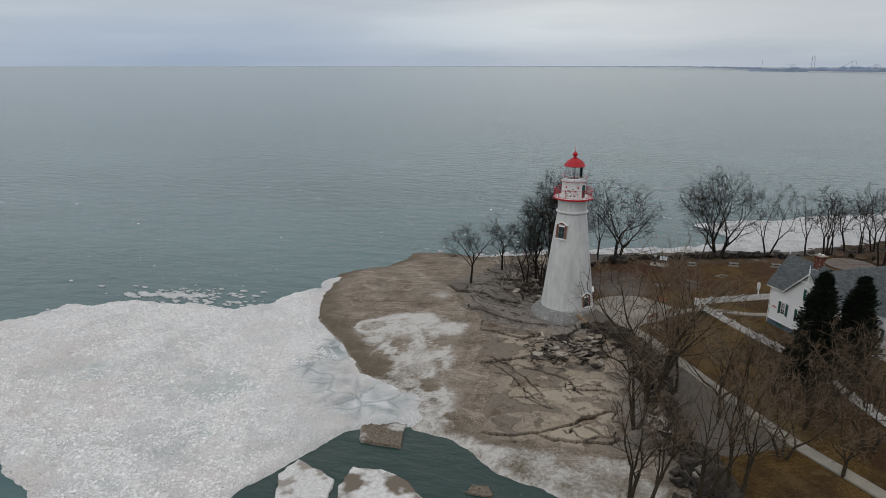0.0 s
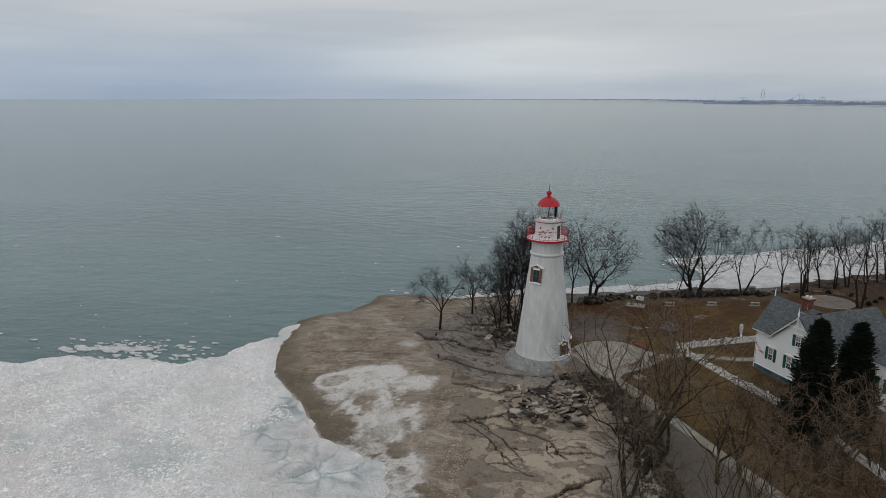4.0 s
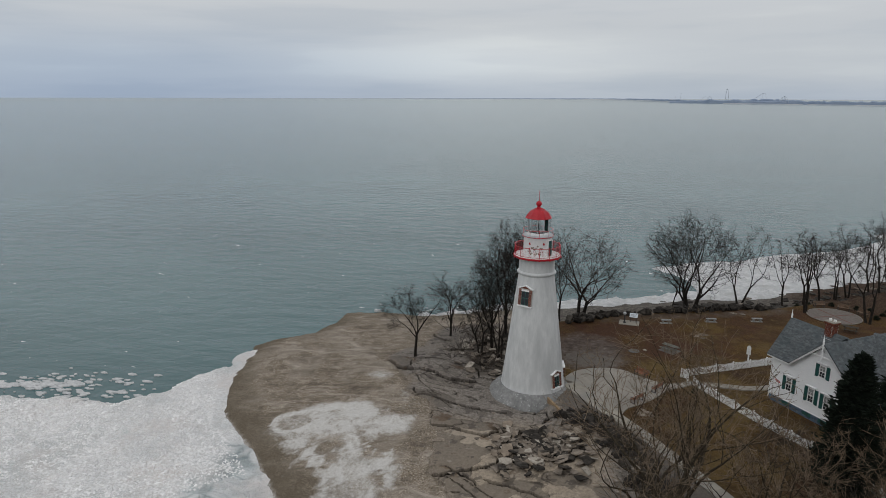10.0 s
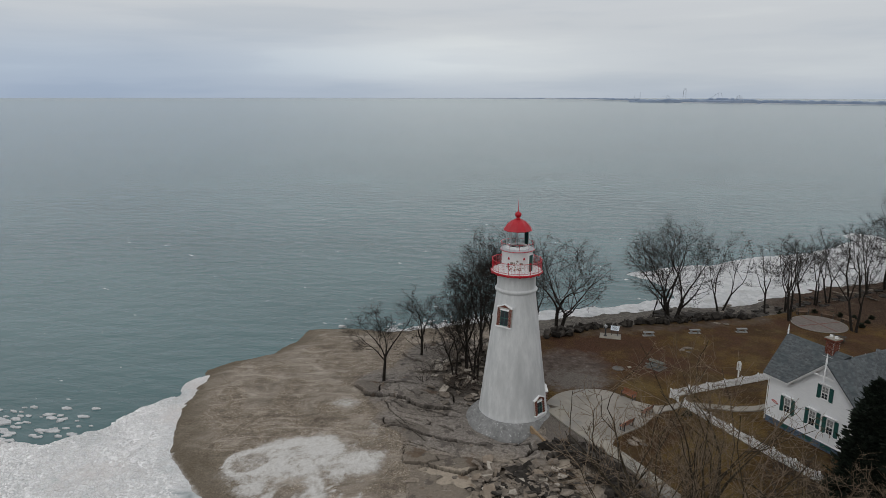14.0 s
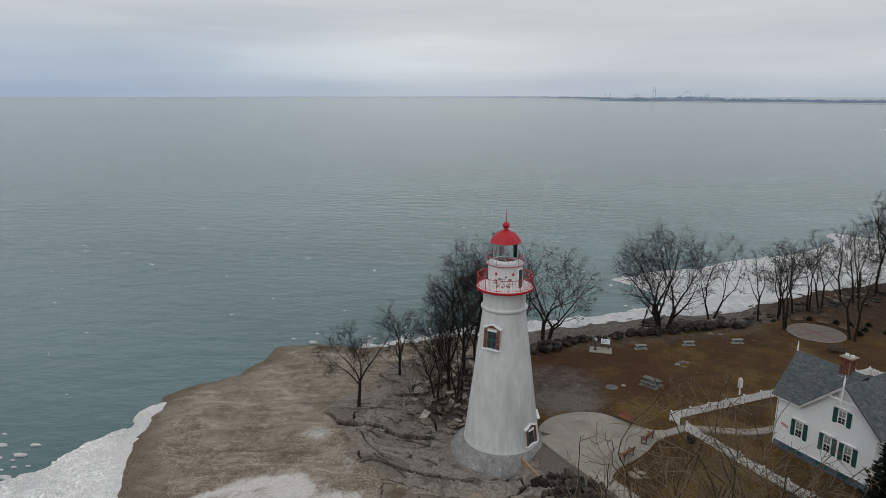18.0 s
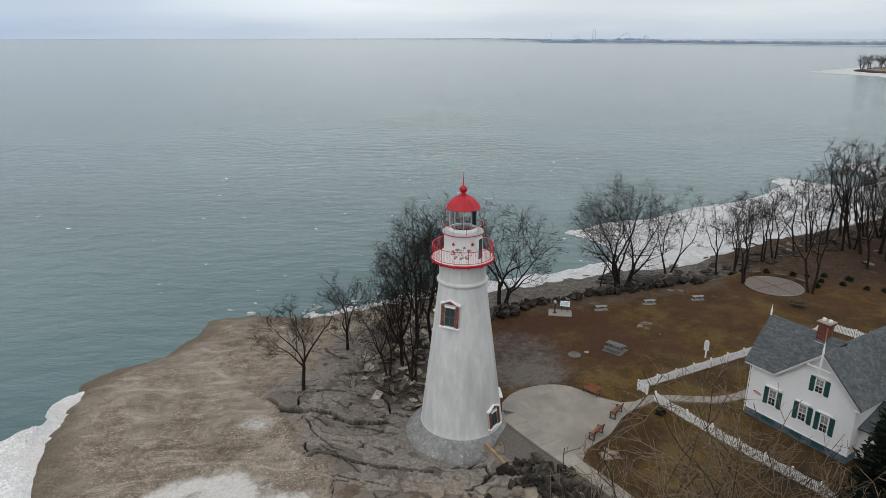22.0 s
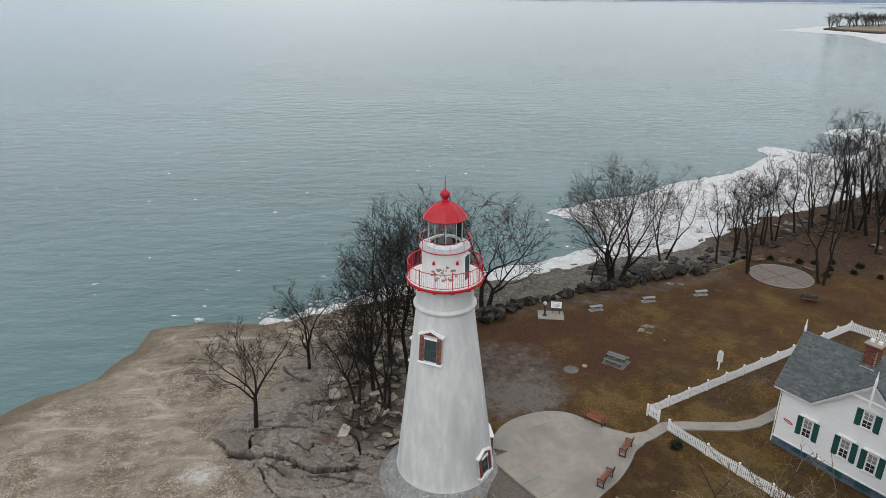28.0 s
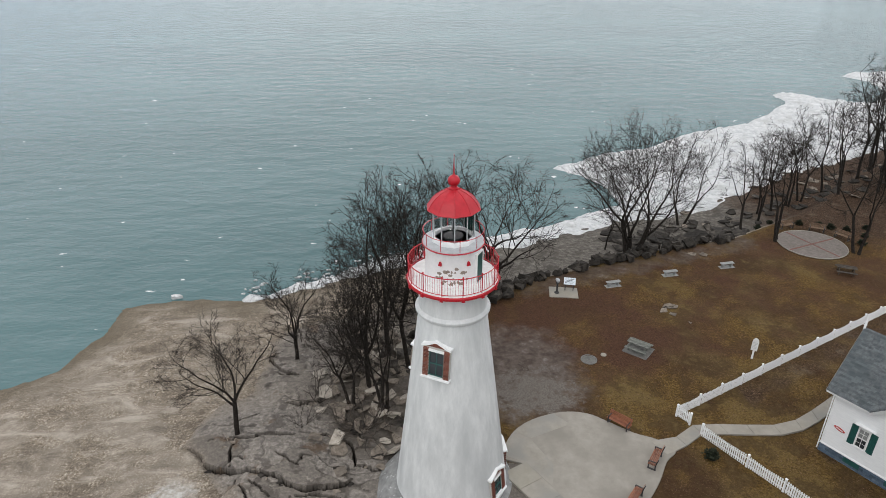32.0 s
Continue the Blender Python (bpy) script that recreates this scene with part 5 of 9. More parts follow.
def build_paving():
    pl = thing("plaza", "worn grey concrete plaza beside the tower", "plaza", kind="structure")
    def rounded(pts, last):
        """A smooth line through the points up to the last curved one, straight beyond."""
        out = []
        for i in range(len(pts)):
            p0, p1, p2, p3 = [Vector(pts[(i + k) % len(pts)]) for k in (-1, 0, 1, 2)]
            if i == 0:
                p0 = p1
            if i == last - 1:
                p3 = p2
            for u in ((0, 0.25, 0.5, 0.75) if i < last else (0,)):
                q = 0.5 * (2 * p1 + (p2 - p0) * u + (2 * p0 - 5 * p1 + 4 * p2 - p3) * u * u + (3 * p1 - p0 - 3 * p2 + p3) * u ** 3)
                out.append((q.x, q.y))
        return out

    part("slab", slab_mesh(rounded(PLAZA, 14), -0.5, -0.20), M["concrete_old"], pl)
    # repaired, paler bays
    for o in ([(4.5, 5.05), (6.0, 6.2), (7.6, 6.75), (8.6, 5.6), (5.6, 4.3)], [(3.4, 2.9), (5.0, 2.0), (6.3, 0.0), (6.7, 1.9), (5.6, 4.2), (4.3, 4.6)]):
        part("slab", slab_mesh(o, -0.4, -0.192), M["concrete"], pl, "bleached repaired bay")
    wk = thing("walkway", "long pale concrete walkway running along the crest", "path", kind="structure")
    left = [(3.3, 1.3), (4.8, -1.0), (7.2, -4.3), (9.9, -7.7), (14.2, -14.5), (18.65, -21.8), (22.75, -27.6), (26.3, -31.5), (31.6, -38), (42.6, -50.5)]
    right = [(4.9, 2.2), (6.1, 0.2), (9.3, -4.6), (11.4, -7.5), (15.2, -13.6), (19.3, -20.3), (23.4, -26.3), (27.2, -30.6), (32.6, -37), (43.5, -49.6)]

    def resample(pts, n):
        p = np.array(pts)
        s = np.concatenate([[0], np.cumsum(np.hypot(*np.diff(p, axis=0).T))])
        k = np.linspace(0, s[-1], n)
        return np.stack([np.interp(k, s, p[:, 0]), np.interp(k, s, p[:, 1])], 1)

    n = 40
    a, b = resample(left, n), resample(right, n)
    rnd = random.Random(5)
    for i in range(n - 1):
        e = 0.005
        q = [a[i] * (1 - e) + a[i + 1] * e, a[i + 1] * (1 - e) + a[i] * e, b[i + 1] * (1 - e) + b[i] * e, b[i] * (1 - e) + b[i + 1] * e]
        part("slab", slab_mesh([(float(x), float(y)) for x, y in q][::-1], -0.5, -0.185 + rnd.uniform(-0.004, 0.004)), M["concrete_light"] if rnd.random() < 0.75 else M["concrete"], wk)
    gp = thing("garden_path", "narrow concrete path from plaza to house", "path", kind="structure")
    la = [(13.7, 3.75), (15.6, 4.1), (17.4, 5.35), (20.6, 5.1), (23.8, 4.95), (26.6, 6.5), (29.6, 8.4)]
    lb = [(14.4, 2.45), (15.4, 2.8), (17.6, 4.35), (20.3, 4.1), (23.8, 3.95), (26.4, 5.3), (29.3, 7.2)]
    a, b = resample(la, 10), resample(lb, 10)
    for i in range(9):
        e = 0.005
        q = [a[i] * (1 - e) + a[i + 1] * e, a[i + 1] * (1 - e) + a[i] * e, b[i + 1] * (1 - e) + b[i] * e, b[i] * (1 - e) + b[i + 1] * e]
        part("slab", slab_mesh([(float(x), float(y)) for x, y in q][::-1], -0.5, -0.194 + 0.004 * (i % 3)), M["concrete"], gp)
    # timber edging by the tower
    t = thing("timber_edging", "weathered tan timber edging beside the tower base", "edging")
    a, b = Vector((1.9, -2.5, 0)), Vector((3.6, -5.7, 0))
    d = (b - a).normalized()
    ang = math.degrees(math.atan2(d.y, d.x))
    for i in range(2):
        o = part("timber", boxes((0, 1.86, -0.10, 0.10, -0.75, -0.08), bevel=0.02), mat("tan_timber", (0.22, 0.15, 0.09), (0.36, 0.26, 0.16), 5, 0.8, 0.3, coord="obj"), t)
        o.matrix_basis = pose(a.x + d.x * 1.9 * i, a.y + d.y * 1.9 * i, 0, 0, 0, ang)
    # the round lookout
    cx, cy, r = ROUND
    rp = thing("round_patio", "round pale brick patio with red bands", "patio", kind="structure")
    part("paving", slab_mesh([(cx + r * math.cos(2 * math.pi * i / 40), cy + r * math.sin(2 * math.pi * i / 40)) for i in range(40)], -0.6, -0.21), mat("pale_pavers", (0.13, 0.112, 0.101), (0.195, 0.172, 0.156), 3, 0.85, 0.3, 10), rp)
    for ang in (22, 112):
        o = part("band", boxes((-r + 0.1, r - 0.1, -0.11, 0.11, -0.3, -0.202)), mat("red_pavers", (0.13, 0.068, 0.056), (0.185, 0.098, 0.082), 6, 0.85, 0.3), rp)
        o.matrix_basis = pose(cx, cy, 0, 0, 0, ang)
    o = part("edge_ring", ring_tube(r, -0.22, 0.06, 48), M["concrete_old"], rp)
    o.matrix_basis = pose(cx, cy, 0)


build_paving()


# ---- benches ----
def slat_bench(m, label, group, wood="wood"):
    b = thing("park_bench", label, "bench", m, group)
    for x in (-0.72, 0.72):
        bm = boxes((x - 0.035, x + 0.035, -0.25, -0.18, 0, 0.42), (x - 0.035, x + 0.035, 0.18, 0.25, 0, 0.44), (x - 0.03, x + 0.03, -0.27, 0.25, 0.38, 0.43), (x - 0.03, x + 0.03, -0.27, -0.21, 0.43, 0.62), (x - 0.03, x + 0.03, -0.27, 0.24, 0.60, 0.64), (x - 0.06, x + 0.06, -0.28, 0.28, 0, 0.03))
        box(bm, x - 0.03, x + 0.03, -0.03, 0.03, 0, 0.5, m=pose(0, 0.22, 0.42, -14))
        part("end_frame", bm, M["iron"], b, "black iron end frame")
    for i in range(5):
        part("slat", boxes((-0.86, 0.86, -0.27 + 0.1 * i, -0.19 + 0.1 * i, 0.435, 0.465), bevel=0.006), M[wood], b)
    for i in range(4):
        o = part("slat", boxes((-0.86, 0.86, -0.055, -0.03, -0.04, 0.04), bevel=0.006), M[wood], b)
        o.matrix_basis = pose(0, 0.225 + 0.026 * i, 0.53 + 0.105 * i, -14)
    return b


b0 = slat_bench(pose(11.95, 5.35, -0.25, 0, 0, -45 + 0), "orange-brown slatted park bench on the plaza edge", "plaza benches")
copy_thing(b0, pose(13.35, 1.85, -0.2, 0, 0, -125))
copy_thing(b0, pose(11.0, -1.3, -0.2, 0, 0, -130))
for x, y, a in ((40.6, 37.3, 10), (43.6, 36.3, -28), (45.4, 34.3, -58)):
    slat_bench(pose(x, y, ground_z(x, y), 0, 0, a), "tan-brown slatted park bench beside the round patio", "patio benches", "tan_slats")


def stone_bench(m):
    b = thing("concrete_bench", "pale grey backless concrete bench on the lawn", "bench", m, "lawn benches")
    part("seat", boxes((-0.72, 0.72, -0.22, 0.22, 0.40, 0.50), bevel=0.015), M["bench_stone"], b)
    for x in (-0.48, 0.48):
        part("leg", boxes((x - 0.08, x + 0.08, -0.17, 0.17, 0.02, 0.40), bevel=0.01), M["bench_stone"], b)
    part("footing", boxes((-0.8, 0.8, -0.32, 0.32, -0.05, 0.02), bevel=0.01), M["bench_stone"], b)
    return b


g0 = stone_bench(pose(16.95, 24.9, ground_z(16.95, 24.9), 0, 0, 12))
for x, y, a in ((23.25, 26.8, 10), (29.65, 28.25, 10)):
    copy_thing(g0, pose(x, y, ground_z(x, y), 0, 0, a))


def picnic_table(m, pad=True):
    b = thing("picnic_table", "weathered grey wooden picnic table on a concrete pad" if pad else "weathered dark wooden picnic table on the lawn", "table", m, "picnic tables")
    wood = M["grey_wood"] if pad else M["dark_wood"]
    for i in range(5):
        part("top_board", boxes((-0.92, 0.92, -0.37 + 0.15 * i, -0.23 + 0.15 * i, 0.71, 0.75), bevel=0.006), wood, b)
    for s in (-1, 1):
        for k in range(2):
            y = s * (0.62 + 0.15 * k)
            part("seat_board", boxes((-0.92, 0.92, y - 0.07, y + 0.07, 0.41, 0.45), bevel=0.006), wood, b)
    for x in (-0.65, 0.65):
        bm = bmesh.new()
        for s in (-1, 1):
            box(bm, x - 0.025, x + 0.025, -0.05, 0.05, 0, 0.84, m=pose(0, s * 0.55, 0, s * 25))
        box(bm, x + 0.025, x + 0.07, -0.8, 0.8, 0.35, 0.41)
        part("leg", bm, wood, b)
    if pad:
        part("pad", boxes((-1.05, 1.05, -0.95, 0.95, -0.08, 0.02), bevel=0.01), M["pad_dark"], b, "cracked concrete pad")
    return b


picnic_table(pose(16.15, 14.3, ground_z(16.1, 14.3), 0, 0, -40))
picnic_table(pose(41.0, 26.4, ground_z(41, 26.4), 0, 0, -25), False)


def overlook():
    z = ground_z(11.8, 23.7)
    pad = thing("overlook_pad", "square pale concrete pad at the sea wall", "pad", pose(11.85, 23.75, z, 0, 0, -8), kind="structure")
    part("slab", boxes((-1.35, 1.35, -0.95, 0.95, -0.2, 0.07), bevel=0.015), M["concrete_light"], pad)
    s = thing("information_panel", "tilted pale blue information panel on dark posts", "sign", pose(12.45, 24.1, z + 0.07, 0, 0, -12))
    for x in (-0.38, 0.38):
        part("post", boxes((x - 0.04, x + 0.04, -0.04, 0.04, 0, 0.86)), M["iron"], s)
    p = part("panel", boxes((-0.55, 0.55, -0.36, 0.36, -0.02, 0.03), bevel=0.008), M["paper"], s, "pale blue and white printed panel")
    p.matrix_basis = pose(0, 0, 0.98, 38)
    for i in range(4):
        part("text_bar", boxes((-0.42, 0.42 - 0.1 * (i % 2), 0.18 - 0.13 * i, 0.22 - 0.13 * i, 0.03, 0.034)), M["iron"], p)
    v = thing("coin_viewer", "black coin-operated viewing telescope on a pedestal", "telescope", pose(11.2, 23.7, z + 0.07, 0, 0, 20))
    smooth(part("base", lathe([(0.24, 0), (0.24, 0.06), (0.14, 0.12), (0.09, 0.3), (0.09, 1.0), (0.13, 1.04), (0.13, 1.08)], 16), M["iron"], v), 40)
    part("yoke", boxes((-0.17, -0.13, -0.05, 0.05, 1.05, 1.4), (0.13, 0.17, -0.05, 0.05, 1.05, 1.4), (-0.17, 0.17, -0.05, 0.05, 1.02, 1.07)), M["iron"], v)
    h = lathe([(0.10, -0.2), (0.17, -0.14), (0.19, 0.0), (0.16, 0.16), (0.10, 0.24)], 16)
    bmesh.ops.transform(h, matrix=pose(0, 0, 1.36, -80), verts=h.verts)
    smooth(part("viewer_head", h, M["galv"], v, "pale metal viewer head"), 40)
    # inspection cover and a small cap
    c = thing("manhole_cover", "round concrete manhole cover set in the mud", "cover", pose(11.75, 13.15, ground_z(11.75, 13.15)))
    smooth(part("rim", lathe([(0.66, -0.2), (0.66, 0.05), (0.52, 0.06)], 28, cap=False), M["pad_dark"], c), 30)
    part("lid", lathe([(0.51, -0.1), (0.51, 0.045), (0.45, 0.055)], 28), M["pad_dark"], c)
    part("lift_eye", boxes((-0.06, 0.06, -0.02, 0.02, 0.05, 0.075)), M["iron"], c)
    c = thing("pipe_cap", "small pale round cap in the lawn", "cover", pose(13.1, 13.75, ground_z(13.1, 13.75)))
    smooth(part("cap", lathe([(0.24, -0.1), (0.24, 0.05), (0.18, 0.08), (0.02, 0.09)], 16), M["concrete_light"], c), 40)
    # white marker with an arched head
    z = ground_z(25.35, 12.8)
    s = thing("marker_sign", "white arched marker sign on a white post", "sign", pose(25.0, 12.8, z, 0, 0, -35))
    part("post", boxes((-0.07, 0.07, -0.07, 0.07, -0.2, 1.1), bevel=0.01), M["white"], s)
    arch = [(-0.24, 0.85), (0.24, 0.85), (0.24, 1.65)] + [(0.24 * math.cos(a), 1.65 + 0.36 * math.sin(a)) for a in np.linspace(0.2, math.pi - 0.2, 9)] + [(-0.24, 1.65)]
    p = part("panel", prism(arch, -0.11, -0.07, "y"), M["white_dirty"], s, "pale grey arched plaque")
    for i in range(5):
        part("text_bar", boxes((-0.17, 0.17, -0.113, -0.11, 1.05 + 0.13 * i, 1.085 + 0.13 * i)), M["galv"], p)


overlook()

# ---- picket fences ----
_picket = mesh_of("picket", prism([(-0.048, 0), (0.048, 0), (0.048, 0.93), (0, 1.0), (-0.048, 0.93)], -0.012, 0.012, "y"), M["white"])


def picket_fence(label, line, height=0.98, pitch=0.145, scallop=0.10):
    f = thing("picket_fence", label, "fence", group="picket fences")
    for (ax, ay), (bx, by) in zip(line, line[1:]):
        d = math.hypot(bx - ax, by - ay)
        bays = max(1, round(d / 2.35))
        ang = math.degrees(math.atan2(by - ay, bx - ax))
        for k in range(bays + 1):
            s = k / bays
            x, y = ax + (bx - ax) * s, ay + (by - ay) * s
            z = ground_z(x, y)
            if k < bays or (bx, by) == line[-1]:
                bm = boxes((-0.065, 0.065, -0.065, 0.065, -0.25, height + 0.06), bevel=0.008)
                box(bm, -0.08, 0.08, -0.08, 0.08, height + 0.06, height + 0.09, bevel=0.01)
                o = part("post", bm, M["white"], f)
                o.matrix_basis = pose(x, y, z, 0, 0, ang)
        for k in range(bays):
            s0, s1 = k / bays, (k + 1) / bays
            x0, y0, x1, y1 = ax + (bx - ax) * s0, ay + (by - ay) * s0, ax + (bx - ax) * s1, ay + (by - ay) * s1
            z0, z1 = ground_z(x0, y0), ground_z(x1, y1)
            L = math.hypot(x1 - x0, y1 - y0)
            for hz in (0.24, 0.72):
                o = part("rail", rod((x0, y0, z0 + hz), (x1, y1, z1 + hz), 0.035, 4), M["white"], f)
            n = max(2, round((L - 0.2) / pitch))
            for i in range(n):
                u = (0.12 + (L - 0.24) * (i + 0.5) / n) / L
                h = height - scallop * (1 - abs(2 * u - 1)) + 0.04
                c, s = math.cos(radians(ang)), math.sin(radians(ang))
                part_me("picket", _picket, f, at=pose(x0 + (x1 - x0) * u + s * 0.045, y0 + (y1 - y0) * u - c * 0.045, z0 + (z1 - z0) * u + 0.06, 0, 0, ang) @ Matrix.Diagonal((1, 1, h - 0.06, 1)))
    return f


picket_fence("white scalloped picket fence running back across the lawn", [(17.0, 5.35), (16.4, 6.25), (41.3, 19.6)])
picket_fence("white picket fence curving round the front garden", [(17.4, 4.25), (19.2, 1.3), (21.9, -2.9), (25.6, -8.0), (28.5, -14.8), (31.2, -21.4), (34.5, -29)])
picket_fence("white picket fence closing the back garden", [(41.3, 19.6), (44.4, 15.6), (47.5, 11)])

# ---------------- keeper's house ----------------
HOUSE = pose(24.88, 2.6, 0, 0, 0, -57.33)


def sash_window(house, x, z, y=0.0, w=0.62, h=1.42, shutters=True, hood=True, face=0):
    """A sash window on the wall y (front, looking to -y) with green shutters and a bracketed hood."""
    win = part("window", boxes((-w / 2 - 0.065, w / 2 + 0.065, -0.03, 0.06, -h / 2 - 0.02, h / 2 + 0.09)), M["white"], house, "white sash window with green shutters" if shutters else "small white window")
    win.matrix_basis = pose(x, y, z, 0, 0, face)
    part("sill", boxes((-w / 2 - 0.14, w / 2 + 0.14, -0.10, 0.05, -h / 2 - 0.09, -h / 2 - 0.02)), M["white"], win)
    for k in (0, 1):
        z0, z1 = (-h / 2, 0.0) if k == 0 else (0.0, h / 2)
        yy = -0.045 if k == 0 else -0.055
        t = 0.05
        bm = boxes((-w / 2, -w / 2 + t, yy - 0.02, yy + 0.02, z0, z1), (w / 2 - t, w / 2, yy - 0.02, yy + 0.02, z0, z1), (-w / 2 + t, w / 2 - t, yy - 0.02, yy + 0.02, z0, z0 + t), (-w / 2 + t, w / 2 - t, yy - 0.02, yy + 0.02, z1 - t, z1),
                   (-0.015, 0.015, yy - 0.015, yy + 0.015, z0 + t, z1 - t), (-w / 2 + t, -0.015, yy - 0.015, yy + 0.015, (z0 + z1) / 2 - 0.012, (z0 + z1) / 2 + 0.012), (0.015, w / 2 - t, yy - 0.015, yy + 0.015, (z0 + z1) / 2 - 0.012, (z0 + z1) / 2 + 0.012))
        sash = part("sash", bm, M["white_dirty"], win)
        for sx in (-1, 1):
            a, b = sorted((sx * 0.015, sx * (w / 2 - t)))
            part("pane", boxes((a, b, yy - 0.006, yy + 0.004, z0 + t, z1 - t)), M["window_glass"] if k == 0 else M["lace_glass"], sash)
    # net curtains behind the glass show as pale drapes at the sides
    for sx in (-1, 1):
        a, b = sorted((sx * 0.12, sx * (w / 2 - 0.05)))
        part("curtain", boxes((a, b, -0.036, -0.031, -h / 2 + 0.08, h / 2 - 0.06)), M["white_dirty"], win)
    if shutters:
        for sx in (-1, 1):
            a, b = sorted((sx * (w / 2 + 0.07), sx * (w / 2 + 0.46)))
            s = part("shutter", boxes((a, b, -0.05, 0.0, -h / 2 - 0.08, h / 2 + 0.04), bevel=0.006), M["green"], win, "dark green louvred shutter")
            bm = bmesh.new()
            for i in range(16):
                zz = -h / 2 + 0.02 + (h - 0.06) * i / 15
                box(bm, a + 0.05, b - 0.05, -0.064, -0.045, zz, zz + 0.05)
            part("louvre_panel", bm, M["green"], s)
    if hood:
        o = part("hood", boxes((-w / 2 - 0.30, w / 2 + 0.30, -0.24, 0.02, h / 2 + 0.20, h / 2 + 0.26), bevel=0.01), M["white"], win, "white bracketed hood")
        for sx in (-1, 1):
            part("bracket", prism([(-0.2, h / 2 + 0.2), (0.0, h / 2 + 0.2), (0.0, h / 2 - 0.02)], sx * (w / 2 + 0.2) - 0.025, sx * (w / 2 + 0.2) + 0.025, "x"), M["white"], o)
        part("fretwork", prism([(-0.30, h / 2 + 0.10), (-0.12, h / 2 + 0.18), (0, h / 2 + 0.11), (0.12, h / 2 + 0.18), (0.30, h / 2 + 0.10), (0.30, h / 2 + 0.2), (-0.30, h / 2 + 0.2)], -0.10, -0.05, "y"), M["galv"], o)
    return win


def roof_plane(house, pts, thick=0.14, label="", name="roof"):
    """A pitched roof plane with courses of shingles laid as stepped strips; pts run eave a, eave b, ridge b, ridge a."""
    a, b, c, d = [Vector(p) for p in pts]
    n = (b - a).cross(d - a).normalized()
    if n.z < 0:
        n = -n
    bm = bmesh.new()
    lo = [bm.verts.new(p) for p in (a, b, c, d)]
    hi = [bm.verts.new(p + n * thick) for p in (a, b, c, d)]
    bm.faces.new(lo[::-1])
    bm.faces.new(hi)
    for i in range(4):
        bm.faces.new((lo[i], lo[(i + 1) % 4], hi[(i + 1) % 4], hi[i]))
    bmesh.ops.recalc_face_normals(bm, faces=bm.faces)
    o = part(name, bm, M["shingle"], house, label or "slate-grey shingled roof")
    courses = int(max((d - a).length, (c - b).length) / 0.19)
    rnd = random.Random(courses)
    verts, faces = [], []
    for i in range(courses):
        s0, s1 = i / courses, (i + 1) / courses
        l0, r0, l1, r1 = a.lerp(d, s0), b.lerp(c, s0), a.lerp(d, s1), b.lerp(c, s1)
        w = (r0 - l0).length
        m = max(1, int(w / 0.34))
        off = rnd.random() / m
        for j in range(-1, m):
            u0, u1 = max(0, j / m + off), min(1, (j + 1) / m + off)
            if u1 - u0 < 0.002:
                continue
            up = rnd.uniform(0.018, 0.030)
            g = 0.006 / max(w, 0.1)
            q = [l0.lerp(r0, u0 + g) + n * (thick + up), l0.lerp(r0, u1 - g) + n * (thick + up), l1.lerp(r1, u1 - g) + n * (thick + 0.006), l1.lerp(r1, u0 + g) + n * (thick + 0.006)]
            q += [l0.lerp(r0, u0 + g) + n * thick, l0.lerp(r0, u1 - g) + n * thick]
            k = len(verts)
            verts += q
            faces += [(k, k + 1, k + 2, k + 3), (k + 4, k + 5, k + 1, k)]
    me = raw("roof_covering", verts, faces, M["shingle"])
    tagged(part_me("roof_covering", me, o), kind="stuff")
    return o


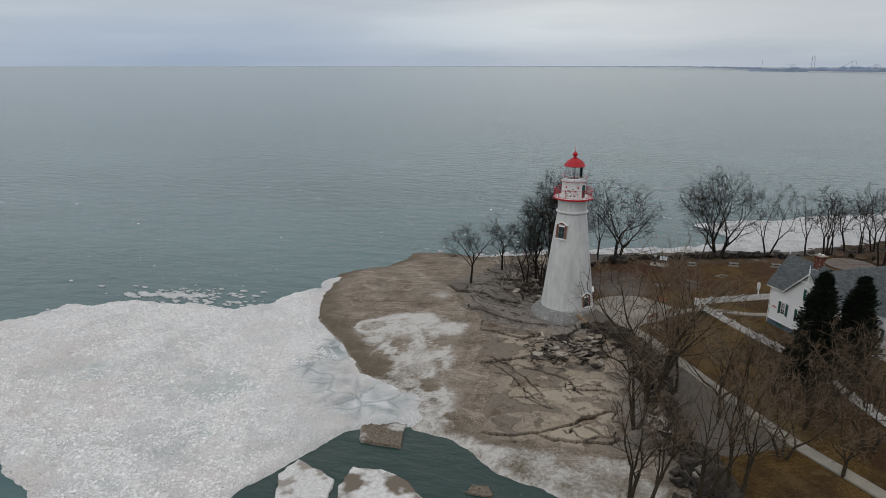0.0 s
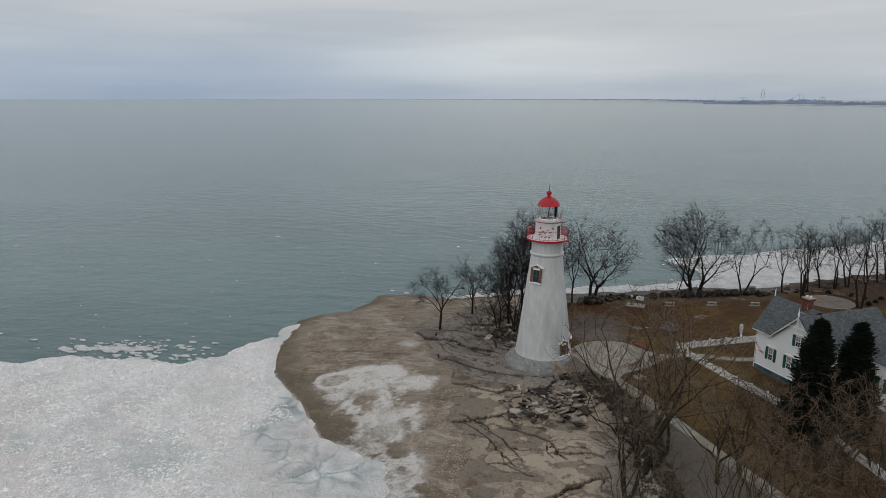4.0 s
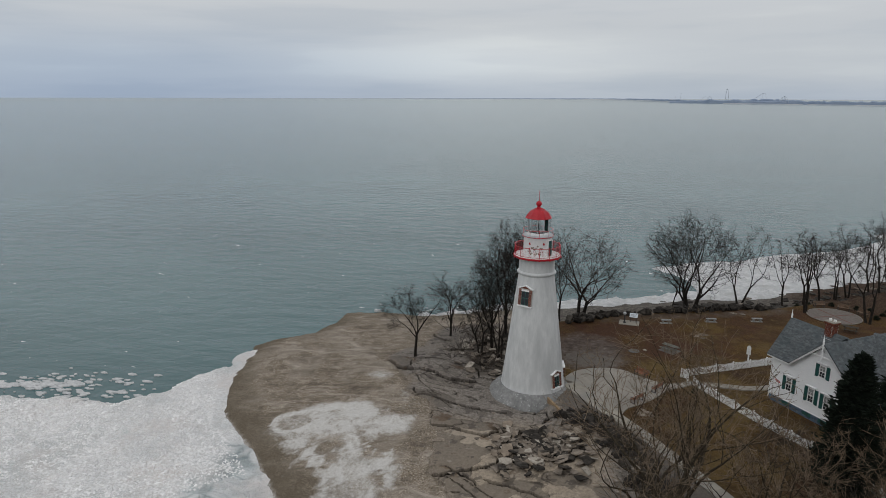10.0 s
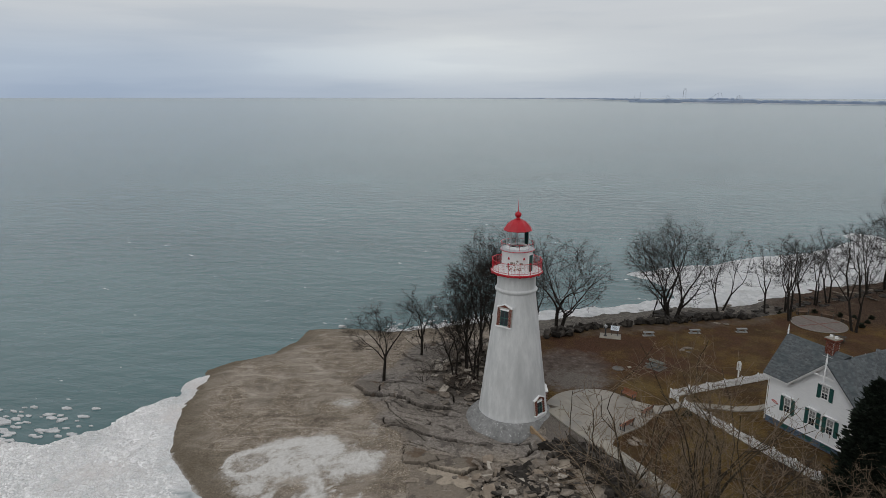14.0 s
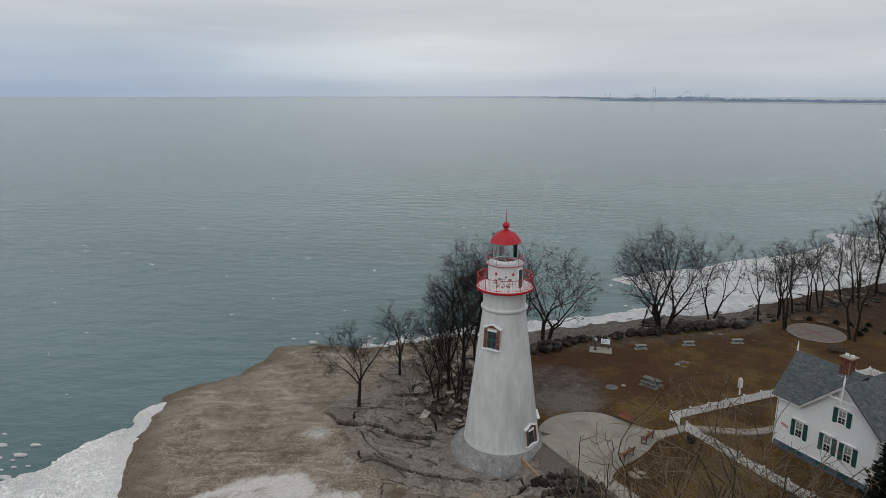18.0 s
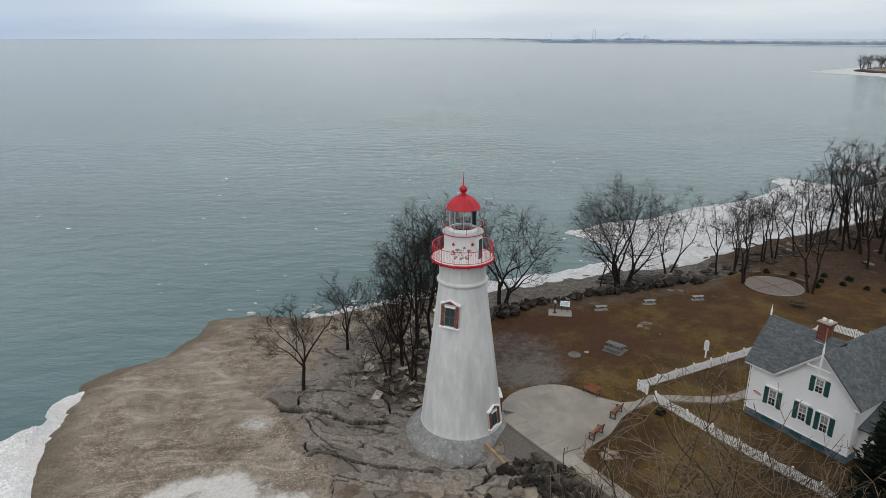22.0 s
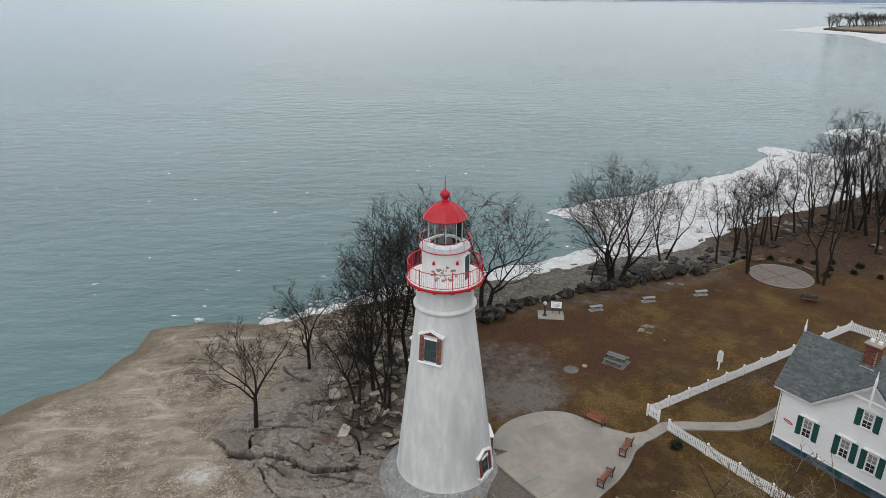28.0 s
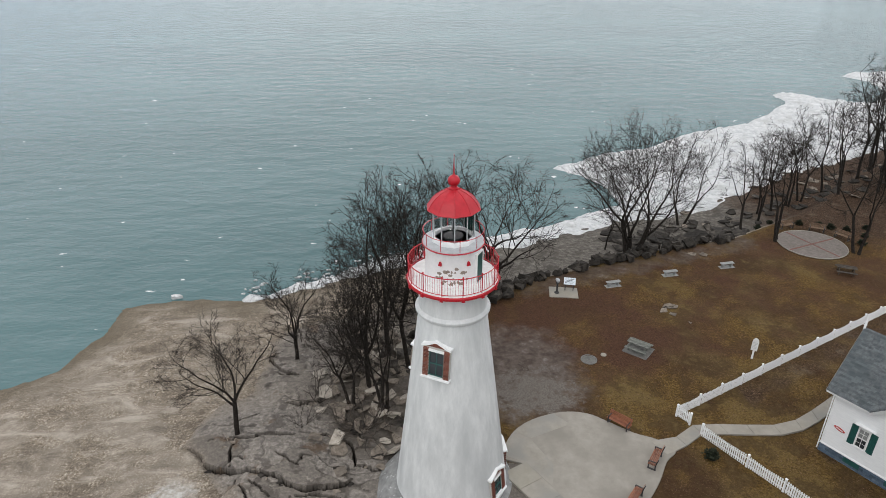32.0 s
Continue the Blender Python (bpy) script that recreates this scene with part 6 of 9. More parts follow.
def build_house():
    h = thing("keepers_house", "white clapboard house with grey shingle roofs and green shutters", "house", HOUSE)
    E, PK, RZ = 4.55, 7.76, 8.12       # eaves, front gable peak, ridge of the wing
    X0, X1, GX = -0.15, 8.35, 5.45       # front corners and the gable's centre
    D, W = 4.8, 10.5                   # wing depth and full depth
    # foundation with block courses
    part("foundation", boxes((X0 - 0.03, X1 + 0.03, -0.03, W, -0.8, 0.36)), M["foundation"], h, "blue-grey painted block foundation")
    x, k = X0, 0
    for row in range(4):
        x = X0 - (0.2 if row % 2 else 0)
        while x < X1:
            a, b = max(x, X0), min(x + 0.40, X1)
            if b - a > 0.03:
                part("block", boxes((a + 0.008, b - 0.008, -0.055, -0.02, -0.47 + 0.2 * row, -0.28 + 0.2 * row)), M["foundation"], h)
            x += 0.40
    for x in (1.9, 4.4, 6.2):
        part("vent", boxes((x - 0.5, x + 0.5, -0.065, -0.02, -0.12, 0.24)), M["green"], h, "dark green foundation vent")
    # walls: front with its gable, left gable end, rear block
    front = [(X0, 0.34), (X1, 0.34), (X1, E), (X1, E), (GX, PK - 0.12), (2.1, E + 0.0), (X0, E)]
    front = [(X0, 0.34), (X1, 0.34), (X1, E - 0.1), (GX, PK - 0.10), (2.1, E), (X0, E)]
    part("wall", prism(front, 0.0, 0.2, "y"), M["siding"], h, "white clapboard front wall")
    part("wall", prism([(0.2, 0.34), (D, 0.34), (D, E), (D / 2, RZ - 0.1), (0.2, E + 0.25)], X0, X0 + 0.2, "x"), M["siding"], h, "white clapboard gable end")
    part("wall", boxes((X1 - 0.2, X1, 0.2, W, 0.34, E - 0.1)), M["siding"], h)
    part("wall", boxes((2.1, X1, W - 0.2, W, 0.34, E)), M["siding"], h)
    part("wall", boxes((2.1, 2.3, D, W - 0.2, 0.34, E)), M["siding"], h)
    part("wall", boxes((X0, 2.1, D - 0.2, D, 0.34, E)), M["siding"], h)
    # clapboards: thin courses proud of the front wall
    n = 30
    verts, faces = [], []
    for i in range(58):
        z0, z1 = 0.40 + 0.125 * i, 0.40 + 0.125 * (i + 1)
        if z1 > PK - 0.25:
            break
        if z1 <= E - 0.12:
            a, b = X0, X1
        else:
            s = (z1 - E) / (PK - 0.1 - E)
            a, b = 2.1 + (GX - 2.1) * s + 0.05, X1 + (GX - X1) * s - 0.05
        k = len(verts)
        verts += [(a, -0.018, z0), (b, -0.018, z0), (b, -0.003, z1), (a, -0.003, z1), (a, -0.001, z0), (b, -0.001, z0)]
        faces += [(k, k + 1, k + 2, k + 3), (k + 4, k + 5, k + 1, k)]
    tagged(part_me("siding", raw("siding", verts, faces, M["siding"]), h), kind="stuff")
    part("corner_board", boxes((X0 - 0.03, X0 + 0.09, -0.035, 0.1, 0.3, E)), M["white"], h)
    part("corner_board", boxes((X1 - 0.09, X1 + 0.03, -0.035, 0.1, 0.3, E - 0.2)), M["white"], h)
    part("water_table", boxes((X0 - 0.05, X1 + 0.05, -0.08, 0.05, 0.30, 0.40), bevel=0.01), M["white"], h)
    part("downpipe", rod((X0 - 0.10, -0.08, -0.2), (X0 - 0.10, -0.08, E - 0.1), 0.04, 8), M["white"], h)
    # roofs: wing ridge along x, front gable ridge along y, both meeting at valleys
    ov = 0.5
    ys = -0.42
    ez = 4.55
    gsl = (PK - 4.52) / (GX - 2.1)
    # wing front slope, cut by the gable's valley
    roof_plane(h, [(X0 - ov, ys, ez), (2.0, ys, ez), (5.75, D / 2, RZ), (X0 - ov, D / 2, RZ)])
    roof_plane(h, [(3.6, D + 0.42, ez), (X0 - ov, D + 0.42, ez), (X0 - ov, D / 2, RZ), (5.75, D / 2, RZ)])
    # front gable slopes run back to the rear
    lz = PK - gsl * (GX - 2.0)
    roof_plane(h, [(2.0, ys + 5.2, lz), (1.96, ys, lz), (GX, ys, PK), (GX, ys + 5.2, PK)])
    roof_plane(h, [(2.0, W + 0.4, lz), (2.0, ys + 5.2, lz), (GX, ys + 5.2, PK), (GX, W + 0.4, PK)])
    rz = PK - gsl * 1.0 * (8.8 - GX)
    roof_plane(h, [(8.8, ys, rz), (8.8, W + 0.4, rz), (GX, W + 0.4, PK), (GX, ys, PK)])
    # bargeboards of the front gable, tie and finials
    for x1, z1 in ((1.96, lz), (8.8, rz)):
        bm = bmesh.new()
        vs = [(GX, PK + 0.10), (x1, z1 + 0.10), (x1, z1 - 0.12), (GX, PK - 0.18)]
        f = [bm.verts.new((a, ys - 0.05, b)) for a, b in vs]
        bm.faces.new(f)
        bmesh.ops.solidify(bm, geom=bm.faces[:], thickness=0.06)
        part("bargeboard", bm, M["white"], h, "white bargeboard")
    for y1, z1 in ((ys, ez), (D + 0.42, ez)):
        bm = bmesh.new()
        f = [bm.verts.new((X0 - ov - 0.04, a, b)) for a, b in ((D / 2, RZ + 0.1), (y1, z1 + 0.1), (y1, z1 - 0.1), (D / 2, RZ - 0.15))]
        bm.faces.new(f)
        bmesh.ops.solidify(bm, geom=bm.faces[:], thickness=0.06)
        part("bargeboard", bm, M["white"], h)
    part("gable_tie", boxes((GX - 1.05, GX + 1.05, ys - 0.04, ys + 0.03, 6.55, 6.68)), M["white"], h)
    part("king_post", boxes((GX - 0.07, GX + 0.07, ys - 0.06, ys + 0.04, 6.2, PK + 0.3), bevel=0.01), M["white"], h)
    part("eave_board", boxes((X0 - ov, 1.95, ys - 0.02, ys + 0.04, ez - 0.12, ez + 0.08)), M["white"], h)
    part("soffit", boxes((X0 - ov, 2.0, ys + 0.04, 0.0, E - 0.09, E - 0.05)), M["white"], h)

    def finial(x, y, z):
        f = lathe([(0.07, 0), (0.07, 0.28), (0.10, 0.31), (0.06, 0.36), (0.085, 0.46), (0.05, 0.58), (0.02, 1.02)], 10)
        o = part("finial", f, M["white"], h, "white turned finial")
        o.matrix_basis = pose(x, y, z)

    finial(X0 - ov - 0.02, D / 2, RZ)
    finial(GX, ys - 0.02, PK + 0.1)
    # chimney on the wing ridge
    c = part("chimney", boxes((3.55, 4.35, 1.95, 2.75, 6.2, 9.1)), M["mortar"], h, "red brick chimney with pale cap")
    rows = 24
    for i in range(rows):
        z = 7.15 + 0.081 * i
        for j in range(4):
            o = 0.1 if i % 2 else 0
            a, b = 3.55 + 0.2 * j - o, 3.55 + 0.2 * j + 0.19 - o
            a, b = max(a, 3.535), min(b, 4.35)
            part("brick", boxes((a, b, 1.935, 1.97, z, z + 0.07)), M["brick"], c)
            a, b = max(1.95 + 0.2 * j - o, 1.94), min(1.95 + 0.2 * j + 0.19 - o, 2.75)
            part("brick", boxes((3.535, 3.57, a, b, z, z + 0.07)), M["brick"], c)
            part("brick", boxes((4.33, 4.365, a, b, z, z + 0.07)), M["brick"], c)
    part("corbel", boxes((3.47, 4.43, 1.87, 2.83, 9.05, 9.16), (3.42, 4.48, 1.82, 2.88, 9.16, 9.28), bevel=0.01), M["brick"], c)
    part("cap", boxes((3.40, 4.50, 1.80, 2.90, 9.28, 9.36), bevel=0.015), M["concrete_light"], c, "pale mortar cap")
    for x in (3.7, 4.2):
        f = lathe([(0.13, 9.33), (0.15, 9.38), (0.12, 9.52), (0.14, 9.55)], 12)
        bmesh.ops.transform(f, matrix=pose(x, 2.35, 0), verts=f.verts)
        part("flue", f, M["white_dirty"], c)
    part("flashing", boxes((3.47, 4.43, 1.80, 1.94, 7.52, 7.62)), M["white"], c)
    # windows
    sash_window(h, 2.0, 2.20)
    sash_window(h, 4.58, 2.15)
    sash_window(h, 6.32, 2.08)
    sash_window(h, 5.46, 5.0, h=1.18)
    # painted oval sign by the corner
    oval = [(0.36 * math.cos(a), 0.12 * math.sin(a)) for a in np.linspace(0, 2 * math.pi, 16, endpoint=False)]
    s = part("wall_sign", prism(oval, -0.05, -0.02, "y"), mat("red_sign", (0.38, 0.04, 0.04), (0.48, 0.06, 0.06), 6, 0.5, 0.0), h, "red oval sign with pale lettering bars")
    s.matrix_basis = pose(0.65, 0, 2.0, 0, 12, 0)
    part("text_bar", boxes((-0.24, 0.24, -0.055, -0.05, -0.03, 0.03)), M["white"], s)
    # rear wing to the right, its own ridge along x
    R1, RY = 15.2, 6.6
    part("wall", boxes((X1, R1, 4.2, 4.4, -0.4, E)), M["siding"], h)
    part("wall", prism([(4.4, -0.4), (9.2, -0.4), (9.2, E), (RY + 0.2, 7.9), (4.4, E)], R1 - 0.2, R1, "x"), M["siding"], h)
    part("wall", boxes((X1, R1 - 0.2, 9.0, 9.2, -0.4, E)), M["siding"], h)
    roof_plane(h, [(7.4, 3.85, 4.55), (R1 + 0.45, 3.85, 4.55), (R1 + 0.45, RY, 8.0), (5.3, RY, 8.0)])
    roof_plane(h, [(R1 + 0.45, 9.5, 4.4), (5.3, 9.5, 4.4), (5.3, RY, 8.0), (R1 + 0.45, RY, 8.0)])
    finial(R1 + 0.45, RY, 8.0)
    sash_window(h, 11.2, 2.3, 4.2)
    sash_window(h, 13.2, 2.3, 4.2)
    # low entry beside the gable
    part("wall", boxes((X1, 11.2, 1.3, 4.2, -0.4, 2.5)), M["siding"], h, "white lean-to entry")
    roof_plane(h, [(X1 - 0.02, 0.9, 2.45), (11.6, 0.9, 2.45), (11.6, 4.2, 3.75), (X1 - 0.02, 4.2, 3.75)])
    sash_window(h, 9.2, 1.2, 1.3, w=0.5, h=0.95, shutters=False, hood=False)
    part("gutter", rod((X1 + 0.02, ys, rz - 0.02), (X1 + 0.30, ys, rz - 0.02), 0.05, 8), M["white"], h)
    return h


build_house()

# ---------------- trees ----------------
def tube_mesh(name, paths, material, sides=(6, 4, 3)):
    """Tapered tubes; each path is a list of (point, radius). A path of two points that ends fine is a single cone."""
    verts, faces = [], []
    ref = Vector((0.31, 0.77, 0.2))
    for path in paths:
        r0 = path[0][1]
        n = sides[0] if r0 > 0.09 else sides[1] if r0 > 0.03 else sides[2]
        base = len(verts)
        cone = len(path) == 2 and path[1][1] < 0.0045
        for i, (p, r) in enumerate(path):
            if cone and i:
                verts.append((p.x, p.y, p.z))
                break
            q = path[min(i + 1, len(path) - 1)][0] - path[max(i - 1, 0)][0]
            z = q.normalized() if q.length > 1e-6 else Vector((0, 0, 1))
            x = z.cross(ref).normalized()
            y = z.cross(x)
            for k in range(n):
                a = 2 * math.pi * k / n
                v = p + (x * math.cos(a) + y * math.sin(a)) * r
                verts.append((v.x, v.y, v.z))
        if cone:
            for k in range(n):
                faces.append((base + k, base + (k + 1) % n, base + n))
            continue
        for i in range(len(path) - 1):
            for k in range(n):
                a, b = base + i * n + k, base + i * n + (k + 1) % n
                faces.append((a, b, b + n, a + n))
    me = raw(name, verts, faces, material, True)
    return me


def wood_path(rnd, p, d, length, r0, r1, segs, rise, crook):
    """One limb: it bends upwards and wanders a little, tapering from r0 to r1."""
    pts = [(p.copy(), r0)]
    for i in range(segs):
        d = (d + Vector((rnd.gauss(0, crook), rnd.gauss(0, crook), rnd.gauss(0, crook * 0.7) + rise))).normalized()
        p = p + d * (length / segs)
        pts.append((p.copy(), r0 + (r1 - r0) * ((i + 1) / segs) ** 0.85))
    return pts


def along(pts, s):
    k = min(s, 0.999) * (len(pts) - 1)
    j = int(k)
    a, b = pts[j], pts[j + 1]
    return a[0].lerp(b[0], k - j), a[1] + (b[1] - a[1]) * (k - j), (b[0] - a[0]).normalized()


def turned(rnd, axis, lo, hi, roll=None):
    side = axis.orthogonal().normalized()
    side.rotate(Matrix.Rotation(rnd.uniform(0, 2 * math.pi) if roll is None else roll, 3, axis))
    a = radians(rnd.uniform(lo, hi))
    return (axis * math.cos(a) + side * math.sin(a)).normalized()


def bare_tree(seed, height, width, low=0.3, stems=1, splay=10, leaders=3, counts=(6, 6, 5, 4), girth=0.2, tip=0.006, fork=(12, 32), rise=0.07, crook=0.13, shoots=0.62, bark="bark", twig=None):
    """Trunk, forking leaders, limbs, branches, branchlets and twigs, kept within a lobed crown."""
    rnd = random.Random(seed)
    foot = height * low * 0.72
    cz, rz, rx = (height + foot) / 2, (height - foot) / 2, width / 2
    lobes = [(Vector((rnd.gauss(0, 1), rnd.gauss(0, 1), rnd.gauss(0, 0.8))).normalized(), rnd.choice((-0.14, -0.08, 0.08, 0.12))) for _ in range(7)]

    def fits(q):
        e = Vector((q.x / rx, q.y / rx, (q.z - cz) / rz))
        n = e.length
        if n < 1e-6:
            return True
        u = e / n
        return n < 1 + sum(k * max(0.0, (u.dot(v) - 0.4) / 0.6) for v, k in lobes)

    def shoot(p, d, length, r0, r1, segs, lift):
        for _ in range(9):
            q = wood_path(rnd, p, d, length, r0, r1, segs, lift, crook)
            if fits(q[-1][0]):
                break
            length *= 0.84
        return q, length

    wood, limbs, fine = [], [], []
    for s in range(stems):
        a = 2 * math.pi * (s + 0.4 * rnd.random()) / stems + seed
        out = Vector((math.cos(a), math.sin(a), 0))
        p = out * (girth * 1.1 if stems > 1 else 0) + Vector((0, 0, -0.35))
        d = (Vector((0, 0, 1)) + out * math.tan(radians(splay if stems > 1 else 0)) + Vector((rnd.gauss(0, 0.05), rnd.gauss(0, 0.05), 0))).normalized()
        trunk = wood_path(rnd, p, d, height * low * rnd.uniform(0.85, 1.2) + 0.35, girth, girth * 0.78, 6, 0.01, 0.05)
        trunk[0] = (trunk[0][0], girth * 1.45)
        wood.append(trunk)
        roll0 = rnd.uniform(0, 6.28)
        for k in range(leaders):
            at = 1.0 if k < 2 else rnd.uniform(0.7, 1.0)
            q, r, ax = along(trunk, at)
            lead, n1 = shoot(q, turned(rnd, ax, *fork, roll0 + 6.28 * (k + rnd.uniform(-0.25, 0.25)) / leaders), height * rnd.uniform(0.46, 0.70), r * rnd.uniform(0.55, 0.78), tip * 1.6, 9, rise * 0.5)
            wood.append(lead)
            for i in range(counts[0]):
                u = 0.12 + 0.88 * (i + rnd.random()) / counts[0] if i < counts[0] - 1 else 0.995
                q, r, ax = along(lead, u)
                wide_a = (48, 78) if u < 0.35 else (32, 60)
                lim, n2 = shoot(q, turned(rnd, ax, *wide_a, 2.4 * i + rnd.uniform(-0.6, 0.6)), width * rnd.uniform(0.36, 0.62) * (1.08 - 0.34 * u), max(r * rnd.uniform(0.42, 0.62), tip * 2.2), tip * 1.3, 7, rise * 0.75)
                limbs.append(lim)
                for jj in range(max(2, round(counts[1] * min(1.3, n2 / (0.40 * width))))):
                    v = rnd.uniform(0.16, 1.0)
                    q, r, ax = along(lim, v)
                    br, n3 = shoot(q, turned(rnd, ax, 30, 58), n2 * rnd.uniform(0.34, 0.58) * (1.1 - 0.4 * v), max(r * 0.55, tip * 1.7), tip * 1.1, 4, rise * 0.7)
                    fine.append(br)
                    for m in range(max(2, round(counts[2] * min(1.3, n3 / (0.17 * width))))):
                        q, r, ax = along(br, rnd.uniform(0.12, 1.0))
                        n4 = max(n3 * rnd.uniform(0.35, 0.6), 0.35)
                        bl = wood_path(rnd, q, turned(rnd, ax, 28, 60), n4, max(r * 0.6, tip * 1.1), tip * 0.75, 3, rise * 0.4, crook)
                        fine.append(bl)
                        for w in range(counts[3]):
                            q, r, ax = along(bl, 0.2 + 0.8 * (w + rnd.random()) / counts[3])
                            e = q + (turned(rnd, ax, 20, 55) + Vector((0, 0, 0.05))) * rnd.uniform(0.35, 0.9) * shoots
                            fine.append([(q, tip * 0.72), (e, 0.002)])
    zs = sorted(q[0].z for path in fine for q in path)
    return tube_mesh("trunk", wood, M[bark], (8, 6, 5)), tube_mesh("branching", limbs, M[bark], (6, 5, 4)), tube_mesh("crown", fine, M[twig or bark], (5, 4, 3)), zs[int(-0.002 * len(zs)) - 1]


def limb(rnd, p, d, length, r, segs, wob, lift):
    pts = [(p.copy(), r)]
    for i in range(segs):
        d = (d + Vector((rnd.gauss(0, wob), rnd.gauss(0, wob), rnd.gauss(0, wob * 0.7) + lift))).normalized()
        p = p + d * (length / segs)
        pts.append((p.copy(), r * (1 - 0.62 * (i + 1) / segs)))
    return pts, d


def grow(rnd, p, d, length, r, level, cfg, out):
    segs = (5, 5, 4, 3, 2, 1)[min(level, 5)] if level < cfg["levels"] else (2 if level < 4 else 1)
    pts, _ = limb(rnd, p, d, length, r, segs, cfg["wob"] * (0.7 + 0.25 * level), cfg["lift"] * (1 if level else 0.2))
    out.append((level, pts))
    if level >= cfg["levels"]:
        return
    n = cfg["kids"][level]
    for i in range(n):
        s = cfg["first"][level] + (1 - cfg["first"][level]) * (i + rnd.random()) / n
        s = min(s, 0.999)
        k = s * segs
        j = int(k)
        a, b = pts[j], pts[j + 1]
        q = a[0].lerp(b[0], k - j)
        rr = a[1] + (b[1] - a[1]) * (k - j)
        ax = (b[0] - a[0]).normalized()
        side = ax.orthogonal().normalized()
        side.rotate(Matrix.Rotation(rnd.uniform(0, 2 * math.pi) if level else 2.4 * i + rnd.uniform(-0.5, 0.5), 3, ax))
        spread = radians(rnd.uniform(*cfg["angle"][min(level, len(cfg["angle"]) - 1)]))
        nd = (ax * math.cos(spread) + side * math.sin(spread)).normalized()
        ln = length * cfg["ratio"][level] * rnd.uniform(0.7, 1.15) * (1 - 0.35 * s * (level > 0))
        cz, rx, rz = cfg["dome"]
        for _ in range(6):
            e = q + nd * ln
            if (e.x * e.x + e.y * e.y) / (rx * rx) + ((e.z - cz) / rz) ** 2 < 1.0 + 0.12 * rnd.random():
                break
            ln *= 0.8
        grow(rnd, q, nd, ln, max(rr * rnd.uniform(*cfg["thin"]), cfg["tip"]), level + 1, cfg, out)


# dome: centre height, half width and half height of the crown that the branches stay within
BUSH = dict(levels=3, kids=(4, 3, 2), first=(0.12, 0.15, 0.2), angle=((20, 55), (25, 60), (30, 65)), ratio=(0.7, 0.55, 0.5), wob=0.2, lift=0.04, tip=0.008, thin=(0.5, 0.7), dome=(1.6, 2.4, 2.0))


def tree_meshes(seed, cfg, trunk_len, r, trunks=1, lean=0.1, bark="bark", twig=None):
    rnd = random.Random(seed)
    out = []
    for k in range(trunks):
        a = 2 * math.pi * (k + rnd.random() * 0.4) / trunks
        off = Vector((math.cos(a), math.sin(a), 0)) * (0.25 * r * 4 if trunks > 1 else 0)
        d = Vector((rnd.gauss(0, lean * 0.4), rnd.gauss(0, lean * 0.4), 1)) + (Vector((math.cos(a), math.sin(a), 0)) * lean * 2.2 if trunks > 1 else Vector((0, 0, 0)))
        grow(rnd, off + Vector((0, 0, -0.3)), d.normalized(), trunk_len * rnd.uniform(0.9, 1.1), r, 0, cfg, out)
    top = sorted(q[0].z for l, p in out for q in p)[int(-0.004 * sum(len(p) for l, p in out)) - 1]
    wood = [p for l, p in out if l == 0]
    # flare at the foot
    for p in wood:
        p[0] = (p[0][0], p[0][1] * 1.35)
    limbs = [p for l, p in out if l == 1]
    crown = [p for l, p in out if l >= 2]
    return tube_mesh("trunk", wood, M[bark], (8, 6, 5)), tube_mesh("branching", limbs, M[bark], (6, 5, 4)), tube_mesh("crown", crown, M[twig or bark]), top


def plant(meshes, x, y, height, turn, name, label, group="", squash=1.0, dz=0.0, lean=(0, 0)):
    tr, li, cr, top = meshes
    s = height / top
    t = thing(name, label, "tree", pose(x, y, ground_z(x, y) + dz, lean[0], lean[1]) @ pose(0, 0, 0, 0, 0, turn) @ Matrix.Diagonal((s * squash, s * squash, s, 1)), group)
    part_me("trunk", tr, t)
    part_me("branching", li, t)
    part_me("crown", cr, t)
    return t


small_far = bare_tree(45, 12, 9.4, 0.2, 1, leaders=3, counts=(4, 4, 3, 2), girth=0.3, tip=0.04, bark="bark_grey")
broad = [bare_tree(31, 14.6, 15.0, 0.2, 3, 22, 3, (7, 7, 5, 5), 0.30, 0.0105, fork=(16, 48), rise=0.05), bare_tree(32, 12, 11.4, 0.24, 2, 16, 3, (6, 7, 5, 5), 0.22, 0.0105, fork=(16, 48), rise=0.05), bare_tree(33, 12, 8.8, 0.2, 2, 22, 2, (6, 6, 5, 5), 0.17, 0.0088)]
tall = [bare_tree(41, 12, 6.8, 0.3, 1, 0, 3, (5, 5, 4, 4), 0.17, 0.011, fork=(8, 30)), bare_tree(42, 12, 7.8, 0.26, 2, 8, 2, (5, 5, 4, 4), 0.15, 0.011, fork=(8, 30)), bare_tree(43, 12, 7.2, 0.3, 2, 6, 2, (5, 5, 4, 4), 0.15, 0.011, fork=(8, 28)), bare_tree(44, 12, 6.2, 0.34, 1, 0, 3, (5, 5, 4, 3), 0.16, 0.011, fork=(6, 26)), bare_tree(46, 12, 7.0, 0.3, 1, 0, 3, (4, 4, 4, 3), 0.18, 0.015, fork=(8, 28))]
clump = [bare_tree(47, 12, 8.8, 0.26, 2, 10, 3, (6, 7, 5, 4), 0.17, 0.009, fork=(12, 38), rise=0.05), bare_tree(48, 12, 9.6, 0.22, 3, 14, 2, (6, 7, 5, 4), 0.16, 0.009, fork=(12, 40), rise=0.05), bare_tree(49, 12, 8.6, 0.28, 1, 0, 4, (6, 7, 5, 4), 0.2, 0.009, fork=(12, 42), rise=0.05)]
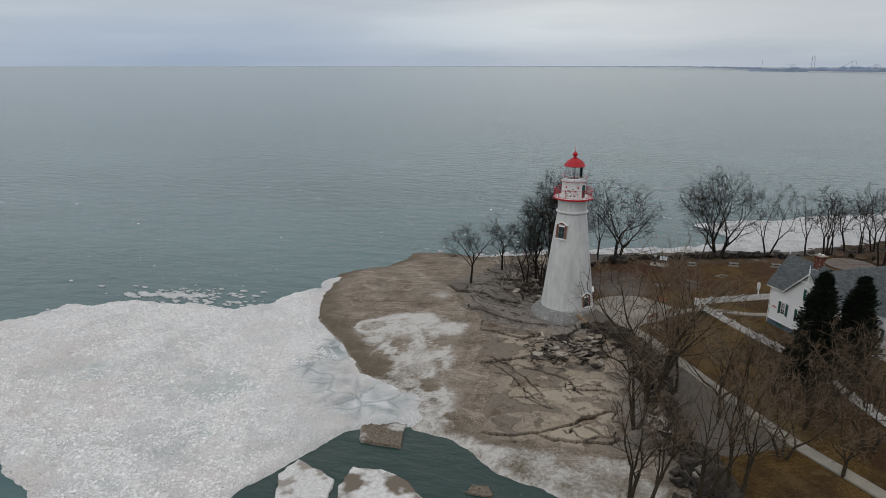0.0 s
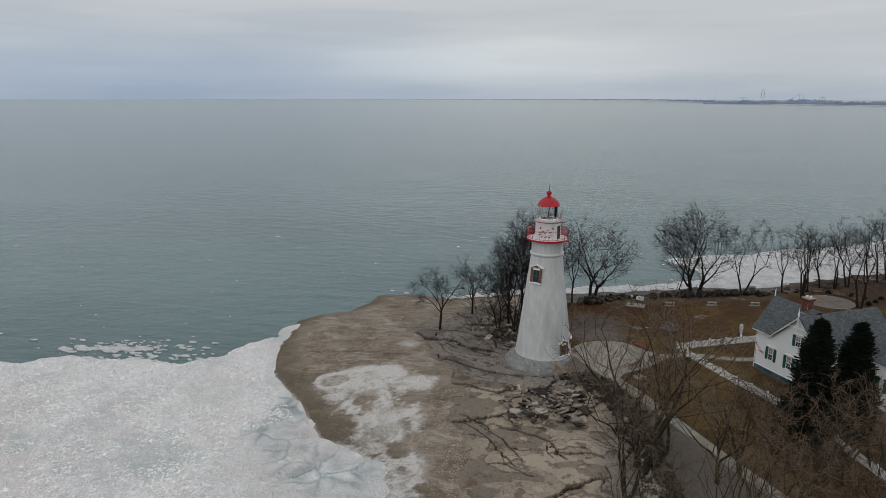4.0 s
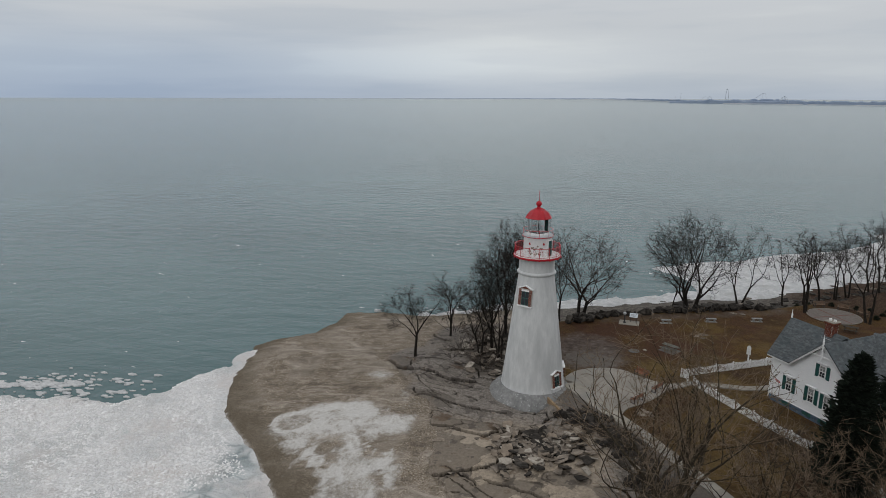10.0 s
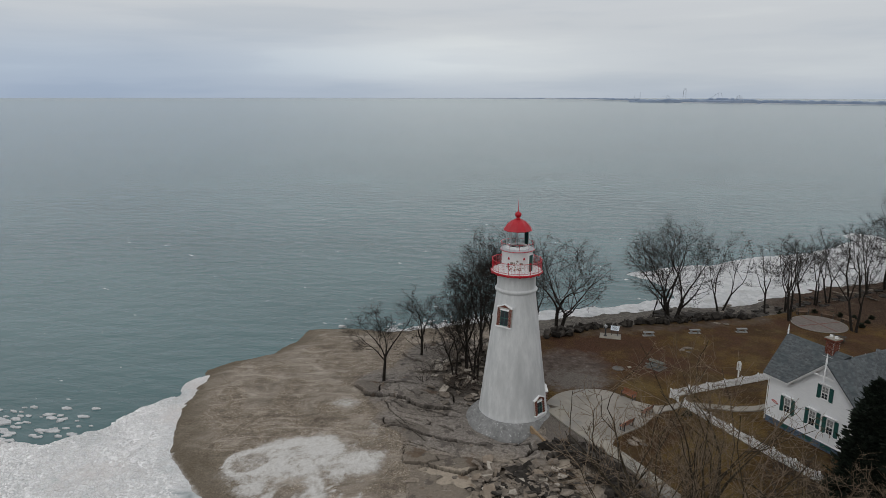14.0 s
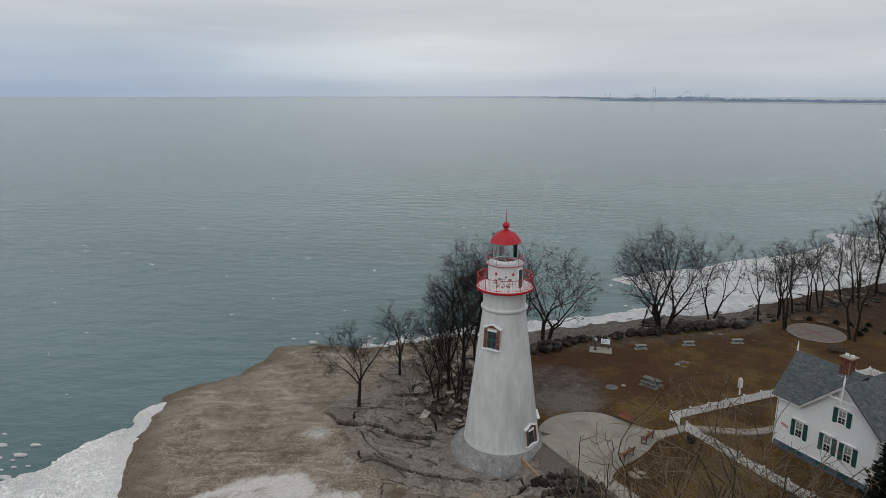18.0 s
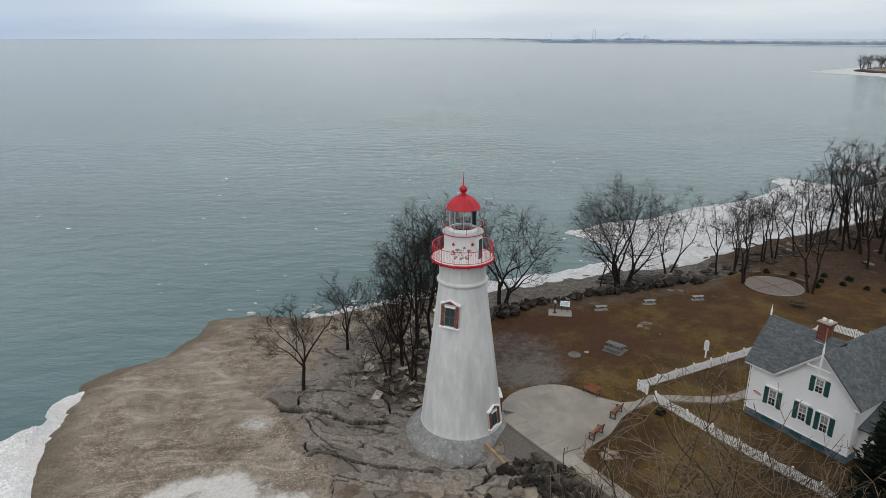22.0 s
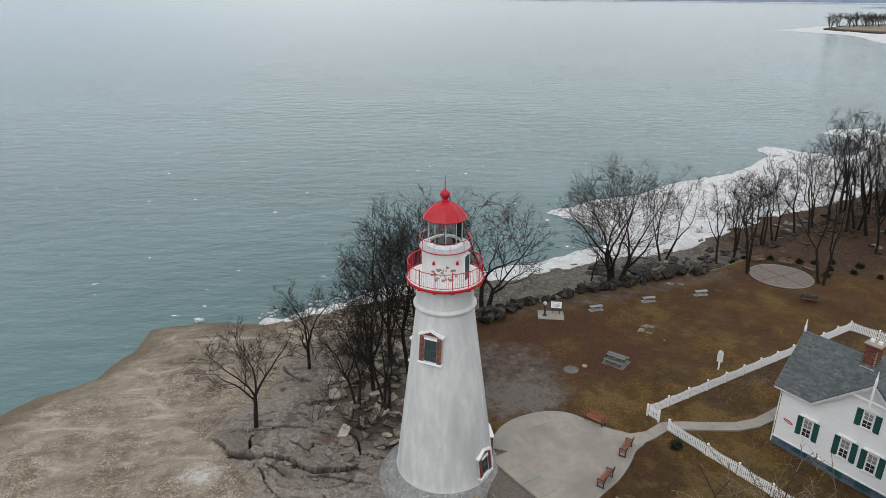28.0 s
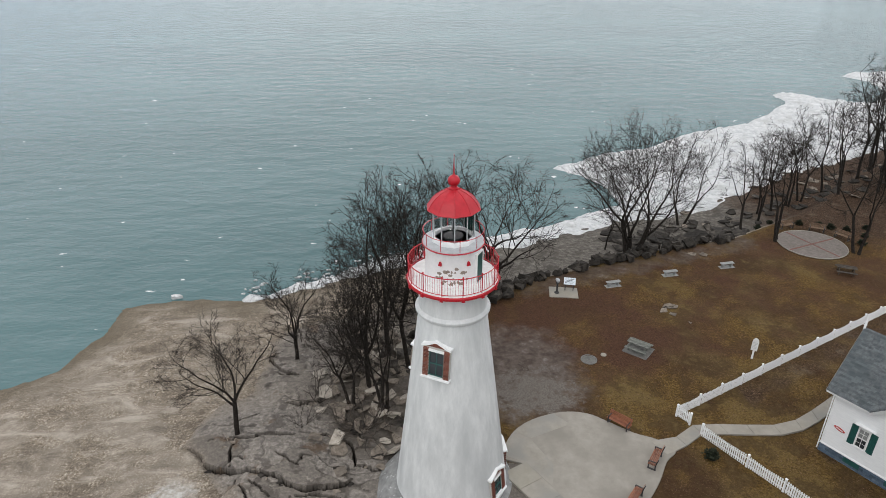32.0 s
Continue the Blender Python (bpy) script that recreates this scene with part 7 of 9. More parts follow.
vase = [bare_tree(55, 8.6, 7.0, 0.3, 1, 0, 4, (6, 6, 6, 4), 0.17, 0.0078, fork=(20, 46)), bare_tree(52, 8.4, 5.6, 0.3, 1, 0, 4, (6, 6, 5, 4), 0.15, 0.0078, fork=(16, 40))]
thin = [bare_tree(61, 10, 8.4, 0.2, 1, 0, 4, (4, 4, 3, 2), 0.22, 0.013, fork=(18, 48), crook=0.17, shoots=1.0, bark="bark_brown", twig="twig"), bare_tree(62, 10, 9.0, 0.18, 2, 20, 2, (4, 4, 3, 2), 0.2, 0.013, fork=(14, 46), crook=0.17, shoots=1.0, bark="bark_brown", twig="twig"), bare_tree(63, 10, 9.4, 0.16, 3, 24, 2, (4, 4, 3, 2), 0.17, 0.013, fork=(14, 46), crook=0.17, shoots=1.0, bark="bark_brown", twig="twig")]
bush = [tree_meshes(71, BUSH, 2.2, 0.03, 7, 0.5, "bark_grey", "bark_pale"), tree_meshes(72, BUSH, 2.4, 0.03, 8, 0.45, "bark_grey", "bark_grey")]

DARK = "bare dark winter tree"
plant(vase[0], -14.6, 5.6, 9.8, 20, "bare_tree", "small bare tree rooted in a rock crack", "shelf trees", 1.0)
plant(vase[1], -12.1, 15.0, 9.6, 140, "bare_tree", "small bare tree on the rock shelf", "shelf trees", 1.0)
# clump behind the tower
for i, (x, y, hh, k, sq) in enumerate([(-7.0, 8.6, 8.6, 0, 0.9), (-5.8, 10.4, 11.4, 2, 0.9), (-4.6, 8.4, 11.6, 1, 0.8), (-2.6, 12.5, 14.8, 0, 0.85), (-1.2, 15.5, 14.4, 1, 0.8), (-4.6, 14.5, 13.0, 2, 0.9)]):
    plant(clump[k], x, y, hh * 1.14, 47 * i, "bare_tree", DARK + " in the clump behind the tower", "tower clump trees", sq)
plant(broad[1], 5.0, 26.6, 14.2, 65, "bare_tree", "bare dark spreading tree at the sea wall", "sea wall trees", 1.08)
plant(tall[0], 2.2, 24.5, 11.6, 15, "bare_tree", DARK + " beside the sea wall", "sea wall trees")
plant(broad[0], 21.2, 33.3, 15.8, 100, "bare_tree", "large bare tree forking low at the sea wall", "sea wall trees", 1.0)
plant(tall[3], 19.2, 35.7, 7.2, 10, "bare_tree", "slim bare tree beside the big one", "sea wall trees")
plant(broad[2], 30.6, 42.8, 13.2, 200, "bare_tree", "bare tree with leaning forked trunk above the beach", "shore trees", 0.8)
SHORE_ROW = [(35.7, 37.8, 10.0, 0), (37.8, 34.0, 11.2, 2), (40.0, 42.3, 10.2, 1), (41.5, 45.5, 9.4, 0), (43.6, 46.1, 10.6, 3), (46.2, 47.3, 9.8, 2), (48.6, 48.7, 11.4, 1), (52.4, 50.0, 11.4, 0), (52.7, 47.3, 10.2, 3), (44.8, 30.6, 11.6, 1), (55.5, 51.5, 12.4, 2), (59.0, 53.2, 13.4, 0), (60.5, 49.0, 12.0, 1), (63.2, 57.0, 14.4, 3), (66.2, 60.5, 15.0, 0), (66.5, 55.8, 13.2, 2), (68.4, 54.8, 13.6, 1), (70.5, 58.2, 13.8, 3), (73.0, 57.0, 14.2, 0), (62, 43, 11, 3), (66, 46, 12.2, 1), (70.5, 48.5, 13, 0), (75.5, 53.0, 13.6, 2), (78, 58.5, 14.4, 1), (82, 60, 14, 3), (86, 64, 14.6, 0), (57.5, 40.0, 11.5, 0), (76, 44, 13, 1), (84, 50, 13.8, 2), (92, 58, 14.5, 3), (98, 66, 15, 1), (90, 71, 14.5, 2)]
_rw = random.Random(33)
for i in range(34):
    SHORE_ROW.append((round(_rw.uniform(58, 92), 1), round(_rw.uniform(34, 60), 1), round(_rw.uniform(11, 14.5), 1), 4))
SHORE_ROW = [q for q in SHORE_ROW if q[3] < 4 or q[1] < 0.62 * q[0] + 14]
for i, (x, y, hh, k) in enumerate(SHORE_ROW):
    plant(tall[k], x, y, hh * 1.14 + 0.6 * math.sin(3.1 * i), 61 * i, "bare_tree", DARK + " in the wooded strip by the lake", "wooded strip trees", 0.98 + 0.12 * math.sin(1.7 * i), lean=(-3 + 2 * math.sin(2.3 * i), -4 + 2 * math.sin(4.1 * i)))
# young trees along the riprap and in the garden corner
slim = [bare_tree(64, 15, 8.8, 0.3, 2, 7, 3, (5, 4, 3, 2), 0.22, 0.013, fork=(8, 28), shoots=1.0, bark="bark_brown", twig="twig"), bare_tree(65, 15, 7.8, 0.32, 1, 0, 4, (5, 4, 3, 2), 0.23, 0.013, fork=(8, 28), shoots=1.0, bark="bark_brown", twig="twig"), bare_tree(66, 15, 9.4, 0.26, 3, 9, 2, (5, 4, 3, 2), 0.2, 0.013, fork=(8, 28), shoots=1.0, bark="bark_brown", twig="twig")]
for i, (x, y, hh, k, lean) in enumerate([(9.8, -36.3, 12.0, 0, (0, 3)), (10.9, -37.2, 11.0, 1, (0, 5)), (15.1, -34.4, 11.6, 2, (0, 4)), (16.9, -33.6, 10.4, 1, (0, 6)), (18.0, -34.4, 10.0, 0, (0, 5))]):
    plant(slim[k], x, y, hh, 83 * i, "bare_tree", "tall slender bare tree growing out of the riprap bank", "riprap trees", 1.0, lean=lean)
wide = bare_tree(67, 16.6, 17.0, 0.2, 2, 16, 4, (6, 5, 4, 2), 0.34, 0.015, fork=(16, 48), rise=0.06, crook=0.17, shoots=0.9, bark="bark_brown", twig="twig")
plant(wide, 10.9, -22.6, 16.8, 30, "bare_tree", "wide bare tree forking low on the riprap crest", "riprap trees", 1.0)
plant(slim[2], 9.8, -26.0, 12.0, 150, "bare_tree", "tall slender bare tree growing out of the riprap bank", "riprap trees", 1.1)
plant(slim[1], 13.4, -19.4, 10.5, 210, "bare_tree", "slender bare tree beside the crest path", "riprap trees", 1.0)
FRONT = [(17.0, -23.8, 10.0, 0), (19.2, -22.0, 9.4, 1), (21.5, -29.0, 8.6, 2), (24.0, -23.5, 7.4, 1), (28.2, -16.9, 8.8, 2), (27.0, -21.5, 7.6, 0), (28.6, -25.8, 8.0, 1), (25.5, -30.5, 7.6, 0), (22.6, -17.5, 7.4, 2), (30.5, -18.5, 8.2, 1), (32.0, -22.5, 7.8, 2), (34.0, -17.0, 7.6, 0)]
for i, (x, y, hh, k) in enumerate(FRONT):
    plant(thin[k], x, y, hh, 83 * i, "young_tree", "young bare tree with pale twigs in the garden" if x > 18 else "young bare tree with pale twigs beside the path", "young bare trees", 1.15 if i == 4 else 0.95)
for i, (x, y, hh, k) in enumerate([(22.6, -4.2, 2.2, 0), (23.9, -6.6, 2.6, 1), (25.4, -9.4, 3.0, 0), (26.8, -11.0, 2.8, 1), (24.0, -9.2, 2.6, 0), (22.6, -7.4, 2.0, 1), (21.4, -11.2, 3.2, 0), (26.5, -17.5, 3.0, 1), (28.6, -15.6, 2.6, 1), (24.6, -19.6, 2.4, 0), (10.6, -12.6, 2.6, 0), (12.6, -16.4, 2.8, 1), (13.2, -22.4, 3.2, 0), (12.4, -28.0, 3.0, 1), (14.8, -31.6, 3.2, 0), (-7.0, 6.4, 2.4, 0), (-9.6, 9.0, 2.6, 1), (-8.4, 12.6, 2.4, 0)]):
    b = plant(bush[k], x, y, hh, 77 * i, "bare_shrub", "tangled bare brown shrub with fine twigs", "bare shrubs", 1.15)
    tagged(b, category="shrub")


brush = [tree_meshes(81, BUSH, 2.2, 0.03, 7, 0.5, "bark_grey", "bark_pale"), tree_meshes(82, BUSH, 2.4, 0.03, 7, 0.45, "bark_grey")]
_rb = random.Random(21)
for i in range(22):
    s = _rb.random() * 5
    j = int(s)
    line = [(7.0, -8.2), (8.6, -10.4), (10.2, -14), (11.8, -20), (13.4, -27), (16.5, -36)]
    x = line[j][0] + (line[j + 1][0] - line[j][0]) * (s - j) + _rb.gauss(0, 0.7)
    y = line[j][1] + (line[j + 1][1] - line[j][1]) * (s - j) + _rb.gauss(0, 0.6)
    tagged(plant(brush[i % 2], x, y, _rb.uniform(0.9, 2.0), 71 * i, "bare_shrub", "dark tangled brush growing through the riprap", "riprap brush", 1.2), category="shrub")
for i in range(9):
    x, y = _rb.gauss(-6, 2.4), _rb.gauss(11, 4)
    if math.hypot(x, y) > 6.5:
        tagged(plant(brush[i % 2], x, y, _rb.uniform(1.4, 3.0), 71 * i, "bare_shrub", "dark tangled brush under the tree clump", "clump brush", 1.3), category="shrub")


def evergreen_mesh(seed, h, r, material, n=2600):
    """Sprays of needles set along many drooping branches, so that the outline is feathery."""
    rnd = random.Random(seed)
    verts, faces = [], []
    boughs = []
    for i in range(max(30, n // 34)):
        s = rnd.random() ** 1.25
        boughs.append((0.2 + (h - 0.3) * s, rnd.uniform(0, 2 * math.pi), r * (1 - s) ** 0.72 * rnd.uniform(0.68, 1.14) * (0.85 + 0.15 * min(1.0, s * 6)) + 0.10))
    for i in range(n):
        z0, a, ln = boughs[rnd.randrange(len(boughs))]
        u = rnd.random() ** 0.6
        j = 0.06 + 0.17 * min(1.0, ln)
        c = Vector((ln * u * math.cos(a) + rnd.gauss(0, j), ln * u * math.sin(a) + rnd.gauss(0, j), z0 + ln * u * 0.10 + rnd.gauss(0, j * 0.8)))
        out = Vector((math.cos(a) + rnd.gauss(0, 0.35), math.sin(a) + rnd.gauss(0, 0.35), rnd.uniform(0.0, 0.6))).normalized()
        side = out.cross(Vector((0, 0, 1))).normalized()
        k0 = min(1.0, h / 4)
        L, w = rnd.uniform(0.3, 0.68) * (0.6 + 0.4 * k0), rnd.uniform(0.07, 0.17)
        up = out.cross(side)
        k = len(verts)
        for q in (c - out * L * 0.4, c + side * w + up * rnd.uniform(-0.05, 0.05), c + out * L * 0.6, c - side * w, c + up * w * 0.9):
            verts.append((q.x, q.y, q.z))
        faces += [(k, k + 1, k + 4), (k + 1, k + 2, k + 4), (k + 2, k + 3, k + 4), (k + 3, k, k + 4)]
    return raw("crown", verts, faces, material)


for x, y, hh, r, seed in ((26.4, -13.2, 11.6, 2.7, 5), (30.3, -11.4, 11.0, 2.6, 9)):
    t = thing("evergreen_tree", "tall dark dense conical evergreen beside the house", "tree", pose(x, y, ground_z(x, y)), "evergreens")
    part("trunk", rod((0, 0, -0.2), (0, 0, hh * 0.9), 0.22, 8, r2=0.04), M["bark"], t)
    part_me("crown", evergreen_mesh(seed, hh, r, M["needles"], 14000), t)

shrub_me = [evergreen_mesh(20 + i, 0.95, 0.62, M["shrub"], 260) for i in range(2)]
for i, (x, y, s) in enumerate([(37.9, 38.4, 0.9), (39.7, 39.2, 0.9), (42.6, 38.2, 1.0), (44.6, 37.6, 1.0), (45.6, 37.0, 1.1), (46.6, 32.7, 1.1), (48.2, 34.6, 0.9), (50.3, 33.3, 1.0), (52.7, 31.9, 0.9), (54.5, 31.0, 1.0), (47.2, 36.4, 1.0), (17.3, 2.2, 1.1), (49.6, 36.6, 1.0), (52.2, 35.2, 1.1)]):
    t = thing("round_shrub", "low dark rounded evergreen shrub", "shrub", pose(x, y, ground_z(x, y) - 0.05, 0, 0, 50 * i) @ Matrix.Diagonal((s * 0.62, s * 0.62, s * 0.62, 1)), "low shrubs")
    part("stem", rod((0, 0, -0.1), (0, 0, 0.5), 0.05, 6), M["bark"], t)
    part_me("crown", shrub_me[i % 2], t)

# ---------------- rocks, floes and the far shore ----------------
def boulder_mesh(seed, flat, material, name="boulder", n=10):
    """A blocky quarried rock: a jittered hull with broken corners."""
    rnd = random.Random(seed)
    bm = bmesh.new()
    for sx in (-1, 1):
        for sy in (-1, 1):
            for sz in (-1, 1):
                if rnd.random() < 0.85:
                    bm.verts.new((sx * rnd.uniform(0.30, 0.56), sy * rnd.uniform(0.24, 0.46), sz * flat * rnd.uniform(0.28, 0.46)))
    for i in range(n - 6):
        v = Vector((rnd.gauss(0, 1), rnd.gauss(0, 1), rnd.gauss(0, 1))).normalized()
        bm.verts.new((v.x * 0.55, v.y * 0.47, v.z * flat * 0.5))
    bmesh.ops.convex_hull(bm, input=bm.verts[:])
    bmesh.ops.delete(bm, geom=[v for v in bm.verts if not v.link_faces], context="VERTS")
    bmesh.ops.dissolve_limit(bm, angle_limit=radians(9), verts=bm.verts[:], edges=bm.edges[:])
    bmesh.ops.bevel(bm, geom=bm.edges[:], offset=0.012, segments=1, affect="EDGES")
    return mesh_of(name, bm, material)


def plate_mesh(seed, thick, material):
    """A broken plate of bedded limestone: an angular outline with a stepped edge."""
    rnd = random.Random(seed)
    n = rnd.randint(4, 6)
    a0 = rnd.random()
    out = [((0.42 + 0.2 * rnd.random()) * math.cos(2 * math.pi * (i + a0 + rnd.uniform(-0.25, 0.25)) / n), (0.28 + 0.2 * rnd.random()) * math.sin(2 * math.pi * (i + a0 + rnd.uniform(-0.25, 0.25)) / n)) for i in range(n)]
    bm = prism(out, -thick / 2, thick / 2)
    for v in bm.verts:
        v.co.z += rnd.uniform(-0.2, 0.2) * thick
        if v.co.z < 0:
            v.co.x *= rnd.uniform(0.9, 1.12)
            v.co.y *= rnd.uniform(0.9, 1.12)
    bmesh.ops.bevel(bm, geom=bm.edges[:], offset=0.01, segments=1, affect="EDGES")
    return mesh_of("plate", bm, material)


dark_rocks = [boulder_mesh(100 + i, 0.8, M["rock_dark"]) for i in range(6)]
pale_rocks = [boulder_mesh(110 + i, 0.7, M["rock_pale"]) for i in range(3)]
grey_plates = [plate_mesh(120 + i, 0.075, M["rock"]) for i in range(5)]
dark_plates = [plate_mesh(130 + i, 0.09, M["rock_dark"]) for i in range(5)]
pale_plates = [plate_mesh(140 + i, 0.08, M["rock_pale"]) for i in range(4)]
tan_plates = [plate_mesh(150 + i, 0.07, M["rock_tan"]) for i in range(2)]
_r = random.Random(77)


def lay(meshes, x, y, size, label, group, name="boulder", tilt=18, sink=0.25, lift=0.0):
    s = size * _r.uniform(0.75, 1.3)
    z = ground_z(x, y) + s * sink * 0.5 + lift
    ob = new(name, _r.choice(meshes))
    ob.matrix_world = pose(x, y, z, _r.gauss(0, tilt), _r.gauss(0, tilt), _r.uniform(0, 360)) @ Matrix.Diagonal((s, s, s, 1))
    return tagged(ob, label, "rock", group)


# sea wall of stacked boulders behind the lawn
wall_line = [(3.5, 22.6), (7.5, 25.2), (10.4, 26.8), (14.8, 28.6), (18, 30.2), (21.9, 31.4), (25, 32.4), (28.2, 34.0), (33.1, 34.6)]
for i in range(118):
    s = _r.random() * (len(wall_line) - 1)
    j = int(s)
    x = wall_line[j][0] + (wall_line[j + 1][0] - wall_line[j][0]) * (s - j) + _r.gauss(0, 0.3)
    y = wall_line[j][1] + (wall_line[j + 1][1] - wall_line[j][1]) * (s - j) + _r.gauss(0, 0.55)
    lay(dark_rocks, x, y, 1.05 if i < 90 else 0.7, "dark angular boulder in the sea wall", "sea wall boulders", "wall_boulder", sink=0.7)
# riprap down the crest
crest_line = [(4.4, -5.6), (6.8, -6.8), (8.6, -9.6), (10.3, -13.4), (11.4, -17.0), (12.2, -20.6), (12.9, -24), (13.5, -27.6), (14.4, -32.1), (15.6, -35.1), (18.5, -40)]
for i in range(270):
    s = _r.random() * (len(crest_line) - 1)
    j = int(s)
    x = crest_line[j][0] + (crest_line[j + 1][0] - crest_line[j][0]) * (s - j) + max(-1.7, min(1.0, _r.gauss(0, 0.95)))
    y = crest_line[j][1] + (crest_line[j + 1][1] - crest_line[j][1]) * (s - j) + _r.gauss(0, 0.7)
    pale = _r.random() < 0.05
    lay(pale_rocks if pale else dark_rocks, x, y, 0.7 if pale else 0.85, "pale broken boulder in the riprap" if pale else "dark boulder in the riprap bank", "riprap boulders", sink=0.4)
for i in range(16):
    lay(dark_rocks, _r.gauss(5.2, 1.2), _r.gauss(-6.7, 0.7), 0.65, "dark boulder heaped beside the tower", "tower boulders", sink=0.7)
# jumble of tipped plates below the crest
for i in range(315):
    x, y = _r.gauss(1.9, 2.3), _r.gauss(-12.4, 2.1)
    if x > 8 or x < -3.0 or y < -17:
        continue
    k = _r.random()
    kind, lab = (dark_plates, "dark tipped limestone plate") if k < 0.24 else (grey_plates, "grey broken limestone plate") if k < 0.64 else (pale_plates, "pale broken limestone plate") if k < 0.82 else (tan_plates, "tan broken limestone plate")
    lay(kind, x, y, _r.uniform(0.55, 1.4), lab, "jumbled plates", "rock_plate", tilt=13, sink=0.3, lift=0.05 + 0.16 * _r.random())
# pale flat stones tipped on the bank
for i in range(34):
    s = _r.random()
    lay(pale_plates if i % 3 else tan_plates, 10.9 + 1.6 * s + _r.gauss(0, 0.5), -21.6 - 8 * s + _r.gauss(0, 0.6), 0.85, "pale flat stone tipped on the riprap bank", "bank stones", "flat_stone", tilt=14, sink=0.5, lift=0.2)
# loose rock among the clump of trees and by the water
for i in range(150):
    x, y = _r.gauss(-4.8, 2.6), _r.gauss(13.0, 4.6)
    if math.hypot(x, y) < 5.3 or x < -9.2:
        continue
    k = _r.random()
    lay(dark_rocks if k < 0.1 else dark_plates if k < 0.18 else grey_plates if k < 0.78 else pale_plates, x, y, 1.4, "loose rock under the tree clump", "clump rocks", "loose_rock", sink=0.3)
for x, y, s in ((-9.0, 9.6, 1.3), (-9.8, 12.2, 1.2), (-4.4, 5.4, 0.9), (-8.2, 13.2, 1.1), (4.4, -9.5, 1.3), (3.0, -11.0, 1.2), (1.2, -9.6, 1.1)):
    lay(pale_plates, x, y, s, "pale fresh-broken limestone block", "pale blocks", "rock_block", tilt=7, sink=0.35)
for i in range(70):
    s = _r.random()
    x, y = 28 + 45 * s + _r.gauss(0, 1.2), 39.5 + 20.5 * s + _r.gauss(0, 2.2)
    lay(dark_plates if _r.random() < 0.85 else grey_plates, x, y, 1.2, "flat rock ledge above the beach", "beach ledges", "rock_ledge", tilt=8, sink=0.3)
for x, y, s in ((20.4, 20.3, 1.3), (21.2, 20.9, 1.1), (20.9, 19.6, 0.7), (11.8, -3.5, 1.2), (11.2, -3.9, 0.9), (12.2, -4.1, 0.8), (11.5, -3.0, 0.7), (27.2, 31.2, 1.2), (28.4, 31.0, 1.0), (22.0, 18.2, 0.4)):
    lay(grey_plates, x, y, s, "flat bare rock showing through the lawn", "lawn rocks", "flat_rock", tilt=4, sink=0.1)


for i in range(46):
    x, y = _r.uniform(20, 37), _r.uniform(35.5, 42)
    lay(dark_plates, x, y, 2.0, "dark wet rock ledge behind the sea wall", "sea wall ledges", "rock_ledge", tilt=6, sink=0.12)
for i in range(60):
    x, y = _r.uniform(50, 88), _r.uniform(38, 60)
    lay(dark_plates if _r.random() < 0.6 else grey_plates, x, y, 1.3, "mossy flat rock lying in the woods", "woodland rocks", "woodland_rock", tilt=8, sink=0.15)


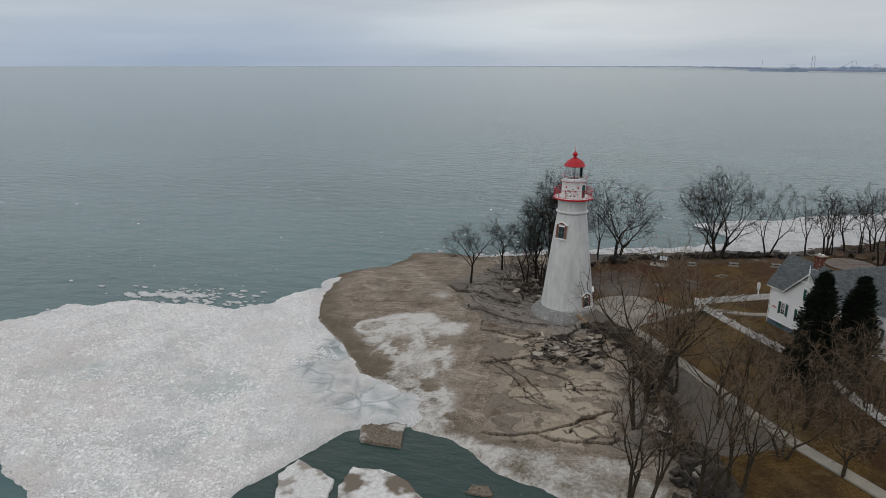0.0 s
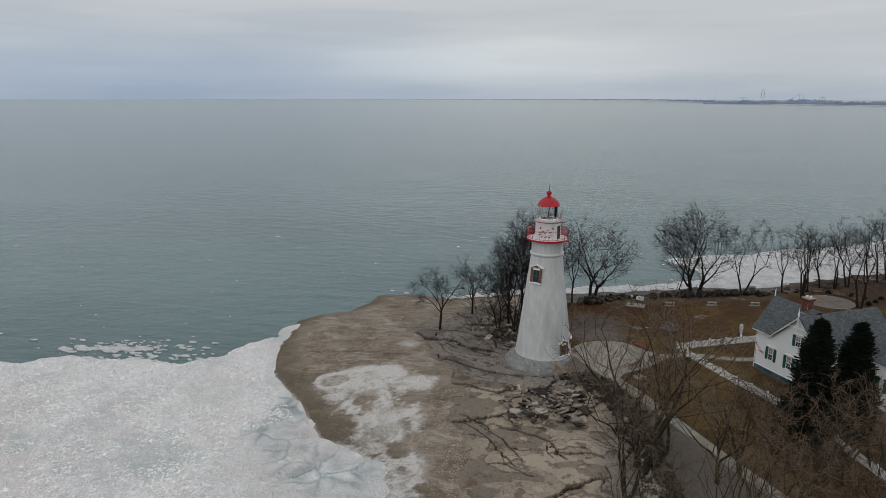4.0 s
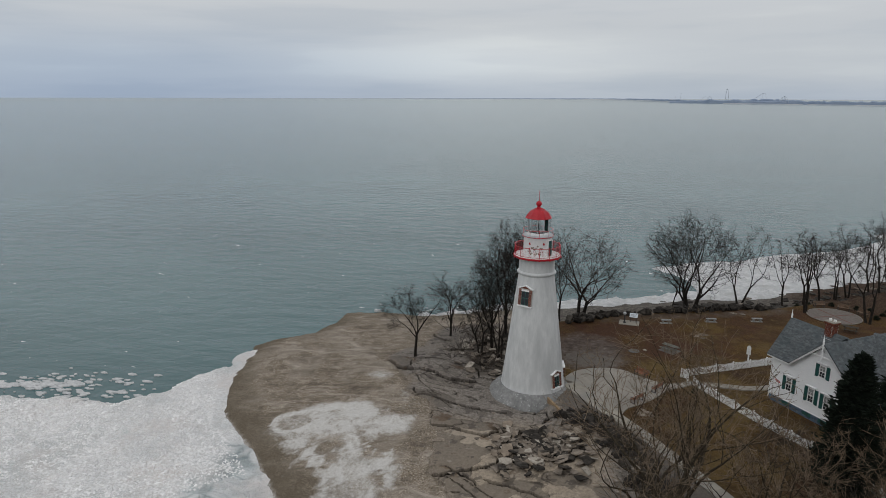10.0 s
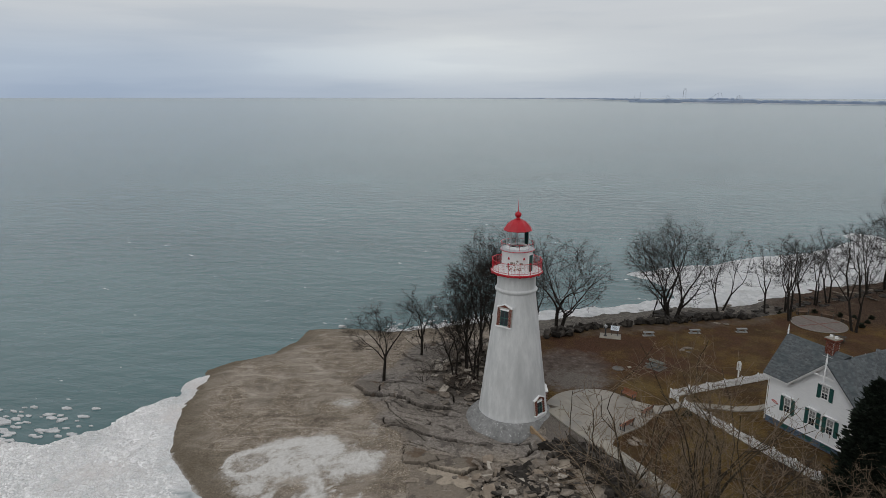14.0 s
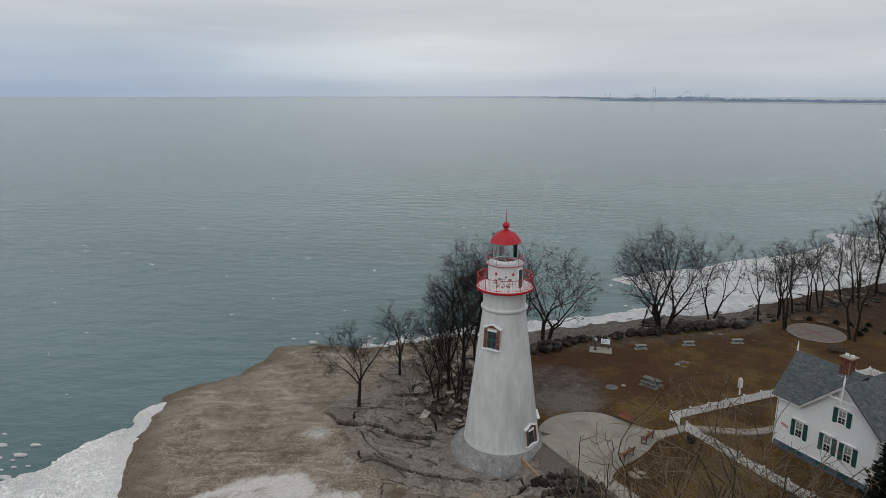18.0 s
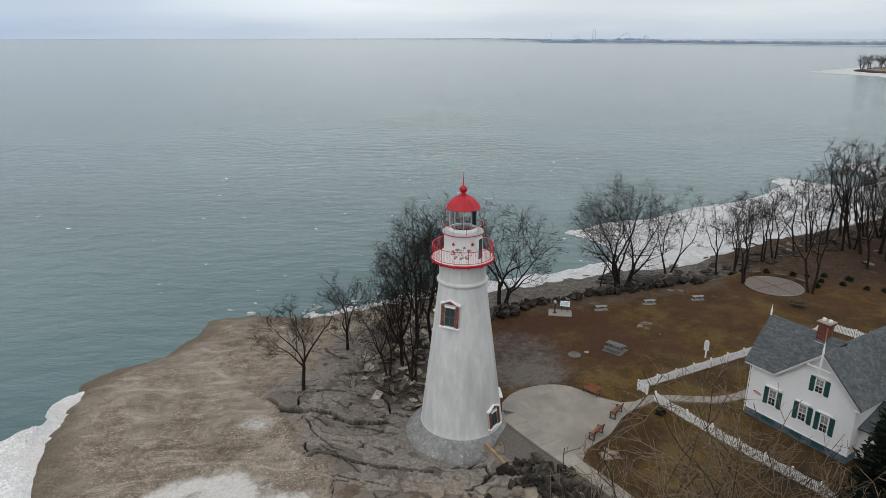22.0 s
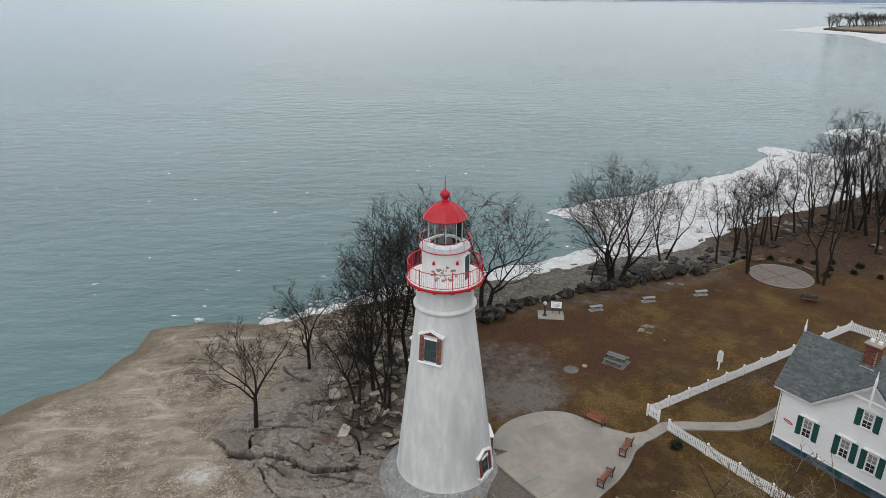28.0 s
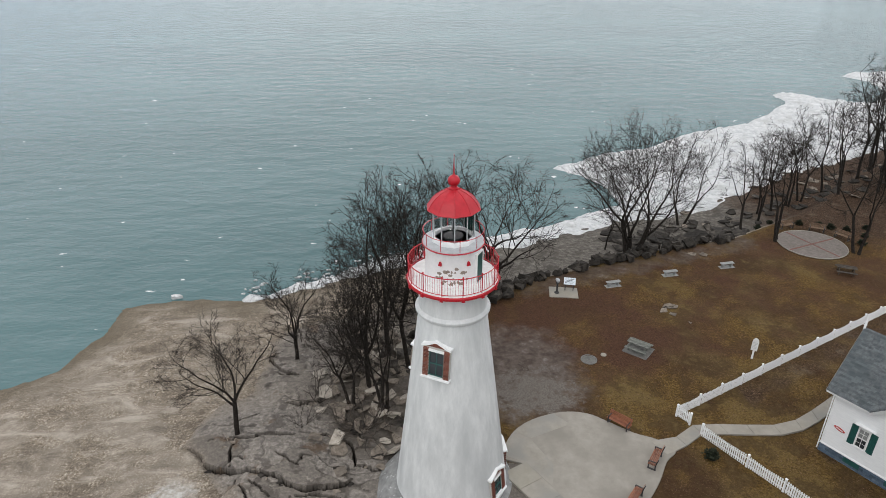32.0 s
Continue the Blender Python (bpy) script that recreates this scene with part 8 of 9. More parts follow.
# the bedded shelf, split into slabs along its joints
def shelf_material():
    m = M["rock_tan"].copy()
    m.name = "bedded_limestone"
    t = m.node_tree
    L = t.links.new
    p = t.nodes["Principled BSDF"]
    pos = t.nodes.new("ShaderNodeNewGeometry").outputs["Position"]

    def noise_of(scale, detail=8, rough=0.65):
        n = t.nodes.new("ShaderNodeTexNoise")
        n.inputs["Scale"].default_value, n.inputs["Detail"].default_value, n.inputs["Roughness"].default_value = scale, detail, rough
        L(pos, n.inputs["Vector"])
        return n.outputs["Fac"]

    def blend(a, b, fac):
        x = t.nodes.new("ShaderNodeMix")
        x.data_type = "RGBA"
        for v, k in ((a, "A"), (b, "B")):
            if isinstance(v, tuple):
                x.inputs[k].default_value = (*v, 1)
            else:
                L(v, x.inputs[k])
        L(fac, x.inputs["Factor"])
        return x.outputs["Result"]

    def value(name):
        a = t.nodes.new("ShaderNodeAttribute")
        a.attribute_name = name
        return a.outputs["Fac"]

    fine = noise_of(3.2, 12, 0.8)
    tan = ramp(t, fine, [(0.36, (0.20, 0.165, 0.125)), (0.5, (0.30, 0.25, 0.192)), (0.64, (0.39, 0.328, 0.26))])
    grey = ramp(t, fine, [(0.36, (0.095, 0.085, 0.076)), (0.5, (0.178, 0.159, 0.141)), (0.64, (0.31, 0.278, 0.245))])
    col = blend(grey, tan, value("tan"))
    # beds weather to different tones
    col = blend(col, (0.105, 0.090, 0.076), ramp(t, value("bed"), [(0.0, (0.75, 0.75, 0.75)), (0.45, (0, 0, 0))]))
    col = blend(col, (0.40, 0.345, 0.275), value("pale"))
    # dark algae and damp in sharp-edged patches, pale scraped rock
    col = blend(col, (0.058, 0.050, 0.044), ramp(t, noise_of(0.7, 7, 0.6), [(0.57, (0, 0, 0)), (0.61, (0.6, 0.6, 0.6))]))
    col = blend(col, (0.36, 0.325, 0.28), ramp(t, noise_of(1.1, 10, 0.72), [(0.60, (0, 0, 0)), (0.68, (0.55, 0.55, 0.55))]))
    col = blend(col, (0.10, 0.062, 0.036), ramp(t, noise_of(0.33, 6, 0.6), [(0.61, (0, 0, 0)), (0.65, (0.6, 0.6, 0.6))]))
    # leaf litter and dark rubble under the trees
    col = blend(col, ramp(t, noise_of(2.2, 10, 0.75), [(0.36, (0.022, 0.019, 0.015)), (0.64, (0.115, 0.098, 0.081))]), value("litter"))
    # grit lapping over the edge
    grit = ramp(t, noise_of(7, 10, 0.85), [(0.37, (0.05, 0.04, 0.031)), (0.5, (0.185, 0.153, 0.121)), (0.62, (0.36, 0.318, 0.272))])
    col = blend(col, grit, value("grit"))
    # joints near black: soil and leaves, plus the cracks' shade put into the colour
    col = blend(col, (0.018, 0.015, 0.012), value("joint"))
    L(col, p.inputs["Base Color"])
    b = t.nodes.new("ShaderNodeBump")
    b.inputs["Strength"].default_value, b.inputs["Distance"].default_value = 0.4, 0.04
    L(noise_of(2.6, 11, 0.75), b.inputs["Height"])
    L(b.outputs[0], p.inputs["Normal"])
    return m


def build_shelf():
    shelf = thing("rock_shelf", "cracked grey and tan limestone shelf by the tower", "rock shelf", kind="structure")
    h = 0.09
    xs, ys = np.arange(-20.5, 15.5, h), np.arange(-38, 26, h)
    X, Y = np.meshgrid(xs, ys)
    edge = signed(BARE, X, Y)
    keep = (edge - SHELF_LAP(X, Y) > -0.5) & (edge > -0.3) & (signed(CREST, X, Y) < 0.7) & (signed(SHORE, X, Y) > 0.3) & (np.hypot(X, Y) > 3.8)
    keep &= (X < 4.2) | (Y < -3)
    Z, G, B, R = np.zeros_like(X), np.zeros_like(X), np.zeros_like(X), np.zeros_like(X)
    Z[keep], G[keep], B[keep], R[keep] = shelf_top(X[keep], Y[keep])
    # cells of rock between the joints, stretched east to west
    rs = np.random.RandomState(12)
    seeds = []
    for k in range(6000):
        x, y = rs.uniform(-20, 14), rs.uniform(-38, 25)
        if all(((x - a) / 1.5) ** 2 + (y - b) ** 2 > 3.4 for a, b in seeds):
            seeds.append((x, y))
    seeds = np.array(seeds)
    wx = X[keep] + 2.2 * (fbm(X[keep], Y[keep] + 9, 2.6, 4, 0.55) - 0.5)
    wy = Y[keep] + 2.2 * (fbm(X[keep] + 7, Y[keep], 2.6, 4, 0.55) - 0.5)
    one, two, who = np.full(wx.shape, 1e9), np.full(wx.shape, 1e9), np.zeros(wx.shape, int)
    for k, (a, b) in enumerate(seeds):
        d = np.hypot((wx - a) / 1.5, wy - b)
        near = d < one
        two = np.where(near, one, np.minimum(two, d))
        who[near] = k
        one = np.where(near, d, one)
    # only some of the minor joints stand open
    gate = step(0.56, 0.66, fbm(X[keep] + 3, Y[keep], 4.0, 3))
    minor = 0.35 * step(0.14, 0.03, two - one) * gate
    Z[keep] -= np.maximum(minor - G[keep], 0)
    G[keep] = np.maximum(G[keep], minor)
    cell = np.full(X.shape, -1)
    cell[keep] = who
    ny, nx = X.shape
    idx = np.arange(ny * nx).reshape(ny, nx)
    quads = np.stack([idx[:-1, :-1], idx[:-1, 1:], idx[1:, 1:], idx[1:, :-1]], -1).reshape(-1, 4)
    kf = keep.ravel()
    quads = quads[kf[quads].all(1)]
    owner = cell.ravel()[quads[:, 0]]
    co = np.stack([X.ravel(), Y.ravel(), Z.ravel()], 1)
    tan = step(-5.5, -9.5, Y + 3 * (fbm(X, Y, 6, 3) - 0.5)) * (0.45 + 0.9 * fbm(X + 5, Y, 4, 3)) * step(9.5, 6, X)
    tan = np.clip(tan + 0.35 * (fbm(X, Y + 30, 5, 4) - 0.45), 0, 1)
    grit = step(1.6, 0.0, edge - SHELF_LAP(X, Y) + 1.4 * (fbm(X, Y, 1.2, 4) - 0.5))
    fields = {"tan": tan, "bed": (B * 0.37) % 1.0, "pale": step(0.55, 0.9, (B * 0.37) % 1.0) * tan * 0.7, "grit": grit * 0.95, "litter": step(-8.8, -7.4, X + 2 * (fbm(X, Y, 3, 4) - 0.5)) * step(4.2, 6.0, Y + 2 * (fbm(X, Y + 4, 3, 4) - 0.5)) * 0.7, "joint": np.maximum(np.clip((G - 0.06) / 0.12, 0, 1) * 0.95, R * 0.6)}
    material = shelf_material()
    for k in range(len(seeds)):
        f = quads[owner == k]
        if len(f) < 12:
            continue
        used, inv = np.unique(f, return_inverse=True)
        f = inv.reshape(f.shape)
        e = np.concatenate([f[:, [0, 1]], f[:, [1, 2]], f[:, [2, 3]], f[:, [3, 0]]])
        code = np.minimum(e[:, 0], e[:, 1]) * 100000 + np.maximum(e[:, 0], e[:, 1])
        u, first, cnt = np.unique(code, return_index=True, return_counts=True)
        rim = e[first[cnt == 1]]
        n = len(used)
        low = co[used] - np.array([0, 0, 0.7])
        v = np.concatenate([co[used], low])
        skirt = np.stack([rim[:, 1], rim[:, 0], rim[:, 0] + n, rim[:, 1] + n], 1)
        on = np.unique(rim)
        renum = np.full(2 * n, -1)
        live = np.concatenate([np.arange(n), on + n])
        renum[live] = np.arange(len(live))
        me = bpy.data.meshes.new("slab")
        me.from_pydata(v[live].tolist(), [], np.concatenate([renum[f], renum[skirt]]).tolist())
        me.materials.append(material)
        me.shade_smooth()
        me.set_sharp_from_angle(angle=radians(24))
        src = used[np.concatenate([np.arange(n), on])]
        for name, w in fields.items():
            a = me.attributes.new(name, "FLOAT", "POINT")
            a.data.foreach_set("value", w.ravel()[src].astype(np.float32))
        part_me("slab", me, shelf)


build_shelf()
# plates broken off along the joints
for line, width, ledge in JOINTS:
    if width < 0.13:
        continue
    for i in range(int(1.1 * len(line))):
        s = _r.random() * (len(line) - 1)
        j = int(s)
        x = line[j][0] + (line[j + 1][0] - line[j][0]) * (s - j) + _r.gauss(0, 0.25)
        y = line[j][1] + (line[j + 1][1] - line[j][1]) * (s - j) - 0.2 + _r.gauss(0, 0.2)
        if math.hypot(x, y) > 5.3:
            lay(dark_plates if _r.random() < 0.35 else grey_plates, x, y, _r.uniform(0.3, 0.6), "broken plate along a joint of the shelf", "ledge plates", "broken_ledge", tilt=9, sink=0.0, lift=-0.04)


# floes in the open pool and off the ice edge
def floe(name, x, y, rx, ry, h, seed, label, dirty=False, turn=0):
    rnd = random.Random(seed)
    n = 6
    ring = [(rnd.uniform(0.72, 1.15) * rx * math.cos(2 * math.pi * i / n), rnd.uniform(0.72, 1.15) * ry * math.sin(2 * math.pi * i / n)) for i in range(n)]
    verts, faces = [], []
    for sc, z in ((1.06, -0.15), (1.0, h * 0.55), (0.97, h), (0.6, h * 1.04)):
        for a, b in ring:
            verts.append((a * sc, b * sc, z + rnd.uniform(-0.05, 0.05) * (z > 0)))
    verts.append((0, 0, h * 1.02))
    for r in range(3):
        for i in range(n):
            j = (i + 1) % n
            faces.append((r * n + i, r * n + j, r * n + n + j, r * n + n + i))
    for i in range(n):
        faces.append((3 * n + i, 3 * n + (i + 1) % n, 4 * n))
    ob = new(name, raw(name, verts, faces, M["floe_dirty"] if dirty else M["snow_ice"]))
    ob.matrix_world = pose(x, y, LAKE, 0, 0, turn)
    return tagged(ob, label, "ice", "ice floes")


M["floe_dirty"] = mat("gritty_ice", (0.07, 0.056, 0.042), (0.24, 0.205, 0.165), 4.5, 0.8, 0.5, 8, stain=(0.5, 0.49, 0.48), sscale=0.45, smin=0.60, smax=0.70)


def cut_floe(outline, h, seed, label, dirty):
    """A flat broken floe with undercut edges, its top slightly uneven."""
    rnd = random.Random(seed)
    pts = []
    for i in range(len(outline)):
        p, q = Vector(outline[i]), Vector(outline[(i + 1) % len(outline)])
        for k in range(5):
            pts.append(p.lerp(q, k / 5) + Vector((rnd.gauss(0, 0.07), rnd.gauss(0, 0.07))))
    c = sum(pts, Vector((0, 0))) / len(pts)
    n = len(pts)
    verts, faces = [], []
    for sc, z in ((1.03, -0.2), (1.02, 0.05), (1.0, h * 0.9), (0.97, h), (0.6, h * 1.05)):
        for p in pts:
            q = p * sc - c * sc
            verts.append((q.x, q.y, z + (rnd.uniform(-0.04, 0.05) if z > 0.1 else 0)))
    verts.append((0, 0, h))
    for r in range(4):
        for i in range(n):
            j = (i + 1) % n
            faces.append((r * n + i, r * n + j, r * n + n + j, r * n + n + i))
    for i in range(n):
        faces.append((4 * n + i, 4 * n + (i + 1) % n, 5 * n))
    ob = new("ice_floe", raw("ice_floe", verts, faces, M["floe_dirty"] if dirty else M["floe_pale"]))
    ob.matrix_world = pose(c.x, c.y, LAKE)
    return tagged(ob, label, "ice", "ice floes")


M["floe_pale"] = mat("white_gritty_ice", (0.44, 0.43, 0.42), (0.74, 0.74, 0.73), 4.0, 0.7, 0.5, 6, stain=(0.30, 0.27, 0.24), sscale=0.5, smin=0.52, smax=0.6)
M["floe_half"] = mat("half_dirty_ice", (0.50, 0.49, 0.48), (0.72, 0.72, 0.71), 2.0, 0.7, 0.5, 6, stain=(0.15, 0.122, 0.092), sscale=0.35, smin=0.47, smax=0.56)
cut_floe([(-14.4, -33.6), (-10.6, -33.4), (-11.4, -29.6), (-13.7, -29.7), (-15.5, -31.2)], 0.26, 3, "brown gritty ice block at the pool edge", True)
o = cut_floe([(-12.4, -42.4), (-5.9, -39.8), (-8.6, -37.7), (-10.2, -37.2), (-13.4, -37.4), (-13.4, -40.2)], 0.2, 5, "half brown, half white floe in the dark pool", True)
o.data.materials[0] = M["floe_half"]
cut_floe([(-17.4, -43.6), (-13.5, -42.2), (-14.2, -39.5), (-18.5, -37.9), (-19.0, -40.2)], 0.2, 6, "gritty white floe in the dark pool", False)
cut_floe([(-3.2, -37.9), (-0.9, -37.6), (-1.4, -36.5), (-2.9, -36.7)], 0.15, 8, "small gritty floe by the rocks", True)
for i in range(150):
    x, y, s = _r.gauss(-55, 5.5), _r.gauss(-5.2, 1.7), _r.uniform(0.12, 0.62)
    if i < 5:
        x, y, s = -65 + 2.7 * i, -7.6 + 0.75 * i, 1.3
    floe("brash_ice", x, y, s * 1.3, s * 0.6, 0.08 + 0.03 * s, 200 + i, "loose white brash ice off the field", turn=_r.uniform(-20, 20))
for i in range(64):
    s = _r.random()
    floe("brash_ice", -21 + 20 * s + _r.gauss(0, 0.8), 29.6 + 9 * s + _r.gauss(0, 1.1), _r.uniform(0.1, 0.42), _r.uniform(0.07, 0.22), 0.12, 300 + i, "loose white brash ice off the spit")
floe("brash_ice", -26.9, 29.0, 0.6, 0.3, 0.3, 330, "white ice block off the spit")


# broken plates of crust heaved up on the drift ice
def ice_chips():
    rnd = random.Random(9)
    verts, faces = [], []
    total = 90000
    rs = np.random.RandomState(3)
    ix, iy = rs.uniform(-84, -14, total), rs.uniform(-53, 8, total)
    heap = fbm(ix, iy, 6, 4, 0.6) + 0.3 * fbm(ix, iy + 9, 1.3, 3)
    ok = (signed(ICE_LEFT, ix, iy) > 1.0) & (signed(SHORE, ix, iy) < -0.9) & (heap > 0.49 + 0.26 * rs.rand(total)) & (np.hypot(ix + 20.5, iy + 25.5) > 8)
    top = ice_top(ix, iy)
    for x, y, z in zip(ix[ok], iy[ok], top[ok]):
        m = pose(x, y, z + 0.01, rnd.gauss(0, 15), rnd.gauss(0, 15), rnd.uniform(0, 360))
        s = rnd.uniform(0.06, 0.15) * (1.8 if rnd.random() < 0.08 else 1)
        ring = [(s * rnd.uniform(0.6, 1.3) * math.cos(1.571 * k), 0.7 * s * rnd.uniform(0.6, 1.3) * math.sin(1.571 * k)) for k in range(4)]
        k0 = len(verts)
        for h in (-0.08, 0.02):
            for p, q in ring:
                v = m @ Vector((p, q, h))
                verts.append((v.x, v.y, v.z))
        faces.append((k0 + 4, k0 + 5, k0 + 6, k0 + 7))
        for k in range(4):
            j = (k + 1) % 4
            faces.append((k0 + k, k0 + j, k0 + 4 + j, k0 + 4 + k))
    tagged(new("ice_chips", raw("ice_chips", verts, faces, M["chip"])), "tilted broken plates of white crusted ice", "ice", kind="stuff")


M["chip"] = mat("broken_crust", (0.76, 0.755, 0.75), (0.93, 0.925, 0.92), 1.5, 0.65, 0.6, 5, spread=0.12)
ice_chips()


def far_shore():
    # distant woods with the blue of the air's haze put into their base colour
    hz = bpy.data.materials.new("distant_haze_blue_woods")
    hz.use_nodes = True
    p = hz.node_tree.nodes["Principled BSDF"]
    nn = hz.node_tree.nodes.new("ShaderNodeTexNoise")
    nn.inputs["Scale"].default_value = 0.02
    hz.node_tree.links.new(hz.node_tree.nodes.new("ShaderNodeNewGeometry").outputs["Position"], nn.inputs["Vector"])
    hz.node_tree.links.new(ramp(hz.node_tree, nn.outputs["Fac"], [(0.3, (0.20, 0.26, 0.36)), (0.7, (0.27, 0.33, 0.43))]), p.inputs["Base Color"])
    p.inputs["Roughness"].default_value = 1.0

    def strip(name, pts, heights, label, seed, depth=60):
        rnd = random.Random(seed)
        verts, faces = [], []
        P = []
        for (a, b), (ha, hb) in zip(zip(pts, pts[1:]), zip(heights, heights[1:])):
            m = max(2, int(math.hypot(b[0] - a[0], b[1] - a[1]) / 14))
            for k in range(m):
                s = k / m
                P.append((a[0] + (b[0] - a[0]) * s, a[1] + (b[1] - a[1]) * s, ha + (hb - ha) * s))
        for x, y, hh in P:
            r = math.hypot(x, y)
            z0 = LAKE + 19.0 * float(step(3900, 4930, r)) - 3
            zt = z0 + 3 + hh * rnd.uniform(0.75, 1.15)
            k = 1 + depth / r
            verts += [(x, y, z0), (x * (1 + 6 / r), y * (1 + 6 / r), z0 + (zt - z0) * 0.8), (x * (1 + 18 / r), y * (1 + 18 / r), zt), (x * k, y * k, z0)]
        for i in range(len(P) - 1):
            for j in range(3):
                a, b = i * 4 + j, (i + 1) * 4 + j
                faces.append((a, b, b + 1, a + 1))
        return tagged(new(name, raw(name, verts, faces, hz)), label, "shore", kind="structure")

    coast = [(-36, 4880), (-20, 4860), (-6, 4800), (0, 4720), (4, 4560), (7, 4300), (12, 3750), (19.5, 3350), (27, 3050), (36, 2850), (50, 2700)]
    shore = [(r * math.sin(radians(a)), r * math.cos(radians(a))) for a, r in coast]
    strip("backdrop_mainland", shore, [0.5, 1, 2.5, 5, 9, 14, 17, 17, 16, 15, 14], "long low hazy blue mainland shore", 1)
    rim = [(x * 0.992, y * 0.992) for x, y in shore[3:]]
    verts, faces = [], []
    for x, y in rim:
        r = math.hypot(x, y)
        z0 = LAKE + 19.0 * float(step(3900, 4930, r))
        verts += [(x, y, z0 - 1), (x * 1.001, y * 1.001, z0 + 1.5), (x * 1.006, y * 1.006, z0 + 1.8)]
    for i in range(len(rim) - 1):
        for k in range(2):
            a, b = 3 * i + k, 3 * i + 3 + k
            faces.append((a, b, b + 1, a + 1))
    tagged(new("backdrop_ice", raw("backdrop_ice", verts, faces, M["snow_ice"])), "thin white rim of ice along the far mainland", "ice", kind="structure")
    strip("backdrop_spit", [(1080, 1640), (1180, 1640), (1300, 1560), (1500, 1500)], [2, 5, 7, 8], "low brown hazy spit across the bay", 3, 30)
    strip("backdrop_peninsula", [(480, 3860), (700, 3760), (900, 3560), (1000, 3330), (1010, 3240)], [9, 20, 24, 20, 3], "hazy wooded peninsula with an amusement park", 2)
    # rides standing on the peninsula, their steel paled with haze in its colour
    steel = mat("hazy_steel", (0.42, 0.46, 0.52), (0.50, 0.54, 0.60), 0.1, 0.9, 0.0)
    ride = thing("roller_coaster", "distant hazy roller coasters and towers on the peninsula", "amusement ride")

    def line(pts, r, name):
        bm = bmesh.new()
        for a, b in zip(pts, pts[1:]):
            rod(a, b, r * 0.62, 5, bm)
        part(name, bm, steel, ride)

    def at(x, h, rr):
        """x: place along the shore from its west end; a point h metres above the lake."""
        px = np.interp(x, [0, 0.4, 0.75, 1], [480, 700, 900, 1010])
        py = np.interp(x, [0, 0.4, 0.75, 1], [3860, 3760, 3560, 3250])
        return Vector((float(px) * (1 + rr / 3700), float(py) * (1 + rr / 3700), LAKE + h))

    line([at(0.10, 0, 20), at(0.10, 55, 20)], 1.6, "observation_tower")
    line([at(0.05, 0, 20), at(0.05, 36, 20)], 1.6, "tower_ride")
    for dx in (-0.012, 0.012):
        line([at(0.49 + dx, 0, 15), at(0.49 + dx * 0.8, 76, 15)], 1.0, "support")
    line([at(0.478, 0, 12), at(0.482, 60, 12), at(0.49, 78, 12), at(0.498, 60, 12), at(0.502, 0, 12)], 1.1, "track")
    line([at(0.33, 10, 10), at(0.35, 38, 10), at(0.37, 30, 10), at(0.385, 12, 10)], 1.4, "track")
    line([at(0.28, 10, 10), at(0.30, 30, 10), at(0.325, 36, 10), at(0.35, 22, 10)], 1.0, "track")
    line([at(0.66, 12, 10), at(0.70, 34, 10), at(0.735, 52, 10), at(0.755, 50, 10), at(0.765, 20, 10), at(0.77, 0, 10)], 1.3, "track")
    line([at(0.735, 0, 10), at(0.735, 52, 10)], 0.8, "support")
    for k in range(7):
        s = k / 6
        line([at(0.845 + 0.05 * s, 4, 5), at(0.845 + 0.05 * s, 8 + 30 * math.sin(math.pi * (0.1 + 0.8 * s)), 5)], 1.2, "support")
    line([at(0.84 + 0.06 * s, 8 + 30 * math.sin(math.pi * s), 5) for s in np.linspace(0, 1, 9)], 1.5, "track")

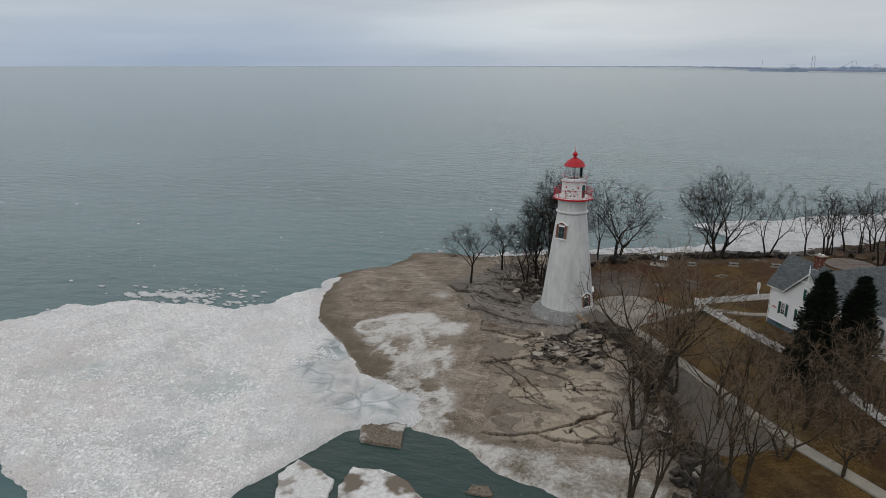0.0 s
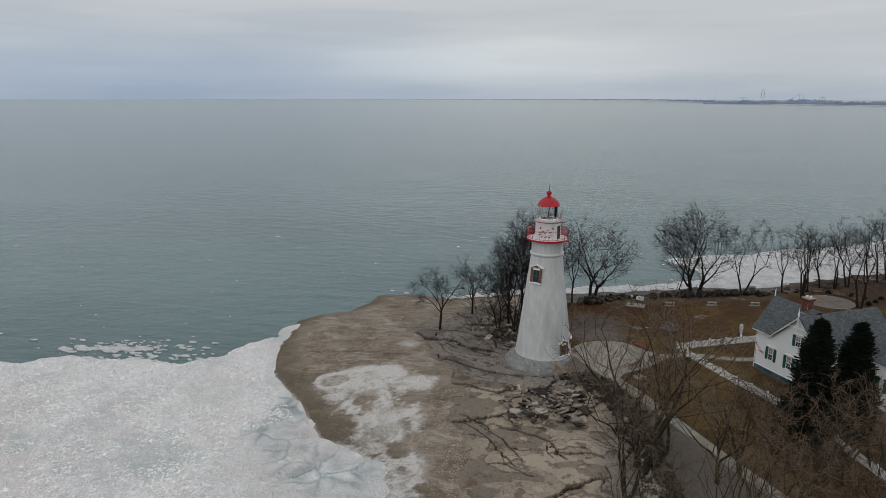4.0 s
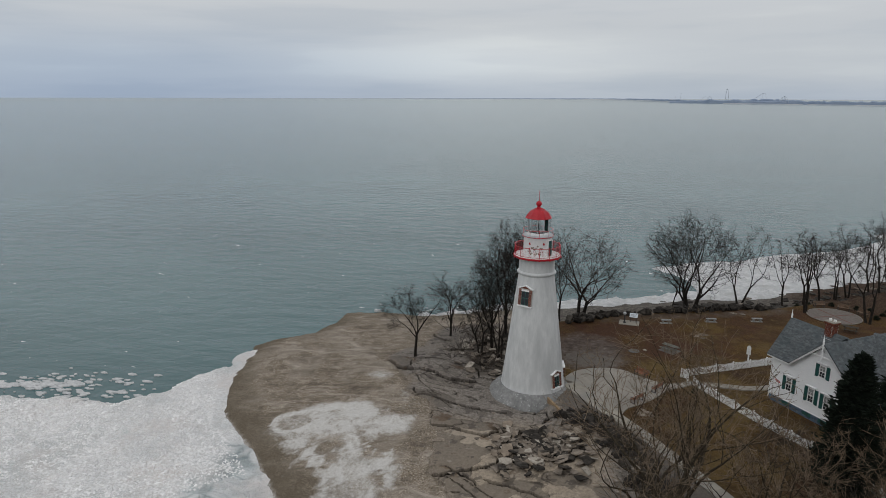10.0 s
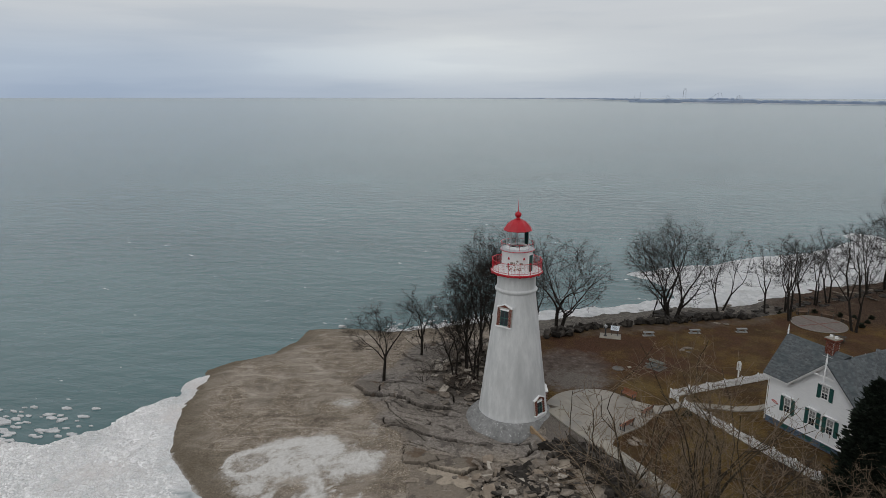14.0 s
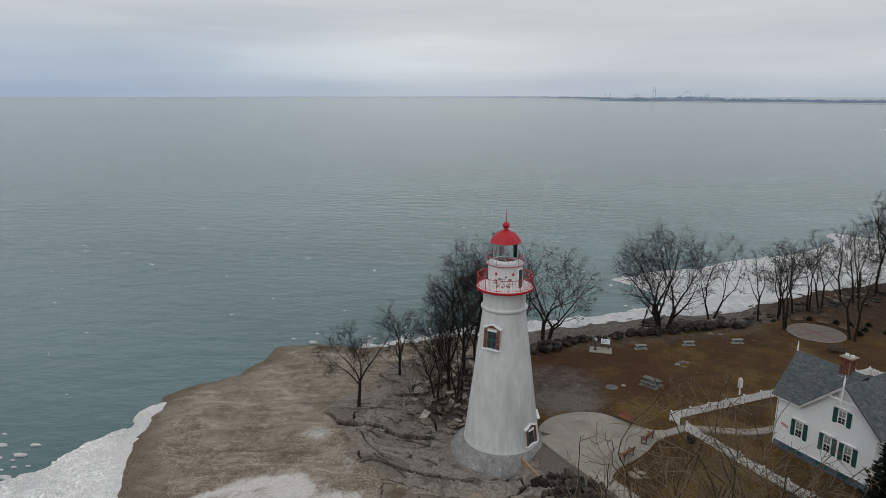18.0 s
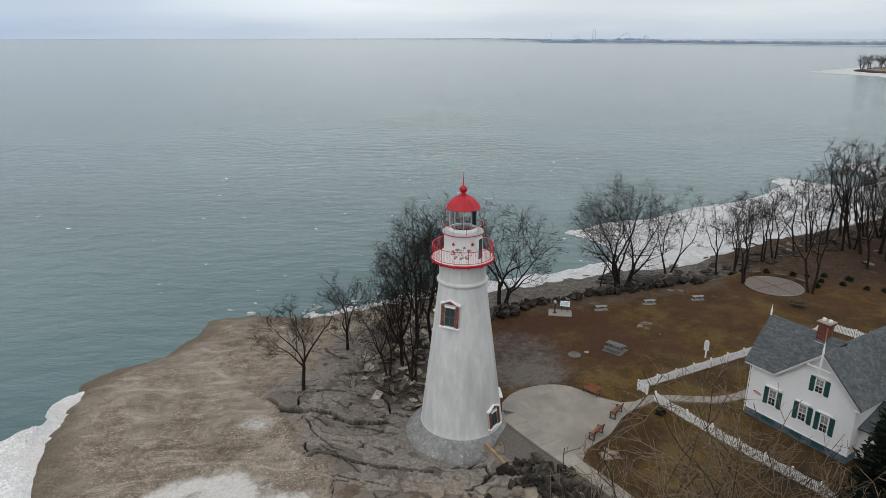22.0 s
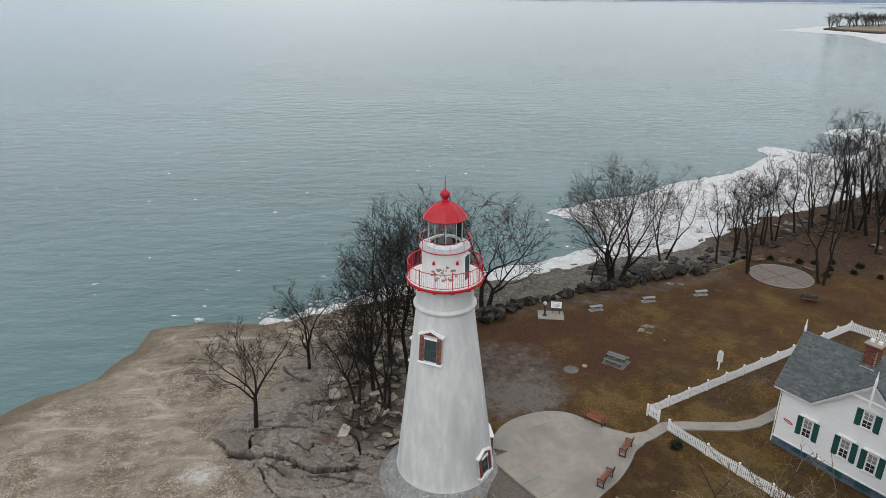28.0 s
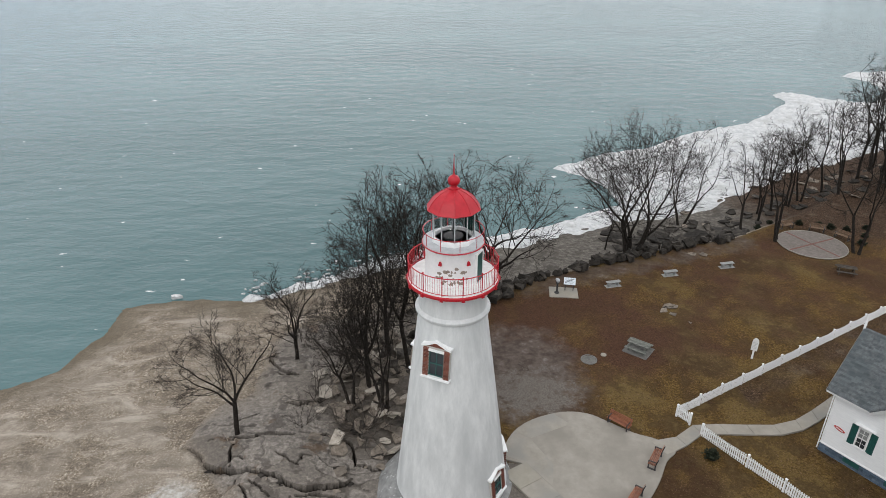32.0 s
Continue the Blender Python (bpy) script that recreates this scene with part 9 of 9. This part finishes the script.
    # the nearer wooded point with ice round it
    ice_sheet("far_point_ice", [(350, 638), (366, 644), (384, 662), (400, 676), (440, 712), (520, 736), (640, 736), (640, 470), (470, 440), (400, 430), (334, 436), (346, 480), (362, 520), (374, 556), (366, 590)], 3.2, 1.3, M["snow_ice"], "white broken shore ice round the far wooded point")
    pt = [(398, 634), (412, 652), (430, 668), (456, 698), (520, 722), (640, 722), (640, 500), (450, 524), (414, 548), (404, 566), (399, 594), (396, 618)]
    land = prism(pt, LAKE - 0.5, LAKE + 1.5)
    tagged(part("far_point", land, M["rock_dark"]), "low dark rocky wooded point across the bay", "land", kind="structure")
    lawn = prism([(x + (520 - x) * 0.08, y + (620 - y) * 0.08) for x, y in pt], LAKE + 1.2, LAKE + 2.2)
    tagged(part("far_lawn", lawn, M["rock_tan"]), "dry winter grass on the far point", "land", kind="structure")
    rnd = random.Random(8)
    for i in range(60):
        u = rnd.random()
        x, y = 424 + 130 * u + rnd.gauss(0, 5), 660 + 40 * u + rnd.gauss(0, 7)
        if i < 3:
            x, y = 414 + 5 * i, 650 + 3 * i
        k = rnd.uniform(0.95, 1.5) if i > 2 else 0.75
        t = thing("bare_tree", "distant bare tree on the wooded point", "tree", pose(x, y, LAKE + 2.0, 0, 0, 40 * i) @ Matrix.Diagonal((1.25 * k, 1.25 * k, k, 1)), "far point trees")
        tr, li, cr, top = small_far
        part_me("trunk", tr, t)
        part_me("branching", li, t)
        part_me("crown", cr, t)
    t = thing("evergreen_tree", "dark round evergreen among the far bare trees", "tree", pose(478, 684, LAKE + 2.0), "far evergreens")
    part("trunk", rod((0, 0, -0.2), (0, 0, 6), 0.3, 8, r2=0.1), M["bark"], t)
    crown = evergreen_mesh(77, 9.5, 5.0, M["needles"], 900)
    part_me("crown", crown, t)
    h = thing("far_house", "small white house among the far trees", "house", pose(508, 690, LAKE + 2.1, 0, 0, 25))
    part("wall", boxes((-6, 6, -4, 4, 0, 4.2)), M["siding"], h)
    part("roof", prism([(-4.6, 4.0), (4.6, 4.0), (0, 7.2)], -6.4, 6.4, "x"), M["shingle"], h)
    for x in (-3.6, 0, 3.6):
        part("window", boxes((x - 0.6, x + 0.6, -4.06, -3.9, 1.4, 3.0)), M["window_glass"], h)


far_shore()
